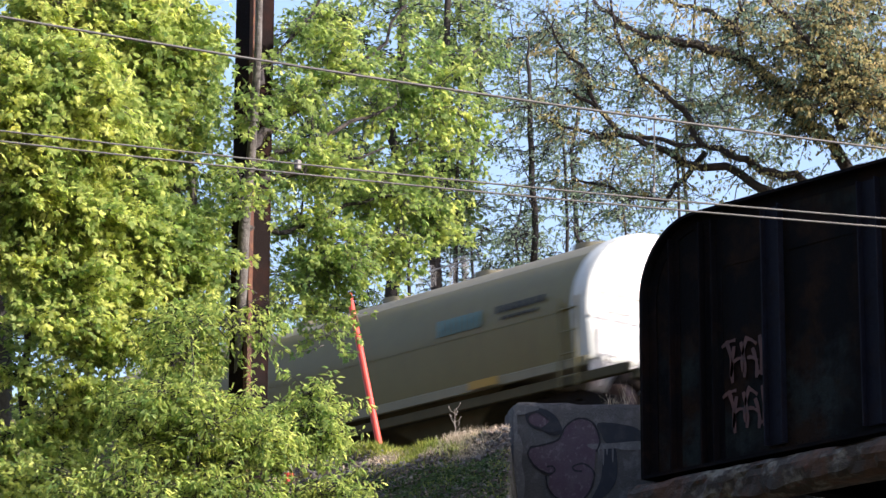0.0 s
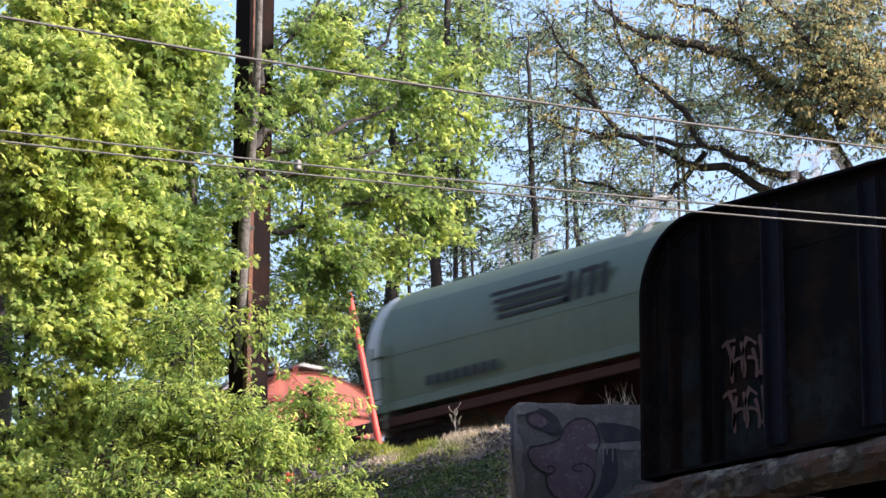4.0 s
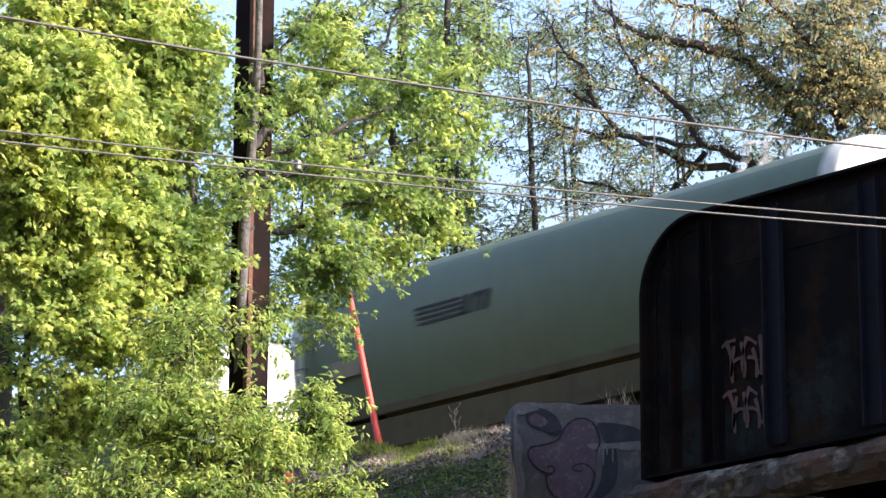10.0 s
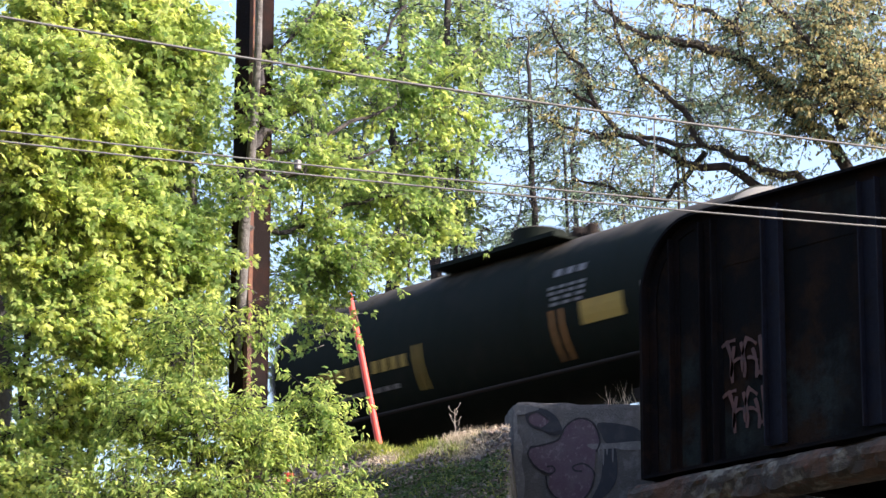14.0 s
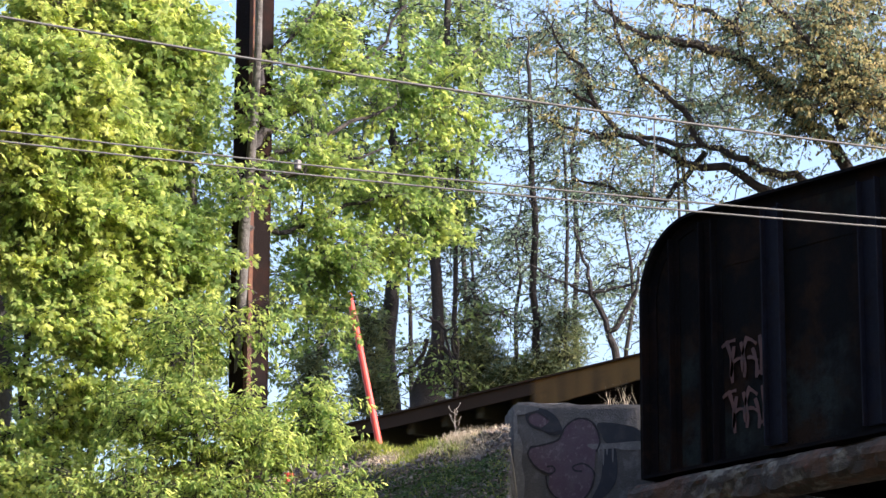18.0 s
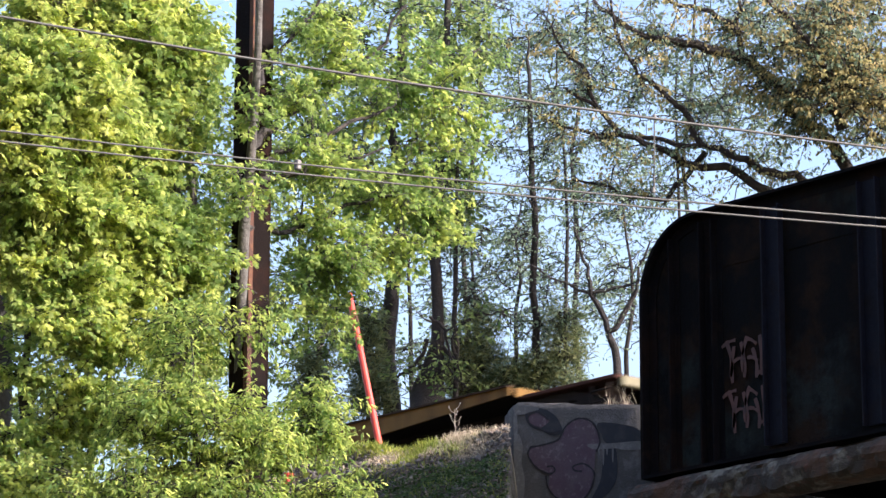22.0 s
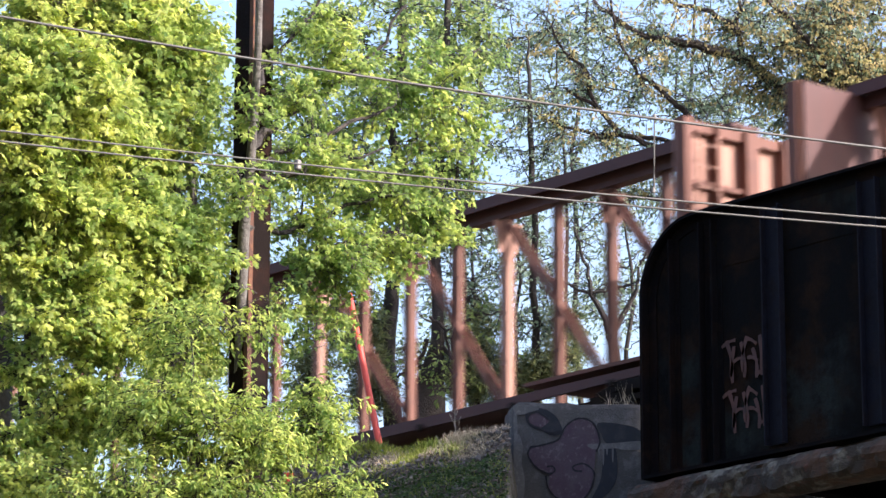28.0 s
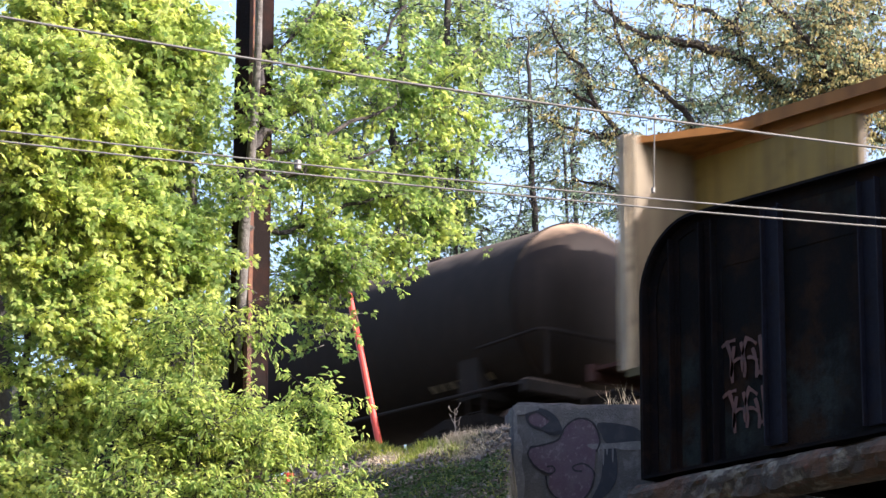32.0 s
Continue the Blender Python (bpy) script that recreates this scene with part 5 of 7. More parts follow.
hopper_car(10.575, 12.075, 12.345, label="long grey covered hopper car with black stripes and a joint band", seam=8.9, power=2.3,
           roof_gear=((2.0, "grab"), (4.4, "hood"), (8.0, "grab"), (11.4, "grab"), (13.6, "hood"), (16.0, "grab")), marks=(("emblem", 3.1, 2.2, 2.6, 0.46, P["ink"]), ("emblem", 12.25, 2.2, 2.6, 0.46, P["ink"]), ("patch", 8.0, 1.40, 0.7, 0.16, P["stripe"]), ("text", 12.9, 1.02, 1.7, 0.16, P["sill_pale"])), **LONG)
tank_car(12.345, 13.23, 13.52, P["tank_white"], P["white"], "white tank car with dark placards and a rusty platform", R=1.32, zc=2.12,
         marks=(("box", 1.1, 2.0, 1.15, 0.46, P["ink"]), ("box", 2.4, 1.6, 0.6, 0.26, P["ink"]), ("box", 3.65, 2.0, 0.6, 0.36, P["stripe"]), ("text", 8.2, 2.06, 2.0, 0.26, P["ink"]), ("text", 8.0, 1.72, 1.5, 0.06, P["rust_tan"]), ("text", 8.0, 1.58, 1.4, 0.06, P["rust_tan"]), ("text", 8.4, 2.38, 1.1, 0.06, P["ink"]), ("text", 3.6, 1.56, 0.7, 0.16, P["ink"])))
tank_car(13.52, 14.39, 14.72, P["black"], P["head_grey"], "black tank car, yellow stencilling, head with dust and painted sunlight", R=1.36, zc=2.13, platform=False, rail_mat=P["under"], prev_gap=3.48,
         marks=(("box", 1.85, 1.88, 0.95, 0.36, P["stencil_yellow"]), ("text", 0.6, 2.1, 0.9, 0.08, P["chalk"]), ("text", 0.6, 1.95, 0.9, 0.08, P["chalk"]), ("text", 0.7, 1.6, 0.6, 0.10, P["chalk"]), ("text", 2.75, 2.62, 0.8, 0.12, P["chalk"]), ("text", 2.7, 2.38, 0.9, 0.05, P["chalk"]), ("text", 2.7, 2.29, 0.9, 0.05, P["chalk"]), ("text", 2.7, 2.20, 0.85, 0.05, P["chalk"]), ("text", 2.75, 2.11, 0.8, 0.05, P["chalk"]), ("box", 3.2, 1.65, 0.07, 0.75, P["rust_tan"]), ("box", 3.42, 1.65, 0.07, 0.75, P["rust_tan"]), ("text", 7.0, 1.86, 2.4, 0.2, P["stencil_yellow"]), ("text", 7.3, 1.5, 1.6, 0.07, P["chalk"]), ("box", 6.6, 1.7, 0.05, 0.7, P["stencil_yellow"]), ("box", 6.75, 1.7, 0.05, 0.7, P["stencil_yellow"])), bands=((4, 0.1, 2.2, 0.5, 0.12), (4, 0.1, 2.45, 0.5, 0.1)))
FLAT = "empty yellow flat car with a black middle section"
for t in (14.90, 17.24, 19.565, 21.885):
    flat_car(t, FLAT)
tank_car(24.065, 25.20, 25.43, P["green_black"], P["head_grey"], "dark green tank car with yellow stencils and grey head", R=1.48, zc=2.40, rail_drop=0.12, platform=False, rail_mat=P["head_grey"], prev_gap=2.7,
         marks=(("text", 0.45, 2.20, 1.0, 0.07, P["stencil_yellow"]), ("text", 0.45, 2.08, 1.0, 0.07, P["stencil_yellow"]), ("text", 0.45, 1.96, 1.0, 0.07, P["stencil_yellow"]), ("text", 0.45, 1.84, 0.9, 0.06, P["stencil_yellow"]), ("text", 2.0, 1.74, 1.75, 0.10, P["chalk"]), ("text", 2.0, 1.58, 1.5, 0.06, P["chalk"]), ("box", 3.9, 1.9, 0.10, 0.5, P["stencil_yellow"]), ("box", 4.1, 1.9, 0.10, 0.5, P["stencil_yellow"]), ("text", 4.6, 2.28, 1.6, 0.10, P["chalk"]), ("text", 4.8, 1.68, 1.1, 0.10, P["chalk"]), ("box", 4.8, 1.38, 1.1, 0.28, P["stencil_yellow"]), ("box", 6.15, 1.9, 0.10, 0.48, P["stencil_yellow"]), ("box", 6.35, 1.9, 0.10, 0.48, P["stencil_yellow"]), ("text", 9.75, 1.72, 2.8, 0.20, P["chalk"]), ("text", 10.3, 1.46, 2.0, 0.05, P["chalk"]), ("text", 10.3, 1.36, 1.7, 0.05, P["chalk"]), ("box", 9.85, 1.90, 0.07, 0.42, P["stripe"]), ("box", 10.02, 1.90, 0.07, 0.42, P["stripe"]), ("box", 12.75, 1.80, 0.07, 0.40, P["stripe"]), ("box", 12.92, 1.80, 0.07, 0.40, P["stripe"])),
         bands=((9, -0.40, 2.72, 0.55, 0.07), (8, 0.22, 2.70, 0.5, 0.07), (9, -0.25, 2.56, 0.6, 0.06), (9, -0.28, 2.44, 0.7, 0.06), (8, -0.25, 2.32, 0.6, 0.06), (8, 0.0, 1.80, 0.5, 0.06), (8, 0.0, 1.70, 0.5, 0.06)))
# lit tones paint sun on the bulkheads, dark red paints shade inside
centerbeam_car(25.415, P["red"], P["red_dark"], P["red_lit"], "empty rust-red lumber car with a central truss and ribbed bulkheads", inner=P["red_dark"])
centerbeam_car(27.565, P["red"], P["red_dark"], P["pink"], "empty red lumber car with a central truss and sunlit-painted ribbed bulkheads", panel=0.5)
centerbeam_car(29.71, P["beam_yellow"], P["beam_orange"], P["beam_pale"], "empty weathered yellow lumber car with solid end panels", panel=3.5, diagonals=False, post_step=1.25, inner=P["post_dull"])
tank_car(31.88, 32.95, 33.2, P["soot"], P["shadow_head"], "sooty brown-black tank car, tan dust and painted sunlight atop its head", R=1.42, zc=2.36, platform=False, rail_mat=P["under"], prev_gap=1.9, marks=(("text", 0.9, 1.35, 1.6, 0.10, P["post_dull"]), ("text", 1.0, 1.20, 1.2, 0.06, P["post_dull"])))
tank_car(33.2, 34.3, 34.6, P["black"], P["head_grey"], "black tank car, grey head with dust and painted sunlight", R=1.42, zc=2.36, platform=False, rail_mat=P["under"])


def motions():
    for car, t in CARS:
        walk(car, [(0.0, pose(X_REF - SPEED * t, 0, 0)), (16.0, pose(X_REF + SPEED * (16.0 - t), 0, 0)), (32.0, pose(X_REF + SPEED * (32.0 - t), 0, 0))])


# ---------------------------------------------------------------- pole, cables, post
pole = root("steel_pole", "rusty brown steel column grown over by a tree", "pole")
pole_x, pole_y = -28.53, -12.69
gz = float(ground_z(pole_x, pole_y)) - 0.3
turn = Matrix.Rotation(radians(5), 3, "Z")
for off, size, nm, mat in (((0, -0.145, 0), (0.305, 0.02, 1), "plate", M["pole_steel"]), ((0, 0.145, 0), (0.305, 0.02, 1), "plate", M["pole_steel"]), ((0.145, 0, 0), (0.02, 0.26, 1), "plate", M["pole_steel"]),
                           ((-0.145, 0, 0), (0.02, 0.26, 1), "plate", M["pole_steel"]), ((0.135, -0.158, 0), (0.07, 0.012, 1), "corner_strip", M["rust"]), ((0.162, -0.140, 0), (0.012, 0.06, 1), "corner_strip", M["rust"])):
    bm = bmesh.new()
    o = turn @ Vector(off)
    box(bm, (pole_x + o.x, pole_y + o.y, (gz + 9.0) / 2), (size[0], size[1], 9.0 - gz), turn)
    part(nm, bm, mat, pole)


def cable(name, a, b, sag, r, label):
    bm = bmesh.new()
    a, b = Vector(a), Vector(b)
    pts = []
    for i in range(49):
        k = -0.6 + 2.2 * i / 48
        p = a.lerp(b, k)
        p.z -= sag * 4 * k * (1 - k)
        pts.append(p)
    tube(bm, pts, r, 6)
    return tagged(part(name, bm, M["wire"], None, "", True), label, "cable", "overhead cables")


cable("overhead_cable", (-21.83, -20.20, -0.96), (-17.42, -14.40, -1.97), 0.05, 0.012, "grey messenger cable strung across above the bank")
cable("overhead_cable", (-21.97, -20.07, -1.88), (-17.47, -14.37, -2.55), 0.035, 0.0085, "thin grey overhead cable strung before the bridge")
cable("overhead_cable", (-21.82, -20.16, -2.02), (-17.35, -14.51, -2.67), 0.035, 0.0085, "thin grey overhead cable strung before the bridge")
dropper = root("cable_hanger", "thin rod hanger with clamps between two cables", "cable hanger")
bm = bmesh.new()
tube(bm, [(-18.68, -15.82, -1.69), (-18.81, -15.71, -2.28)], 0.006, 6)
part("hanger_rod", bm, M["wire"], dropper)
for c in ((-18.68, -15.82, -1.69), (-18.81, -15.72, -2.27)):
    bm = bmesh.new()
    box(bm, c, (0.03, 0.03, 0.05), None, 0.006)
    part("clamp", bm, M["wire"], dropper)
bm = bmesh.new()
box(bm, (-20.56, -18.08, -2.11), (0.05, 0.05, 0.085), None, 0.008)
tagged(part("cable_spacer", bm, M["wire"]), "small square spacer between two overhead cables", "cable spacer")

post = root("marker_post", "leaning orange-red marker post on the bank", "post")
a, b = Vector((-37.98, -3.2, -0.25)), Vector((-38.84, -3.2, 2.49))
bm = bmesh.new()
tube(bm, [a, a.lerp(b, 0.5), b.lerp(a, 0.012), b], [0.054, 0.052, 0.050, 0.040], 16)
part("shaft", bm, M["post_red"], post, "", True)
bm = bmesh.new()
tube(bm, [a.lerp(b, 0.86) + Vector((0.05, 0.0, 0.02)), a.lerp(b, 0.80) + Vector((0.10, -0.02, 0.0))], 0.02, 8)
part("bolt", bm, M["rust"], post)


# ---------------------------------------------------------------- trees
rng = np.random.default_rng(11)


def leaf_cloud(name, feet, axes, size, mat, parent, shape=0, label="foliage"):
    """Leaf blades that start at feet and point along axes. shape 0: three-lobed maple leaf, 1: folded oval, 2: narrow drooping blade, 3: needle."""
    n = len(feet)
    sz = size * rng.uniform(0.6, 1.25, n)[:, None]
    ax = axes / (np.linalg.norm(axes, axis=1)[:, None] + 1e-9)
    nr = rng.normal(0, 1, (n, 3)) * 0.55 + np.array([0.45, -0.1, 0.75])
    sd = np.cross(ax, nr)
    sd /= np.linalg.norm(sd, axis=1)[:, None] + 1e-9
    up = np.cross(sd, ax)

    def at(along, out, lift):
        return feet + ax * sz * along + sd * sz * out + up * sz * lift

    if shape == 0:
        pts = [at(0, 0, 0), at(0.45, 0.24, 0.06), at(1.0, 0, -0.12), at(0.45, -0.24, 0.06),
               at(0.10, 0.30, 0.03), at(0.60, 0.50, -0.12), at(0.10, -0.30, 0.03), at(0.60, -0.50, -0.12), at(0.45, 0.22, 0.05), at(0.45, -0.22, 0.05)]
        tri = [(0, 1, 2), (0, 2, 3), (0, 4, 5), (0, 5, 8), (0, 9, 7), (0, 7, 6)]
    elif shape == 1:
        pts = [at(0, 0, 0), at(0.45, 0.25, 0.08), at(1.0, 0, -0.08), at(0.45, -0.25, 0.08)]
        tri = [(0, 1, 2), (0, 2, 3)]
    elif shape == 3:
        pts = [at(0, 0, 0), at(0.5, 0.07, 0.02), at(1.0, 0, 0), at(0.5, -0.07, 0.02)]
        tri = [(0, 1, 2), (0, 2, 3)]
    else:
        pts = [at(0, 0, 0), at(0.35, 0.15, 0.08), at(0.7, 0.11, 0.03), at(1.0, 0, -0.14), at(0.7, -0.11, 0.03), at(0.35, -0.15, 0.08)]
        tri = [(0, 1, 2), (0, 2, 3), (0, 3, 4), (0, 4, 5)]
    vs = np.stack(pts, 1).reshape(-1, 3)
    k = np.arange(n)[:, None] * len(pts)
    fs = np.concatenate([k + np.array([t]) for t in tri], 0)
    ob = quick_mesh(name, vs, fs, mat, parent, label)
    ob["kind"] = "stuff"
    return ob


def wander(a, b, n, amp):
    """A crooked line from a to b."""
    a, b = np.array(a, float), np.array(b, float)
    L = np.linalg.norm(b - a)
    off = np.zeros((n, 3))
    off[1:-1] = rng.normal(0, amp * L / n, (n - 2, 3))
    off = np.cumsum(off, 0)
    off -= np.linspace(0, 1, n)[:, None] * off[-1]
    return a + (b - a) * np.linspace(0, 1, n)[:, None] + off


def tree(label, stem, radii, crowns, bark, leaf, limbs=(), leaf_size=0.09, twig=0.55, leaves=9, shape=0, fork_from=0.35, category="tree", twigs_on_limbs=0, leaf2=None, crook=0.16, flat=0.45, droop=0.55, wood=1.0, share=0.35, limb_bark=None):
    """stem: points from the foot up. limbs: (radius, points). crowns: (centre, radius, half height, boughs, twigs per bough)."""
    t = root("tree", label, category, "trees", stem[0])
    o = np.array(stem[0], float)
    bm = bmesh.new()
    stem = [np.array(p, float) - o for p in stem]
    pts = []
    for a, b in zip(stem, stem[1:]):
        pts += list(wander(a, b, 6, crook))[:-1]
    pts.append(stem[-1])
    rad = list(np.interp(np.linspace(0, 1, len(pts)), np.linspace(0, 1, len(radii)), radii))
    tube(bm, pts, rad, 10)
    part("trunk", bm, bark, t, "", True)
    tips, tdirs, tl, limb_lines = [], [], [], []
    for r, line in limbs:
        q = []
        line = [np.array(p, float) - o for p in line]
        for a, b in zip(line, line[1:]):
            q += list(wander(a, b, 5, 0.35))[:-1]
        q.append(line[-1])
        limb_lines.append(q[2:])
        bm = bmesh.new()
        tube(bm, q, list(np.linspace(r, max(0.012, r * 0.3), len(q))), 8)
        part("limb", bm, limb_bark or bark, t, "", True)
        for i in range(twigs_on_limbs):
            k = rng.integers(1, len(q))
            d = rng.normal(0, 1, 3)
            d[2] = d[2] * 0.7 + 0.2
            tips.append(np.array(q[k]))
            tdirs.append(d / np.linalg.norm(d))
            tl.append(twig * rng.uniform(0.6, 1.5))
    bm = bmesh.new()
    lo = int(len(pts) * fork_from)
    stocks = [np.array(pts[lo:])] + [np.array(l) for l in limb_lines]
    goals = []
    for c, r, h, boughs, per in crowns:
        c = np.array(c, float) - o
        for i in range(boughs):
            u = rng.normal(0, 1, 3)
            u *= rng.uniform(0.35, 1.0) ** 0.5 / np.linalg.norm(u)
            goals.append((c + u * np.array([r, r, h]), per))
    first = np.concatenate(stocks)
    goals.sort(key=lambda g: float(np.min(np.linalg.norm(first - g[0], axis=1))))
    for goal, per in goals:
        cand = np.concatenate(stocks)
        dist = np.linalg.norm(cand - goal, axis=1) + 0.5 * np.maximum(0, cand[:, 2] - goal[2] + 0.1)
        s = cand[np.argmin(dist)]
        L = np.linalg.norm(goal - s)
        q = wander(s, goal, 7, 0.55)
        q[1:-1, 2] += 0.08 * L * np.sin(np.linspace(0, np.pi, 7))[1:-1]
        tube(bm, list(q), list(np.linspace((0.005 + 0.006 * L) * wood, 0.004 * wood, 7)), 5, False)
        stocks.append(q[2:])
        for j in range(per):
            k = rng.integers(2, 7)
            d = rng.normal(0, 1, 3) + 0.7 * (goal - s) / (L + 1e-6)
            d[2] *= flat
            tips.append(q[k] + rng.normal(0, 0.05, 3))
            tdirs.append(d / np.linalg.norm(d))
            tl.append(twig * rng.uniform(0.5, 1.3))
    if crowns:
        part("branching", bm, bark, t)["kind"] = "stuff"
    else:
        bm.free()
    if tips:
        tips, tdirs, tl = np.array(tips), np.array(tdirs), np.array(tl)[:, None]
        sag = np.zeros_like(tips)
        sag[:, 2] = -0.18 * tl[:, 0]
        ends = tips + tdirs * tl + sag
        # twigs as thin three-sided spikes
        a = np.cross(tdirs, [0.03, 0.05, 1.0])
        a /= np.linalg.norm(a, axis=1)[:, None] + 1e-9
        b = np.cross(tdirs, a)
        r = 0.007 * wood
        vs = np.stack([tips + a * r, tips - 0.5 * a * r + 0.87 * b * r, tips - 0.5 * a * r - 0.87 * b * r, ends], 1).reshape(-1, 3)
        k = np.arange(len(tips))[:, None] * 4
        fs = np.concatenate([k + np.array([[0, 1, 3]]), k + np.array([[1, 2, 3]]), k + np.array([[2, 0, 3]])], 0)
        quick_mesh("twig_growth", vs, fs, bark, t)["kind"] = "stuff"
        # pairs of leaves along each twig and a whorl at its end
        feet, axes = [], []
        for i in range(leaves):
            whorl = i >= leaves * 0.55
            f = rng.uniform(0.94, 1.04, (len(tips), 1)) if whorl else (0.25 + 0.7 * (i // 2) / max(1, leaves * 0.275)) + rng.uniform(-0.06, 0.06, (len(tips), 1))
            ang = rng.uniform(0, 6.28, (len(tips), 1)) if whorl else (i % 2) * math.pi + rng.normal(0, 0.35, (len(tips), 1))
            out = a * np.cos(ang) + b * np.sin(ang) * (1.0 if whorl else 0.4)
            ax = out + tdirs * (0.45 if whorl else 0.55) + rng.normal(0, 0.22, tips.shape)
            ax[:, 2] -= droop * rng.uniform(0.4, 1.5, len(tips))
            ax /= np.linalg.norm(ax, axis=1)[:, None] + 1e-9
            feet.append(tips + tdirs * tl * f + sag * f * f + ax * leaf_size * 0.35)
            axes.append(ax)
        pick = np.tile(rng.uniform(0, 1, len(tips)) < (share if leaf2 else 0.0), leaves)
        feet, axes = np.concatenate(feet), np.concatenate(axes)
        if leaf2:
            leaf_cloud("crown", feet[pick], axes[pick], leaf_size, leaf2, t, shape=shape)
        leaf_cloud("crown", feet[~pick], axes[~pick], leaf_size, leaf, t, shape=shape)
    return t


def tiers(c, rx, rz, n, boughs, per, r=0.36, h=0.11):
    """Flat leafy pads spread unevenly through an ellipsoid, as the boughs of a maple lie."""
    out = []
    while len(out) < n:
        u = rng.uniform(-1, 1, 3)
        if u @ u < 1:
            k = rng.uniform(0.7, 1.35)
            out.append(((c[0] + rx * u[0], c[1] + rx * u[1], c[2] + rz * u[2]), r * k, h * rng.uniform(0.8, 1.6), boughs, per))
    return out


def foot(p):
    return (p[0], p[1], float(ground_z(p[0], p[1])) - 0.15)


# trees on the near slope
p = (-31.59, -13.99, -1.74)
tree("bright yellow-green maple on the bank slope", [foot(p), (-31.59, -13.99, -1.74), (-31.19, -14.23, 0.03), (-30.96, -14.36, 1.04), (-30.71, -14.47, 2.06), (-30.51, -14.66, 3.13)], [0.17, 0.14, 0.125, 0.115, 0.105, 0.09],
     tiers((-28.39, -15.08, 1.68), 0.75, 0.5, 17, 7, 10) + tiers((-28.81, -15.23, 0.4), 0.6, 0.75, 19, 7, 10) + tiers((-28.69, -15.09, -0.8), 0.85, 0.6, 24, 7, 10) + tiers((-27.93, -15.43, 0.73), 0.4, 0.5, 10, 7, 10) + tiers((-28.07, -15.95, 0.79), 0.35, 0.7, 12, 7, 10, 0.28) + [((-30.79, -15.71, 0.49), 1.2, 2.6, 20, 8)] + tiers((-28.31, -15.67, -0.23), 0.35, 0.4, 11, 7, 10, 0.28) + tiers((-28.12, -16.0, 0.38), 0.3, 0.35, 9, 7, 10, 0.28),
     M["bark_grey"], M["leaf_yellow"], leaf_size=0.082, twig=0.40, leaves=13, leaf2=M["leaf_maple"], crook=0.05, share=0.4,
     limbs=((0.035, [(-30.59, -14.55, 1.81), (-29.99, -14.42, 2.09), (-29.42, -14.26, 2.19), (-28.91, -14.07, 2.03)]), (0.03, [(-30.96, -14.36, 0.23), (-30.35, -14.02, 0.03), (-29.83, -13.99, 0.3), (-29.48, -14.16, 0.56)]), (0.03, [(-30.76, -14.47, 1.11), (-30.04, -14.2, 1.4), (-29.39, -13.95, 1.51), (-28.98, -14.01, 1.66)])), twigs_on_limbs=10)
p = (-28.91, -13.11, -1.14)
tree("mid-green maple leaning beside the steel pole", [foot(p), (-28.91, -13.11, -1.14), (-28.65, -13.44, 0.44), (-28.5, -13.75, 1.66), (-28.34, -14.03, 2.82)], [0.06, 0.05, 0.04, 0.035, 0.02],
     tiers((-28.24, -14.45, 1.78), 0.50, 0.5, 13, 6, 10) + tiers((-28.44, -14.28, 0.76), 0.42, 0.6, 14, 6, 10) + tiers((-28.47, -14.18, -0.37), 0.42, 0.6, 14, 6, 10) + tiers((-29.23, -14.18, 0.56), 0.5, 0.9, 7, 6, 10) + tiers((-28.67, -13.63, 1.27), 0.3, 0.9, 8, 6, 9, 0.26) + tiers((-28.94, -13.32, -0.33), 0.3, 0.4, 5, 6, 9, 0.26),
     M["bark_grey"], M["leaf_maple"], leaf_size=0.082, twig=0.42, leaves=12, leaf2=M["leaf_green"], crook=0.08, share=0.55,
     limbs=((0.022, [(-28.6, -13.46, 0.23), (-28.78, -13.94, 0.09), (-28.88, -14.32, -0.06), (-29.0, -14.67, -0.35)]), (0.02, [(-28.5, -13.63, 0.96), (-28.48, -14.03, 1.21), (-28.55, -14.48, 1.33)]), (0.018, [(-28.66, -13.37, -0.19), (-28.57, -13.79, 0.35), (-28.61, -14.14, 0.31)])), twigs_on_limbs=5)
p = (-28.39, -12.89, -0.82)
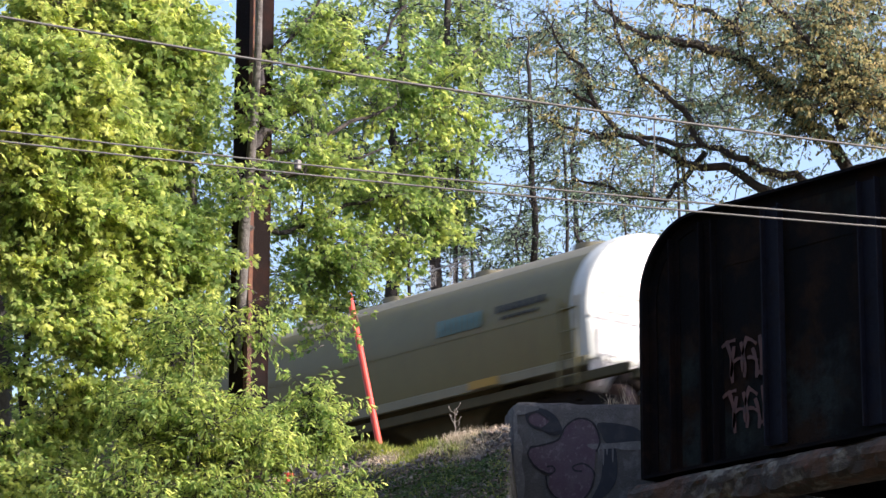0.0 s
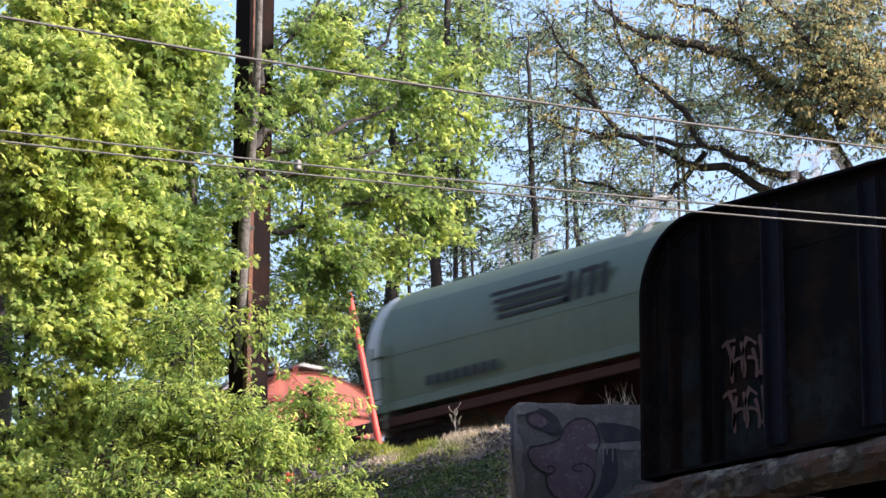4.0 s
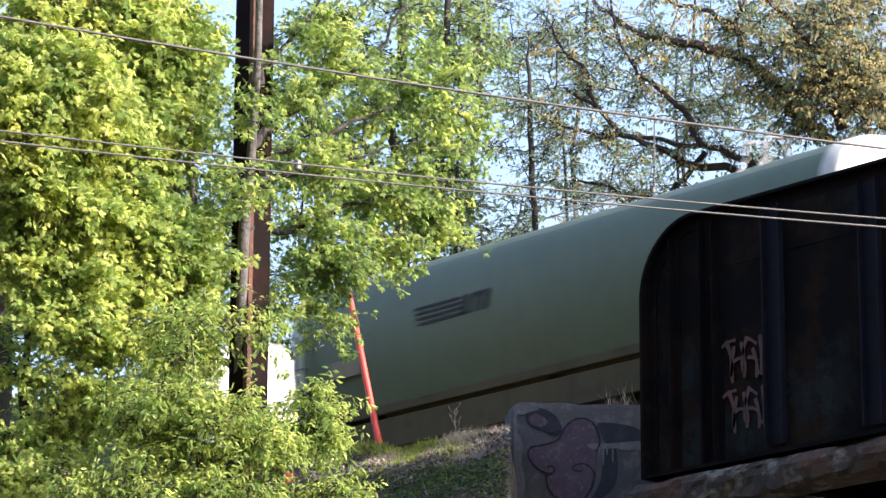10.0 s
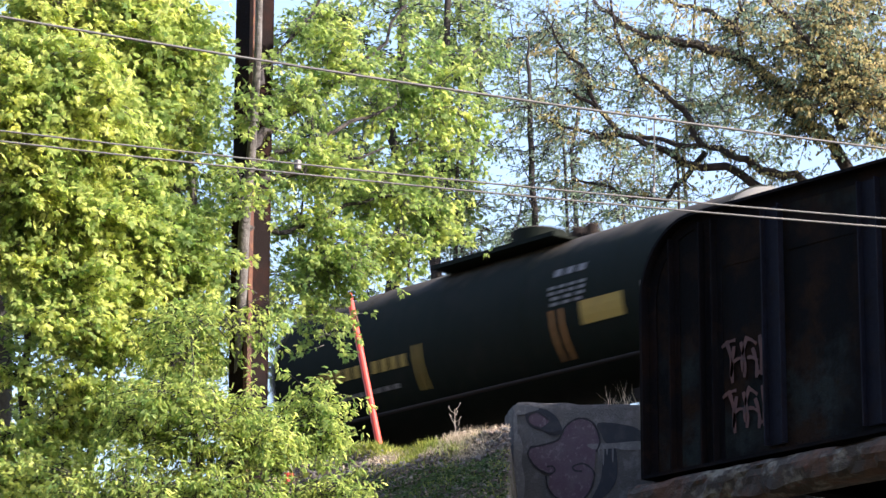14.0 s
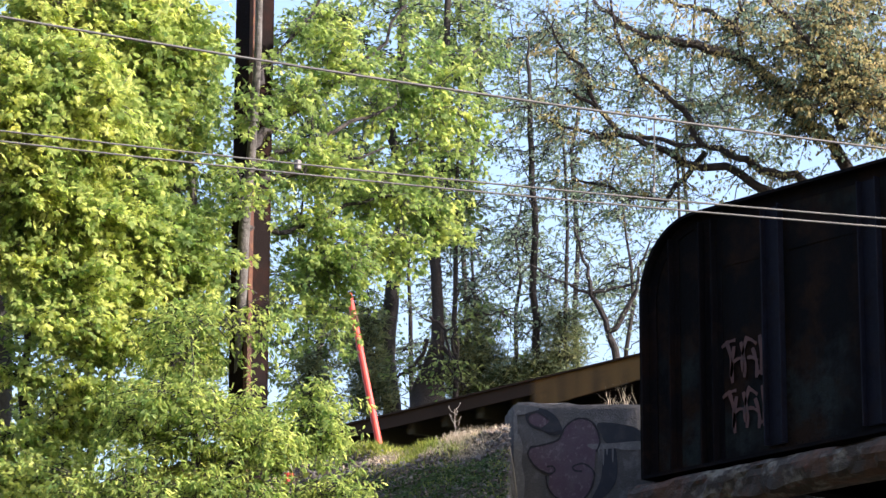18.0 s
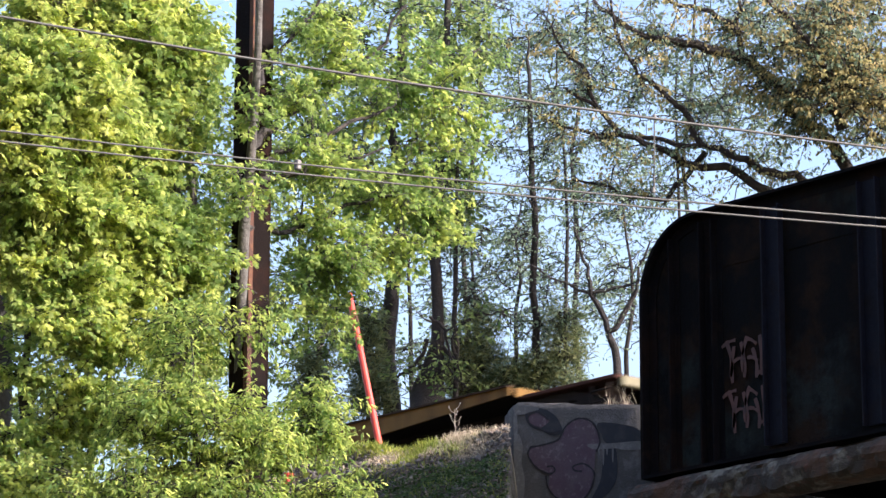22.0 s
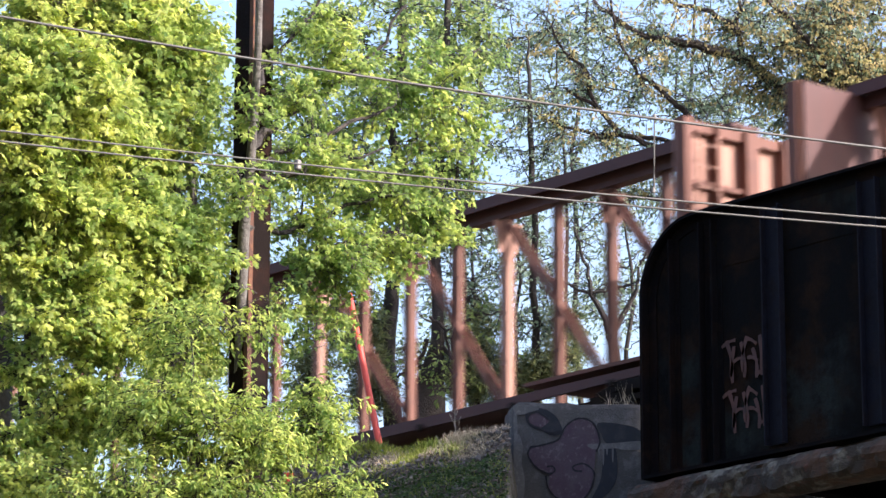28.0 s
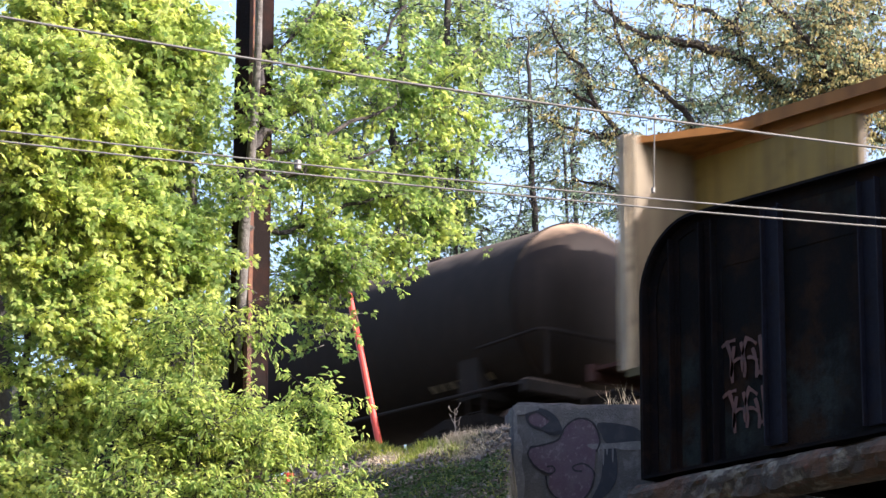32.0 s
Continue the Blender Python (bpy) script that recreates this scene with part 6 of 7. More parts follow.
# limbs take a darker bark than the trunk, their shadow put into the colour
tree("slender grey-barked maple growing against the steel pole", [foot(p), (-28.67, -12.69, -2.41), (-28.46, -12.85, -1.18), (-28.26, -12.98, -0.21), (-28.00, -13.08, 0.76), (-27.77, -13.20, 1.60), (-27.53, -13.38, 2.49), (-27.09, -13.66, 4.15)], [0.09, 0.07, 0.065, 0.065, 0.05, 0.042, 0.038, 0.03],
     [((-28.15, -12.09, 2.19), 0.52, 0.36, 11, 7), ((-28.31, -11.47, 1.75), 0.52, 0.39, 11, 7), ((-28.22, -12.27, 1.23), 0.29, 0.58, 11, 7), ((-28.26, -10.93, 2.19), 0.53, 0.53, 10, 7), ((-28.36, -10.75, 1.42), 0.46, 0.40, 10, 7), ((-28.51, -11.79, 0.78), 0.52, 0.27, 11, 8), ((-28.45, -11.18, 0.61), 0.59, 0.25, 11, 8), ((-28.42, -10.53, 0.72), 0.46, 0.33, 11, 9), ((-28.37, -11.81, 0.05), 0.48, 0.19, 10, 8), ((-28.32, -11.43, -0.36), 0.55, 0.18, 13, 8), ((-28.39, -10.84, -0.05), 0.29, 0.23, 8, 9), ((-28.52, -11.80, -0.45), 0.32, 0.14, 8, 9), ((-28.50, -10.03, 0.42), 0.33, 0.25, 11, 9), ((-28.20, -10.03, 1.32), 0.30, 0.53, 9, 8), ((-28.14, -10.17, 2.25), 0.47, 0.53, 10, 7), ((-28.60, -12.02, -0.93), 0.19, 0.19, 4, 8), ((-28.64, -11.42, -0.97), 0.26, 0.23, 4, 8), ((-29.34, -13.13, -1.59), 0.50, 0.60, 20, 10), ((-27.70, -13.35, 0.25), 0.25, 1.20, 11, 6), ((-27.66, -13.29, 1.42), 0.22, 0.7, 3, 5)],
     M["bark_grey"], M["leaf_maple"], leaf_size=0.075, twig=0.36, leaves=12, leaf2=M["leaf_green"], crook=0.05, share=0.5,
     limbs=((0.042, [(-28.23, -12.96, 0.21), (-28.42, -12.46, 0.47), (-28.52, -11.99, 0.64), (-28.38, -11.55, 0.83), (-28.18, -11.06, 1.04)]), (0.052, [(-28.11, -13.01, 0.66), (-28.30, -12.56, 1.01), (-28.44, -12.06, 1.39), (-28.12, -11.55, 1.87), (-27.82, -11.08, 2.66)]),
            (0.042, [(-28.33, -12.90, -0.21), (-28.60, -12.46, -0.06), (-28.56, -11.80, 0.10), (-28.33, -11.27, 0.37), (-28.21, -10.86, 0.52)]), (0.044, [(-28.18, -12.98, 0.40), (-28.34, -12.49, 0.75), (-28.32, -11.90, 1.02), (-28.12, -11.45, 1.30), (-27.99, -11.05, 1.52)]),
            (0.030, [(-27.85, -13.16, 1.30), (-28.10, -12.69, 1.79), (-28.06, -12.25, 2.34), (-27.92, -12.11, 2.74)])), twigs_on_limbs=7, limb_bark=M["bark_dark"])
p = (-28.78, -15.04, -2.33)
tree("leafy green young maple low on the slope", [foot(p), (-29.08, -15.08, -3.51), (-28.98, -15.34, -2.34), (-28.81, -15.41, -1.51)], [0.09, 0.07, 0.05, 0.03],
     [((-28.69, -15.12, -1.74), 0.75, 0.6, 30, 13), ((-28.59, -14.26, -1.25), 0.7, 0.6, 30, 13), ((-28.65, -15.36, -3.48), 0.9, 0.35, 32, 13), ((-28.90, -15.36, -2.96), 0.5, 0.25, 14, 12), ((-28.63, -14.77, -2.44), 0.4, 0.3, 14, 12), ((-28.75, -13.87, -0.58), 0.5, 0.5, 22, 12)],
     M["bark_dark"], M["leaf_maple"], leaf_size=0.075, twig=0.40, leaves=14, fork_from=0.2, leaf2=M["leaf_yellow"], share=0.45)
p = (-26.83, -14.48, -3.51)
tree("bright green sapling with drooping narrow leaves at the bank's foot", [foot(p), (-26.95, -14.41, -4.30), (-26.83, -14.55, -3.28), (-26.76, -14.72, -2.01)], [0.06, 0.04, 0.03, 0.012],
     [((-26.97, -14.90, -2.83), 0.60, 0.42, 27, 11), ((-26.62, -14.37, -2.93), 0.55, 0.40, 23, 11), ((-26.47, -13.97, -2.99), 0.35, 0.25, 13, 10), ((-26.48, -13.38, -2.89), 0.25, 0.13, 9, 9), ((-27.12, -15.40, -3.58), 0.6, 0.3, 18, 11), ((-26.66, -14.39, -3.58), 0.55, 0.2, 19, 11), ((-26.24, -13.47, -3.54), 0.32, 0.07, 12, 8), ((-26.91, -14.61, -1.97), 0.55, 0.35, 18, 9), ((-26.37, -13.39, -2.52), 0.21, 0.16, 9, 8), ((-26.65, -14.01, -1.68), 0.22, 0.3, 6, 7)],
     M["bark_dark"], M["leaf_maple"], leaf_size=0.078, twig=0.40, leaves=16, fork_from=0.2, leaf2=M["leaf_green"], shape=2, droop=0.8, flat=0.6, share=0.12)

# trees behind the track
p = (-48.07, 5.06, 3.24)
tree("tall tree with ivy-dark trunk and fresh green leaves", [foot(p), (-47.97, 4.89, 4.10), (-47.42, 4.72, 6.33), (-47.35, 4.73, 10.10), (-47.00, 4.60, 14.10)], [0.22, 0.17, 0.12, 0.10, 0.05],
     [((-47.48, 4.67, 9.89), 1.4, 1.9, 32, 10), ((-48.03, 4.28, 7.52), 1.0, 1.2, 22, 9), ((-48.12, 4.39, 4.95), 0.6, 0.9, 14, 9), ((-48.52, 3.52, 9.56), 1.3, 1.6, 28, 10)],
     M["bark_dark"], M["leaf_far"], leaf_size=0.13, twig=0.5, leaves=9, shape=1, wood=1.8)
p = (-46.16, 4.34, 2.83)
tree("tall tree with flared dark trunk and fresh green leaves", [foot(p), (-46.06, 4.36, 3.09), (-45.92, 4.37, 3.52), (-45.80, 4.37, 3.98), (-45.70, 4.30, 4.50), (-45.50, 4.01, 5.84), (-45.67, 4.37, 8.26), (-45.03, 4.05, 13.38)], [0.44, 0.33, 0.215, 0.135, 0.112, 0.10, 0.085, 0.035],
     [((-45.51, 4.47, 8.47), 0.8, 1.6, 26, 10), ((-45.75, 4.96, 10.22), 0.8, 0.9, 16, 10), ((-45.50, 4.33, 6.99), 0.6, 0.7, 14, 10)],
     M["bark_dark"], M["leaf_far"], leaf_size=0.13, twig=0.5, leaves=9, shape=1, wood=1.8, crook=0.08,
     limbs=((0.05, [(-45.87, 4.37, 3.67), (-46.24, 4.00, 3.46), (-46.39, 3.84, 3.38)]), (0.05, [(-45.77, 4.36, 4.09), (-45.45, 4.57, 3.63), (-45.30, 4.31, 4.00), (-44.95, 4.57, 4.41)]), (0.028, [(-45.96, 3.97, 3.28), (-45.86, 4.08, 3.31), (-45.66, 4.27, 3.43), (-45.48, 4.42, 3.6)]), (0.032, [(-45.48, 3.93, 4.4), (-45.34, 4.19, 4.16), (-45.38, 4.33, 3.71), (-45.31, 4.53, 3.41), (-45.35, 4.62, 3.08)]), (0.05, [(-45.75, 4.07, 4.04), (-45.82, 4.08, 3.83), (-45.99, 3.98, 3.56), (-46.24, 3.77, 3.33)]), (0.022, [(-45.34, 4.21, 4.14), (-45.03, 4.49, 4.35), (-44.67, 4.87, 4.49), (-44.45, 5.11, 4.56)]), (0.04, [(-46.14, 4.26, 3.05), (-45.44, 4.29, 3.54), (-45.17, 4.62, 3.05)])), twigs_on_limbs=8)
p = (-45.40, 6.57, 3.47)
tree("thin straight tree with sparse leaves behind the track", [foot(p), (-45.34, 6.52, 3.78), (-44.96, 6.09, 6.19), (-44.85, 5.87, 8.82), (-44.93, 5.91, 10.22)], [0.09, 0.08, 0.065, 0.05, 0.015],
     [((-44.72, 5.85, 7.44), 1.0, 1.7, 42, 6), ((-45.28, 6.12, 5.15), 0.8, 1.1, 20, 6)],
     M["bark_dark"], M["leaf_dark"], leaf_size=0.10, twig=0.5, leaves=5, shape=1, wood=1.5)
p = (-45.70, 4.76, 3.16)
tree("slim dark tree with twiggy bare lower stem", [foot(p), (-45.65, 4.71, 3.47), (-45.23, 4.33, 5.84), (-45.28, 4.49, 8.99)], [0.06, 0.05, 0.045, 0.02],
     [((-45.52, 4.70, 6.07), 0.6, 1.6, 30, 7)], M["bark_dark"], M["leaf_dark"], leaf_size=0.11, twig=0.5, leaves=5, shape=1, wood=2.0, crook=0.08)
p = (-41.51, 4.94, 2.92)
tree("small forked tree with nearly bare branches", [foot(p), (-41.48, 4.94, 3.02), (-41.50, 4.75, 3.53)], [0.085, 0.075, 0.06],
     [], M["bark_dark"], M["leaf_dark"], leaf_size=0.10, twig=0.55, leaves=5, shape=1, wood=1.8,
     limbs=((0.055, [(-41.50, 4.75, 3.53), (-41.59, 4.43, 4.18), (-41.57, 4.22, 4.79), (-41.57, 4.00, 5.37)]), (0.055, [(-41.50, 4.75, 3.53), (-41.11, 4.97, 4.10), (-40.96, 5.00, 4.49), (-40.71, 5.05, 5.07)]), (0.035, [(-41.60, 4.41, 4.20), (-41.86, 4.05, 4.40), (-42.20, 3.55, 4.70)]), (0.035, [(-41.60, 4.41, 4.20), (-41.19, 4.80, 4.31), (-40.75, 5.22, 4.48)])), twigs_on_limbs=14)
p = (-39.74, 9.62, 2.77)
tree("large oak with crooked dark limbs and yellow-brown catkins", [foot(p), (-39.46, 9.46, 4.18), (-39.25, 8.86, 6.49), (-39.40, 8.40, 7.30), (-39.80, 7.82, 7.81), (-39.82, 7.61, 8.26), (-40.11, 7.18, 8.60)], [0.30, 0.20, 0.13, 0.105, 0.095, 0.09, 0.08],
     [((-38.30, 7.84, 7.69), 1.3, 0.8, 74, 9), ((-38.96, 7.54, 8.64), 1.4, 1.0, 60, 9), ((-38.52, 8.44, 9.15), 1.4, 1.0, 70, 9)],
     M["bark_oak"], M["leaf_oak"], leaf_size=0.092, twig=0.6, leaves=13, shape=1, fork_from=0.3, wood=1.8, share=0.42, droop=1.3,
     limbs=((0.105, [(-39.30, 8.99, 5.99), (-40.25, 7.66, 6.37), (-40.32, 7.26, 6.49), (-41.03, 6.26, 6.83), (-41.05, 5.88, 6.99), (-41.57, 5.20, 7.28), (-41.91, 4.90, 7.84), (-42.22, 4.41, 8.18)]),
            (0.10, [(-39.28, 8.89, 6.34), (-39.64, 7.93, 6.47), (-40.09, 7.26, 6.68), (-40.37, 6.74, 6.94), (-40.62, 6.27, 7.09), (-41.05, 5.65, 7.19), (-41.86, 4.76, 7.23)]),
            (0.07, [(-40.62, 6.27, 7.09), (-40.65, 6.06, 7.54), (-40.81, 5.75, 7.87), (-41.14, 5.20, 8.32), (-41.21, 4.88, 8.85), (-41.15, 4.56, 9.63)]),
            (0.11, [(-40.05, 7.26, 8.54), (-40.25, 6.35, 8.82), (-40.54, 5.99, 8.94), (-40.96, 5.52, 9.03), (-41.23, 5.15, 9.21), (-41.57, 4.53, 9.73)]),
            (0.08, [(-39.98, 7.04, 8.54), (-40.07, 6.82, 8.82), (-40.02, 6.65, 9.31), (-39.80, 6.57, 9.94)]),
            (0.07, [(-39.94, 6.66, 9.13), (-40.04, 6.47, 9.34), (-40.45, 5.92, 9.63), (-40.91, 5.33, 9.85)]),
            (0.09, [(-39.07, 8.52, 7.79), (-39.24, 7.86, 8.95), (-39.43, 7.50, 9.34), (-39.68, 7.00, 9.90)]),
            (0.06, [(-40.79, 6.57, 7.05), (-41.33, 6.08, 6.16), (-41.87, 5.46, 6.27), (-42.37, 4.81, 6.53)]),
            (0.045, [(-41.91, 4.90, 7.84), (-41.88, 4.66, 8.43), (-42.11, 4.18, 8.93), (-42.17, 3.82, 9.51)]),
            (0.10, [(-38.21, 7.43, 7.06), (-38.19, 7.14, 7.84), (-38.27, 6.78, 8.51), (-38.41, 6.45, 8.91), (-38.66, 5.96, 9.4)]),
            (0.04, [(-41.57, 5.20, 7.28), (-42.31, 4.48, 7.47), (-42.71, 3.87, 7.82)])), twigs_on_limbs=54, leaf2=M["leaf_dark"])
for ft, top, crowns in (
        ((-44.64, 10.12, 4.29), (-43.67, 8.70, 10.49), [((-42.67, 7.41, 8.96), 1.3, 1.3, 26, 7), ((-43.98, 7.17, 9.79), 1.2, 1.2, 36, 7), ((-42.45, 8.43, 10.48), 1.3, 0.7, 22, 7), ((-42.57, 9.11, 8.71), 1.0, 0.7, 22, 7)]),
        ((-47.91, 9.48, 4.74), (-46.69, 8.22, 11.15), [((-46.87, 8.29, 10.60), 1.2, 1.2, 40, 7), ((-46.88, 9.21, 8.52), 1.2, 0.9, 28, 7), ((-47.49, 7.32, 11.15), 0.9, 0.9, 16, 6)])):
    tree("half-bare tree with fine dark twigs and small grey-green leaves", [foot(ft), ft, top], [0.06, 0.045, 0.015], crowns, M["bark_dark"], M["leaf_dark"],
         leaf_size=0.10, twig=0.55, leaves=6, shape=1, fork_from=0.2, wood=1.7, droop=0.8)
for ft, top, spread, fullness in (
        ((-45.15, 7.00, 3.46), (-44.85, 6.74, 5.00), 0.26, 0.8),
        ((-45.47, 6.64, 3.38), (-45.35, 6.53, 4.01), 0.24, 0.6),
        ((-45.83, 6.23, 3.34), (-45.72, 6.14, 3.90), 0.34, 0.7),
        ((-46.62, 6.07, 3.39), (-46.29, 5.79, 5.06), 0.48, 1.1),
        ((-46.61, 5.62, 3.31), (-46.41, 5.45, 4.36), 0.26, 0.7),
        ((-47.64, 4.20, 2.97), (-47.27, 3.88, 4.88), 0.27, 1.2),
        ((-48.78, 3.83, 2.91), (-48.52, 3.61, 4.23), 0.45, 0.7)):
    fir_crowns = []
    for u in (0.06, 0.22, 0.38, 0.55, 0.72, 0.88):
        c = tuple(a + (b - a) * u for a, b in zip(ft, top))
        fir_crowns.append((c, spread * (1.05 - u * 0.85), (top[2] - ft[2]) * 0.09, round(11 * fullness * (1.1 - u * 0.7)), 7))
    tree("small olive-green fir with needled sprays behind the track", [foot(ft), ft, top], [0.06, 0.04, 0.010], fir_crowns, M["bark_dark"], M["leaf_fir"],
         leaf_size=0.16, twig=0.32, leaves=17, shape=3, fork_from=0.1, category="fir", leaf2=M["leaf_dark"], wood=1.5, flat=0.6, droop=-0.1, crook=0.03, share=0.15)
for ft, top, crowns in (
        ((-52.22, 6.12, 4.03), (-52.08, 5.98, 9.04), [((-51.56, 5.91, 6.87), 0.9, 0.9, 15, 6), ((-51.55, 6.51, 5.40), 0.9, 0.6, 18, 7)]),
        ((-50.82, 7.88, 4.05), (-50.65, 7.78, 9.07), [((-50.52, 7.62, 5.87), 1.1, 1.3, 24, 6), ((-50.21, 6.78, 4.74), 1.0, 0.7, 18, 7)]),
        ((-51.54, 10.09, 4.46), (-50.79, 9.37, 8.77), [((-51.21, 9.57, 7.02), 1.2, 1.5, 24, 6), ((-50.57, 9.97, 7.95), 1.1, 1.0, 15, 6)]),
        ((-52.35, 12.15, 4.86), (-51.50, 11.51, 9.29), [((-52.02, 11.87, 6.78), 1.1, 1.4, 24, 6), ((-51.29, 12.22, 8.10), 1.2, 1.1, 15, 6)]),
        ((-50.06, 13.21, 4.64), (-49.35, 12.45, 9.01), [((-49.75, 12.94, 6.54), 0.9, 1.1, 16, 7), ((-49.85, 12.23, 8.20), 1.2, 1.1, 16, 6), ((-49.02, 12.80, 9.01), 1.0, 0.9, 18, 7)])):
    tree("thin understorey tree with small blue-green leaves", [foot(ft), ft, top], [0.08, 0.06, 0.015], crowns, M["bark_dark"], M["leaf_dark"],
         leaf_size=0.105, twig=0.5, leaves=5, shape=1, fork_from=0.15, wood=1.6)

# wood further back
for label, ft, top, crowns, leaf, lv in (
        ("dense green tree at the wood's edge", (-50.73, -0.06, 2.53), (-50.31, -0.43, 12.06), [((-50.67, -0.84, 8.62), 2.6, 3.4, 84, 12), ((-49.73, 1.32, 7.12), 2.2, 3.0, 72, 12), ((-50.56, -0.36, 3.99), 2.4, 2.0, 56, 12)], M["leaf_far"], 10),
        ("dense green tree at the wood's edge", (-51.31, 5.77, 3.61), (-50.69, 5.12, 14.08), [((-50.93, 5.37, 9.89), 1.9, 2.6, 34, 9), ((-51.53, 4.75, 5.61), 1.5, 1.6, 34, 10), ((-50.43, 6.75, 11.77), 1.8, 1.4, 14, 9)], M["leaf_far"], 9),
        ("thin-leaved tree deep in the wood", (-53.77, 12.07, 4.81), (-52.99, 11.56, 15.58), [((-53.91, 12.01, 8.96), 1.6, 2.6, 36, 8), ((-52.64, 11.76, 12.85), 1.8, 2.0, 22, 8)], M["leaf_dark"], 7),
        ("thin-leaved tree deep in the wood", (-53.66, 15.17, 5.20), (-53.10, 14.94, 15.00), [((-53.86, 15.21, 8.95), 2.2, 2.2, 36, 8), ((-52.65, 15.20, 12.21), 2.2, 1.8, 22, 8)], M["leaf_dark"], 6),
        ("thin-leaved tree deep in the wood", (-53.31, 18.40, 5.58), (-52.75, 18.08, 15.60), [((-52.82, 18.08, 12.11), 2.4, 2.6, 30, 8), ((-50.76, 19.60, 13.33), 2.4, 2.4, 36, 8)], M["leaf_dark"], 6)):
    tree(label, [foot(ft), ft, top], [0.12, 0.07, 0.03], crowns, M["bark_dark"], leaf, leaf_size=0.13, twig=0.6, leaves=lv, shape=1, fork_from=0.15, wood=1.6)


# ---------------------------------------------------------------- growth on the bank
def scatter(n, x0, x1, y0, y1, keep=None):
    x, y = rng.uniform(x0, x1, n), rng.uniform(y0, y1, n)
    if keep is not None:
        k = keep(x, y)
        x, y = x[k], y[k]
    return np.stack([x, y, ground_z(x, y)], 1)


def blades(name, feet, h, w, mat, lean, label, category):
    n = len(feet)
    hh = h * rng.uniform(0.4, 1.3, n)[:, None]
    d = rng.normal(0, lean, (n, 3))
    d[:, 2] = 1
    d /= np.linalg.norm(d, axis=1)[:, None]
    s = rng.normal(0, 1, (n, 3))
    s[:, 2] = 0
    s /= np.linalg.norm(s, axis=1)[:, None]
    mid = feet + d * hh * 0.55
    tip = feet + d * hh + np.cross(s, d) * hh * 0.25
    vs = np.stack([feet - s * w, feet + s * w, mid + s * w * 0.7, mid - s * w * 0.7, tip], 1).reshape(-1, 3)
    k = np.arange(n)[:, None] * 5
    fs = np.concatenate([k + np.array([[0, 1, 2]]), k + np.array([[0, 2, 3]]), k + np.array([[3, 2, 4]])], 0)
    ob = quick_mesh(name, vs, fs, mat)
    return tagged(ob, label, category, kind="stuff")


def beside_wall(x, y):
    return (x + 35.12) * 0.656 + (y + 3.12) * 0.755 < -0.02


def clumpy(x, y):
    return beside_wall(x, y) & (np.sin(x * 3.1 + 1) * np.sin(y * 2.7 + x) + rng.uniform(-0.9, 0.9, len(x)) > 0.1)


def tufts(spots, per, spread):
    """Feet of grass in round tufts."""
    out = []
    for x, y, k in spots:
        q = np.stack([x + rng.normal(0, spread, int(per * k)), y + rng.normal(0, spread * 0.7, int(per * k))], 1)
        q = q[beside_wall(q[:, 0], q[:, 1])]
        out.append(np.stack([q[:, 0], q[:, 1], ground_z(q[:, 0], q[:, 1])], 1))
    return np.concatenate(out)


blades("grass", scatter(2600, -41, -35.2, -4.3, -2.9, clumpy), 0.10, 0.006, M["grass"], 0.6, "short yellow-green grass on the bank's edge", "grass")
blades("grass_tufts", tufts([(-37.75, -3.5, 1.6), (-37.5, -3.42, 1.4), (-37.1, -3.42, 1.5), (-36.75, -3.5, 1.3), (-36.5, -3.45, 1.6), (-36.45, -3.75, 1.4), (-38.1, -3.6, 1.3), (-37.3, -3.6, 1.0), (-36.95, -3.6, 0.6), (-36.35, -3.65, 1.3), (-36.2, -3.9, 1.2), (-36.3, -4.15, 0.9), (-37.2, -4.4, 1.2), (-36.9, -4.6, 1.0), (-35.5, -3.95, 0.6), (-37.6, -4.7, 1.0)], 230, 0.14), 0.15, 0.009, M["grass"], 0.85, "bright yellow-green grass tufts along the bank's edge", "grass")
blades("dry_grass", scatter(9000, -37.4, -34.6, -4.1, -2.8, beside_wall), 0.09, 0.005, M["straw"], 0.8, "short dry straw-coloured grass on the bank", "dry grass")
blades("tall_dry_grass", tufts([(-36.15, -3.35, 0.9), (-35.95, -3.35, 1), (-35.72, -3.35, 1), (-35.55, -3.4, 0.9), (-35.7, -3.6, 1)], 300, 0.10), 0.20, 0.006, M["straw"], 0.45, "pale dry grass standing beside the wing wall", "dry grass")
blades("slope_grass", scatter(24000, -44, -30, -6.5, -4.2, clumpy), 0.09, 0.007, M["grass"], 0.8, "patchy green grass and weeds on the slope", "grass")
f = scatter(52000, -44, -27, -11.0, -3.1, beside_wall)
f[:, 2] += 0.02
tagged(leaf_cloud("dead_leaves", f, rng.normal(0, 1, f.shape) * np.array([1, 1, 0.35]), 0.075, M["litter"], None, shape=1, label=""), "brown dead leaves strewn over the bank", "dead leaves", kind="stuff")
# weeds thicken below the shadow's edge; their dark colour paints part of the shade
f = scatter(90000, -44, -27, -11.0, -4.4, lambda x, y: beside_wall(x, y) & (np.sin(x * 1.9 + 0.4 * y) + np.sin(y * 2.3 + 1.0) + rng.normal(0, 0.6, len(x)) - 1.1 * (y + 5.0) > -0.2))
f[:, 2] += rng.uniform(0.02, 0.14, len(f))
tagged(leaf_cloud("ground_weeds", f, rng.normal(0, 1, f.shape) * np.array([1, 1, 0.5]), 0.07, M["weed"], None, shape=1, label=""), "low dark green weeds that also paint in the slope's shade", "weeds", kind="stuff")
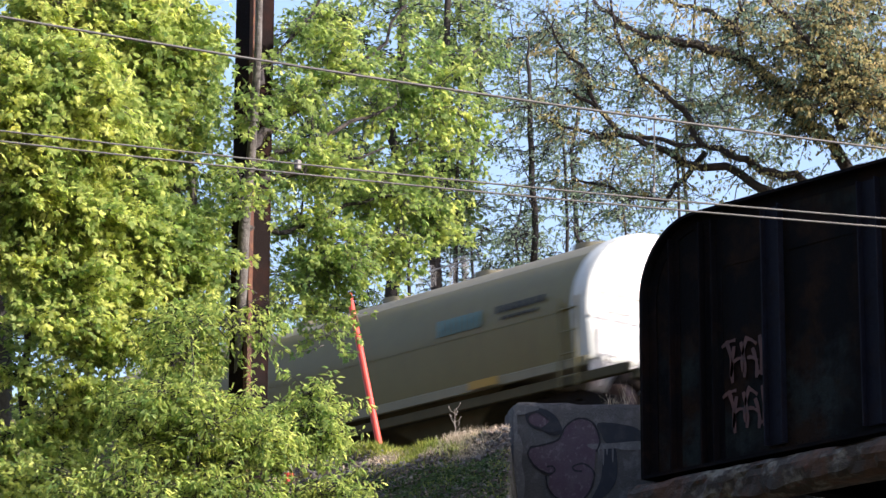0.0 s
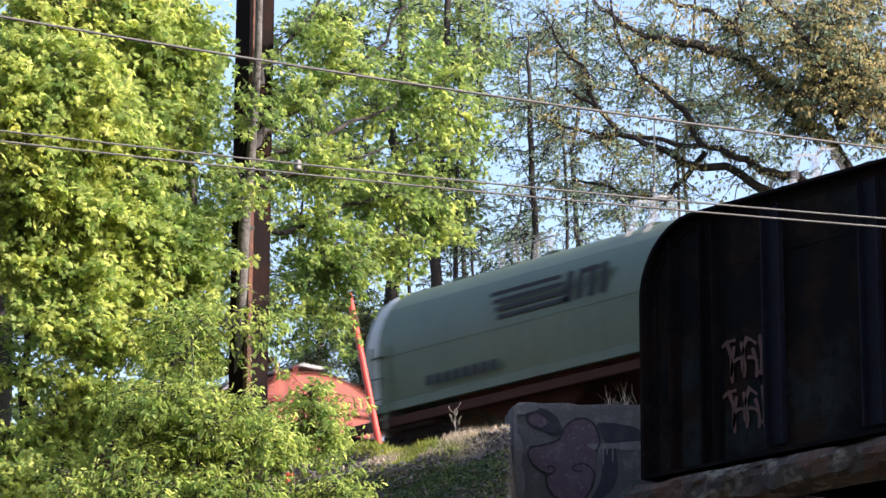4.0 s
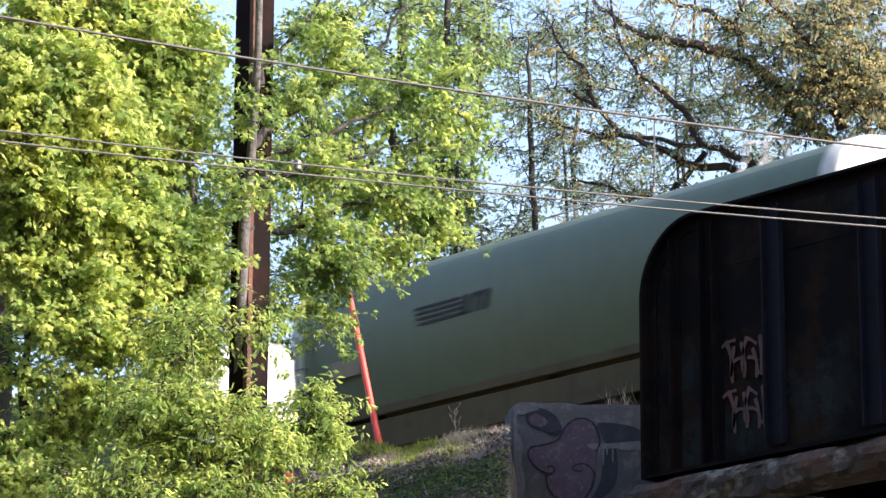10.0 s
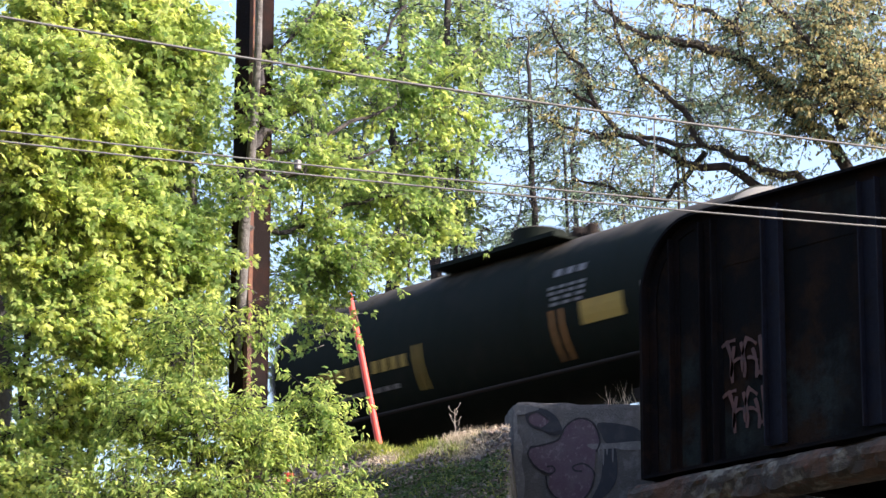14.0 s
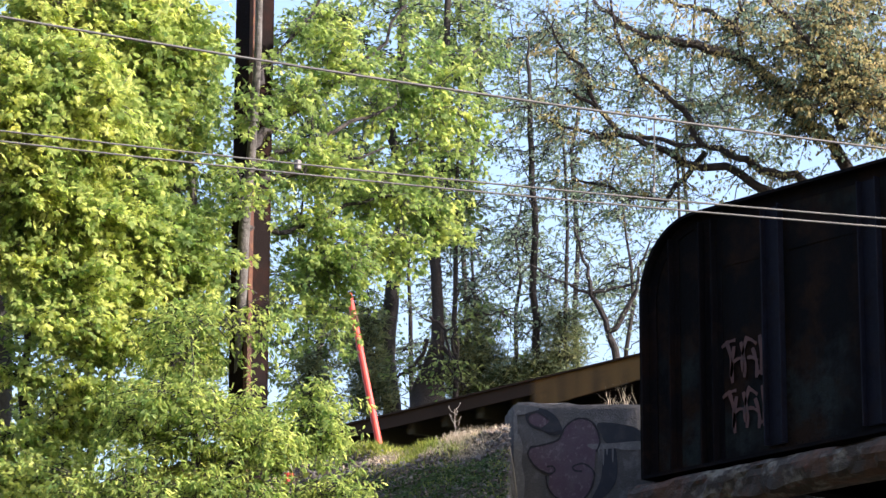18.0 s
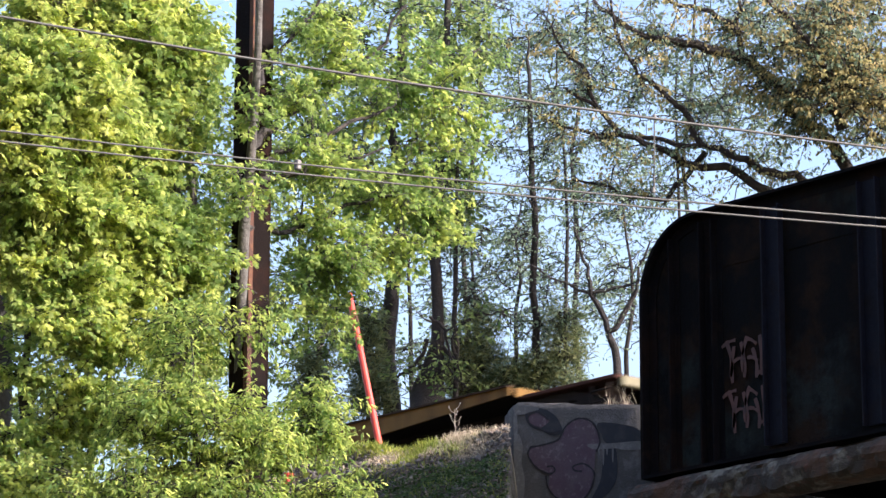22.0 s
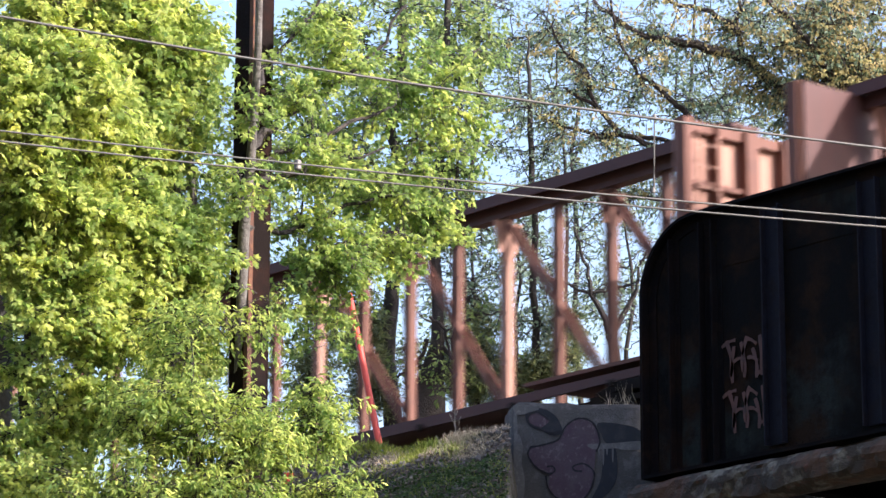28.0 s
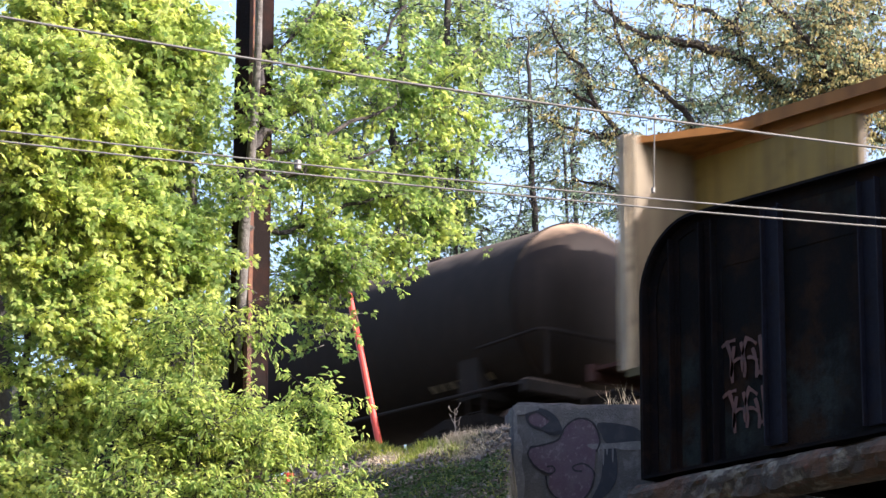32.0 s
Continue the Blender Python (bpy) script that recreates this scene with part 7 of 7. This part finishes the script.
# stones on the bank
vs, fs = [], []
for x, y, z in scatter(5200, -40, -32.0, -6.5, -2.9, beside_wall):
    s = rng.uniform(0.015, 0.04) if rng.uniform() < 0.8 else rng.uniform(0.04, 0.075)
    k = len(vs)
    for dx, dy, dz in ((1, 0, 0), (0, 1, 0), (-1, 0, 0), (0, -1, 0), (0, 0, 1), (0, 0, -1)):
        vs.append((x + s * dx * rng.uniform(0.7, 1.3), y + s * dy * rng.uniform(0.7, 1.3), z + s * (0.3 + 0.8 * dz)))
    fs += [(k, k + 1, k + 4), (k + 1, k + 2, k + 4), (k + 2, k + 3, k + 4), (k + 3, k, k + 4), (k + 1, k, k + 5), (k + 2, k + 1, k + 5), (k + 3, k + 2, k + 5), (k, k + 3, k + 5)]
tagged(quick_mesh("stones", np.array(vs), np.array(fs), M["ballast"]), "loose grey ballast stones on the bank", "stones", kind="stuff")
# dry stalks beside the wing wall
stalks = np.stack([rng.uniform(-33.95, -33.31, 30), rng.uniform(-2.3, -2.2, 30), np.full(30, 0.01)], 1)
blades("dry_stalks", stalks, 0.36, 0.0045, M["straw"], 0.7, "pale dry grass stalks beside the wing wall", "dry grass")

# a dry weed with a branching seed head on the bank, and a pale broken branch on the slope
weed = root("dry_weed", "pale dry weed with a branching seed head", "weed")
a = Vector((-36.20, -3.25, 0.01))
a.z = float(ground_z(a.x, a.y)) - 0.03
tip = Vector((-36.17, -3.29, 0.24))
bm = bmesh.new()
tube(bm, [a, a.lerp(tip, 0.5) + Vector((0.02, 0, 0)), tip], [0.008, 0.006, 0.004], 5)
part("stem", bm, M["bleach"], weed)
bm = bmesh.new()
for k in range(9):
    ang, f = k * 2.4, 0.55 + 0.05 * k
    q = a.lerp(tip, f)
    e = q + Vector((0.10 * math.cos(ang), 0.08 * math.sin(ang), 0.06 + 0.02 * (k % 3)))
    tube(bm, [q, q.lerp(e, 0.6) + Vector((0, 0, -0.02)), e], [0.005, 0.004, 0.003], 4)
    tube(bm, [e, e + Vector((0.005, 0, 0.03))], [0.009, 0.003], 5)
part("seed_head", bm, M["bleach"], weed)
br = root("broken_branch", "short pale broken branch on the slope", "branch")
a, e = Vector((-35.42, -4.86, -1.06)), Vector((-35.39, -4.55, -0.91))
for q in (a, e):
    q.z = float(ground_z(q.x, q.y)) + 0.03
bm = bmesh.new()
tube(bm, [a, a.lerp(e, 0.45) + Vector((0, 0, 0.02)), e], [0.03, 0.034, 0.022], 8)
tube(bm, [a.lerp(e, 0.5), a.lerp(e, 0.5) + Vector((0.10, -0.05, 0.10))], [0.014, 0.006], 6)
part("wood", bm, M["bleach"], br, "", True)

mk = root("plastic_marker", "faded orange and white plastic marker among the leaves", "marker", loc=(-38.95, -4.25, float(ground_z(-38.95, -4.25))))
for dz, mt in ((0.10, "post_red"), (0.27, "bleach"), (0.44, "post_red")):
    bm = bmesh.new()
    tube(bm, [(0, 0, dz - 0.10), (0.01, 0, dz + 0.075)], [0.085 - dz * 0.06, 0.078 - dz * 0.06], 12)
    part("band", bm, M[mt], mk)
for i in range(7):
    x, y = -36.4 + rng.uniform(-1.2, 0.9), -4.5 + rng.uniform(-0.4, 0.4)
    z = float(ground_z(x, y)) + 0.03
    d = rng.uniform(-0.3, 0.3, 2)
    bm = bmesh.new()
    tube(bm, [(x, y, z), (x + d[0] * 0.6 + 0.1, y + d[1] * 0.6, z + 0.04), (x + d[0] + 0.25, y + d[1], z + 0.02)], [0.016, 0.013, 0.008], 6)
    tagged(part("stick", bm, M["bleach"]), "pale weathered stick lying on the bank", "stick", "sticks")
weed = root("weed", "small pale dead weed standing on the bank's edge", "weed", loc=(-36.72, -3.05, float(ground_z(-36.72, -3.05))))
for k in range(7):
    bm = bmesh.new()
    a = k * 0.9
    tube(bm, [(0, 0, 0), (0.02 * math.cos(a), 0.02 * math.sin(a), 0.22), (0.10 * math.cos(a), 0.10 * math.sin(a), 0.36 + 0.03 * (k % 3))], [0.006, 0.005, 0.003], 5)
    part("stalk", bm, M["bleach"], weed)
    bm = bmesh.new()
    tube(bm, [(0.10 * math.cos(a), 0.10 * math.sin(a), 0.36 + 0.03 * (k % 3)), (0.12 * math.cos(a), 0.12 * math.sin(a), 0.40 + 0.03 * (k % 3))], [0.012, 0.004], 6)
    part("seed_head", bm, M["bleach"], weed)

motions()
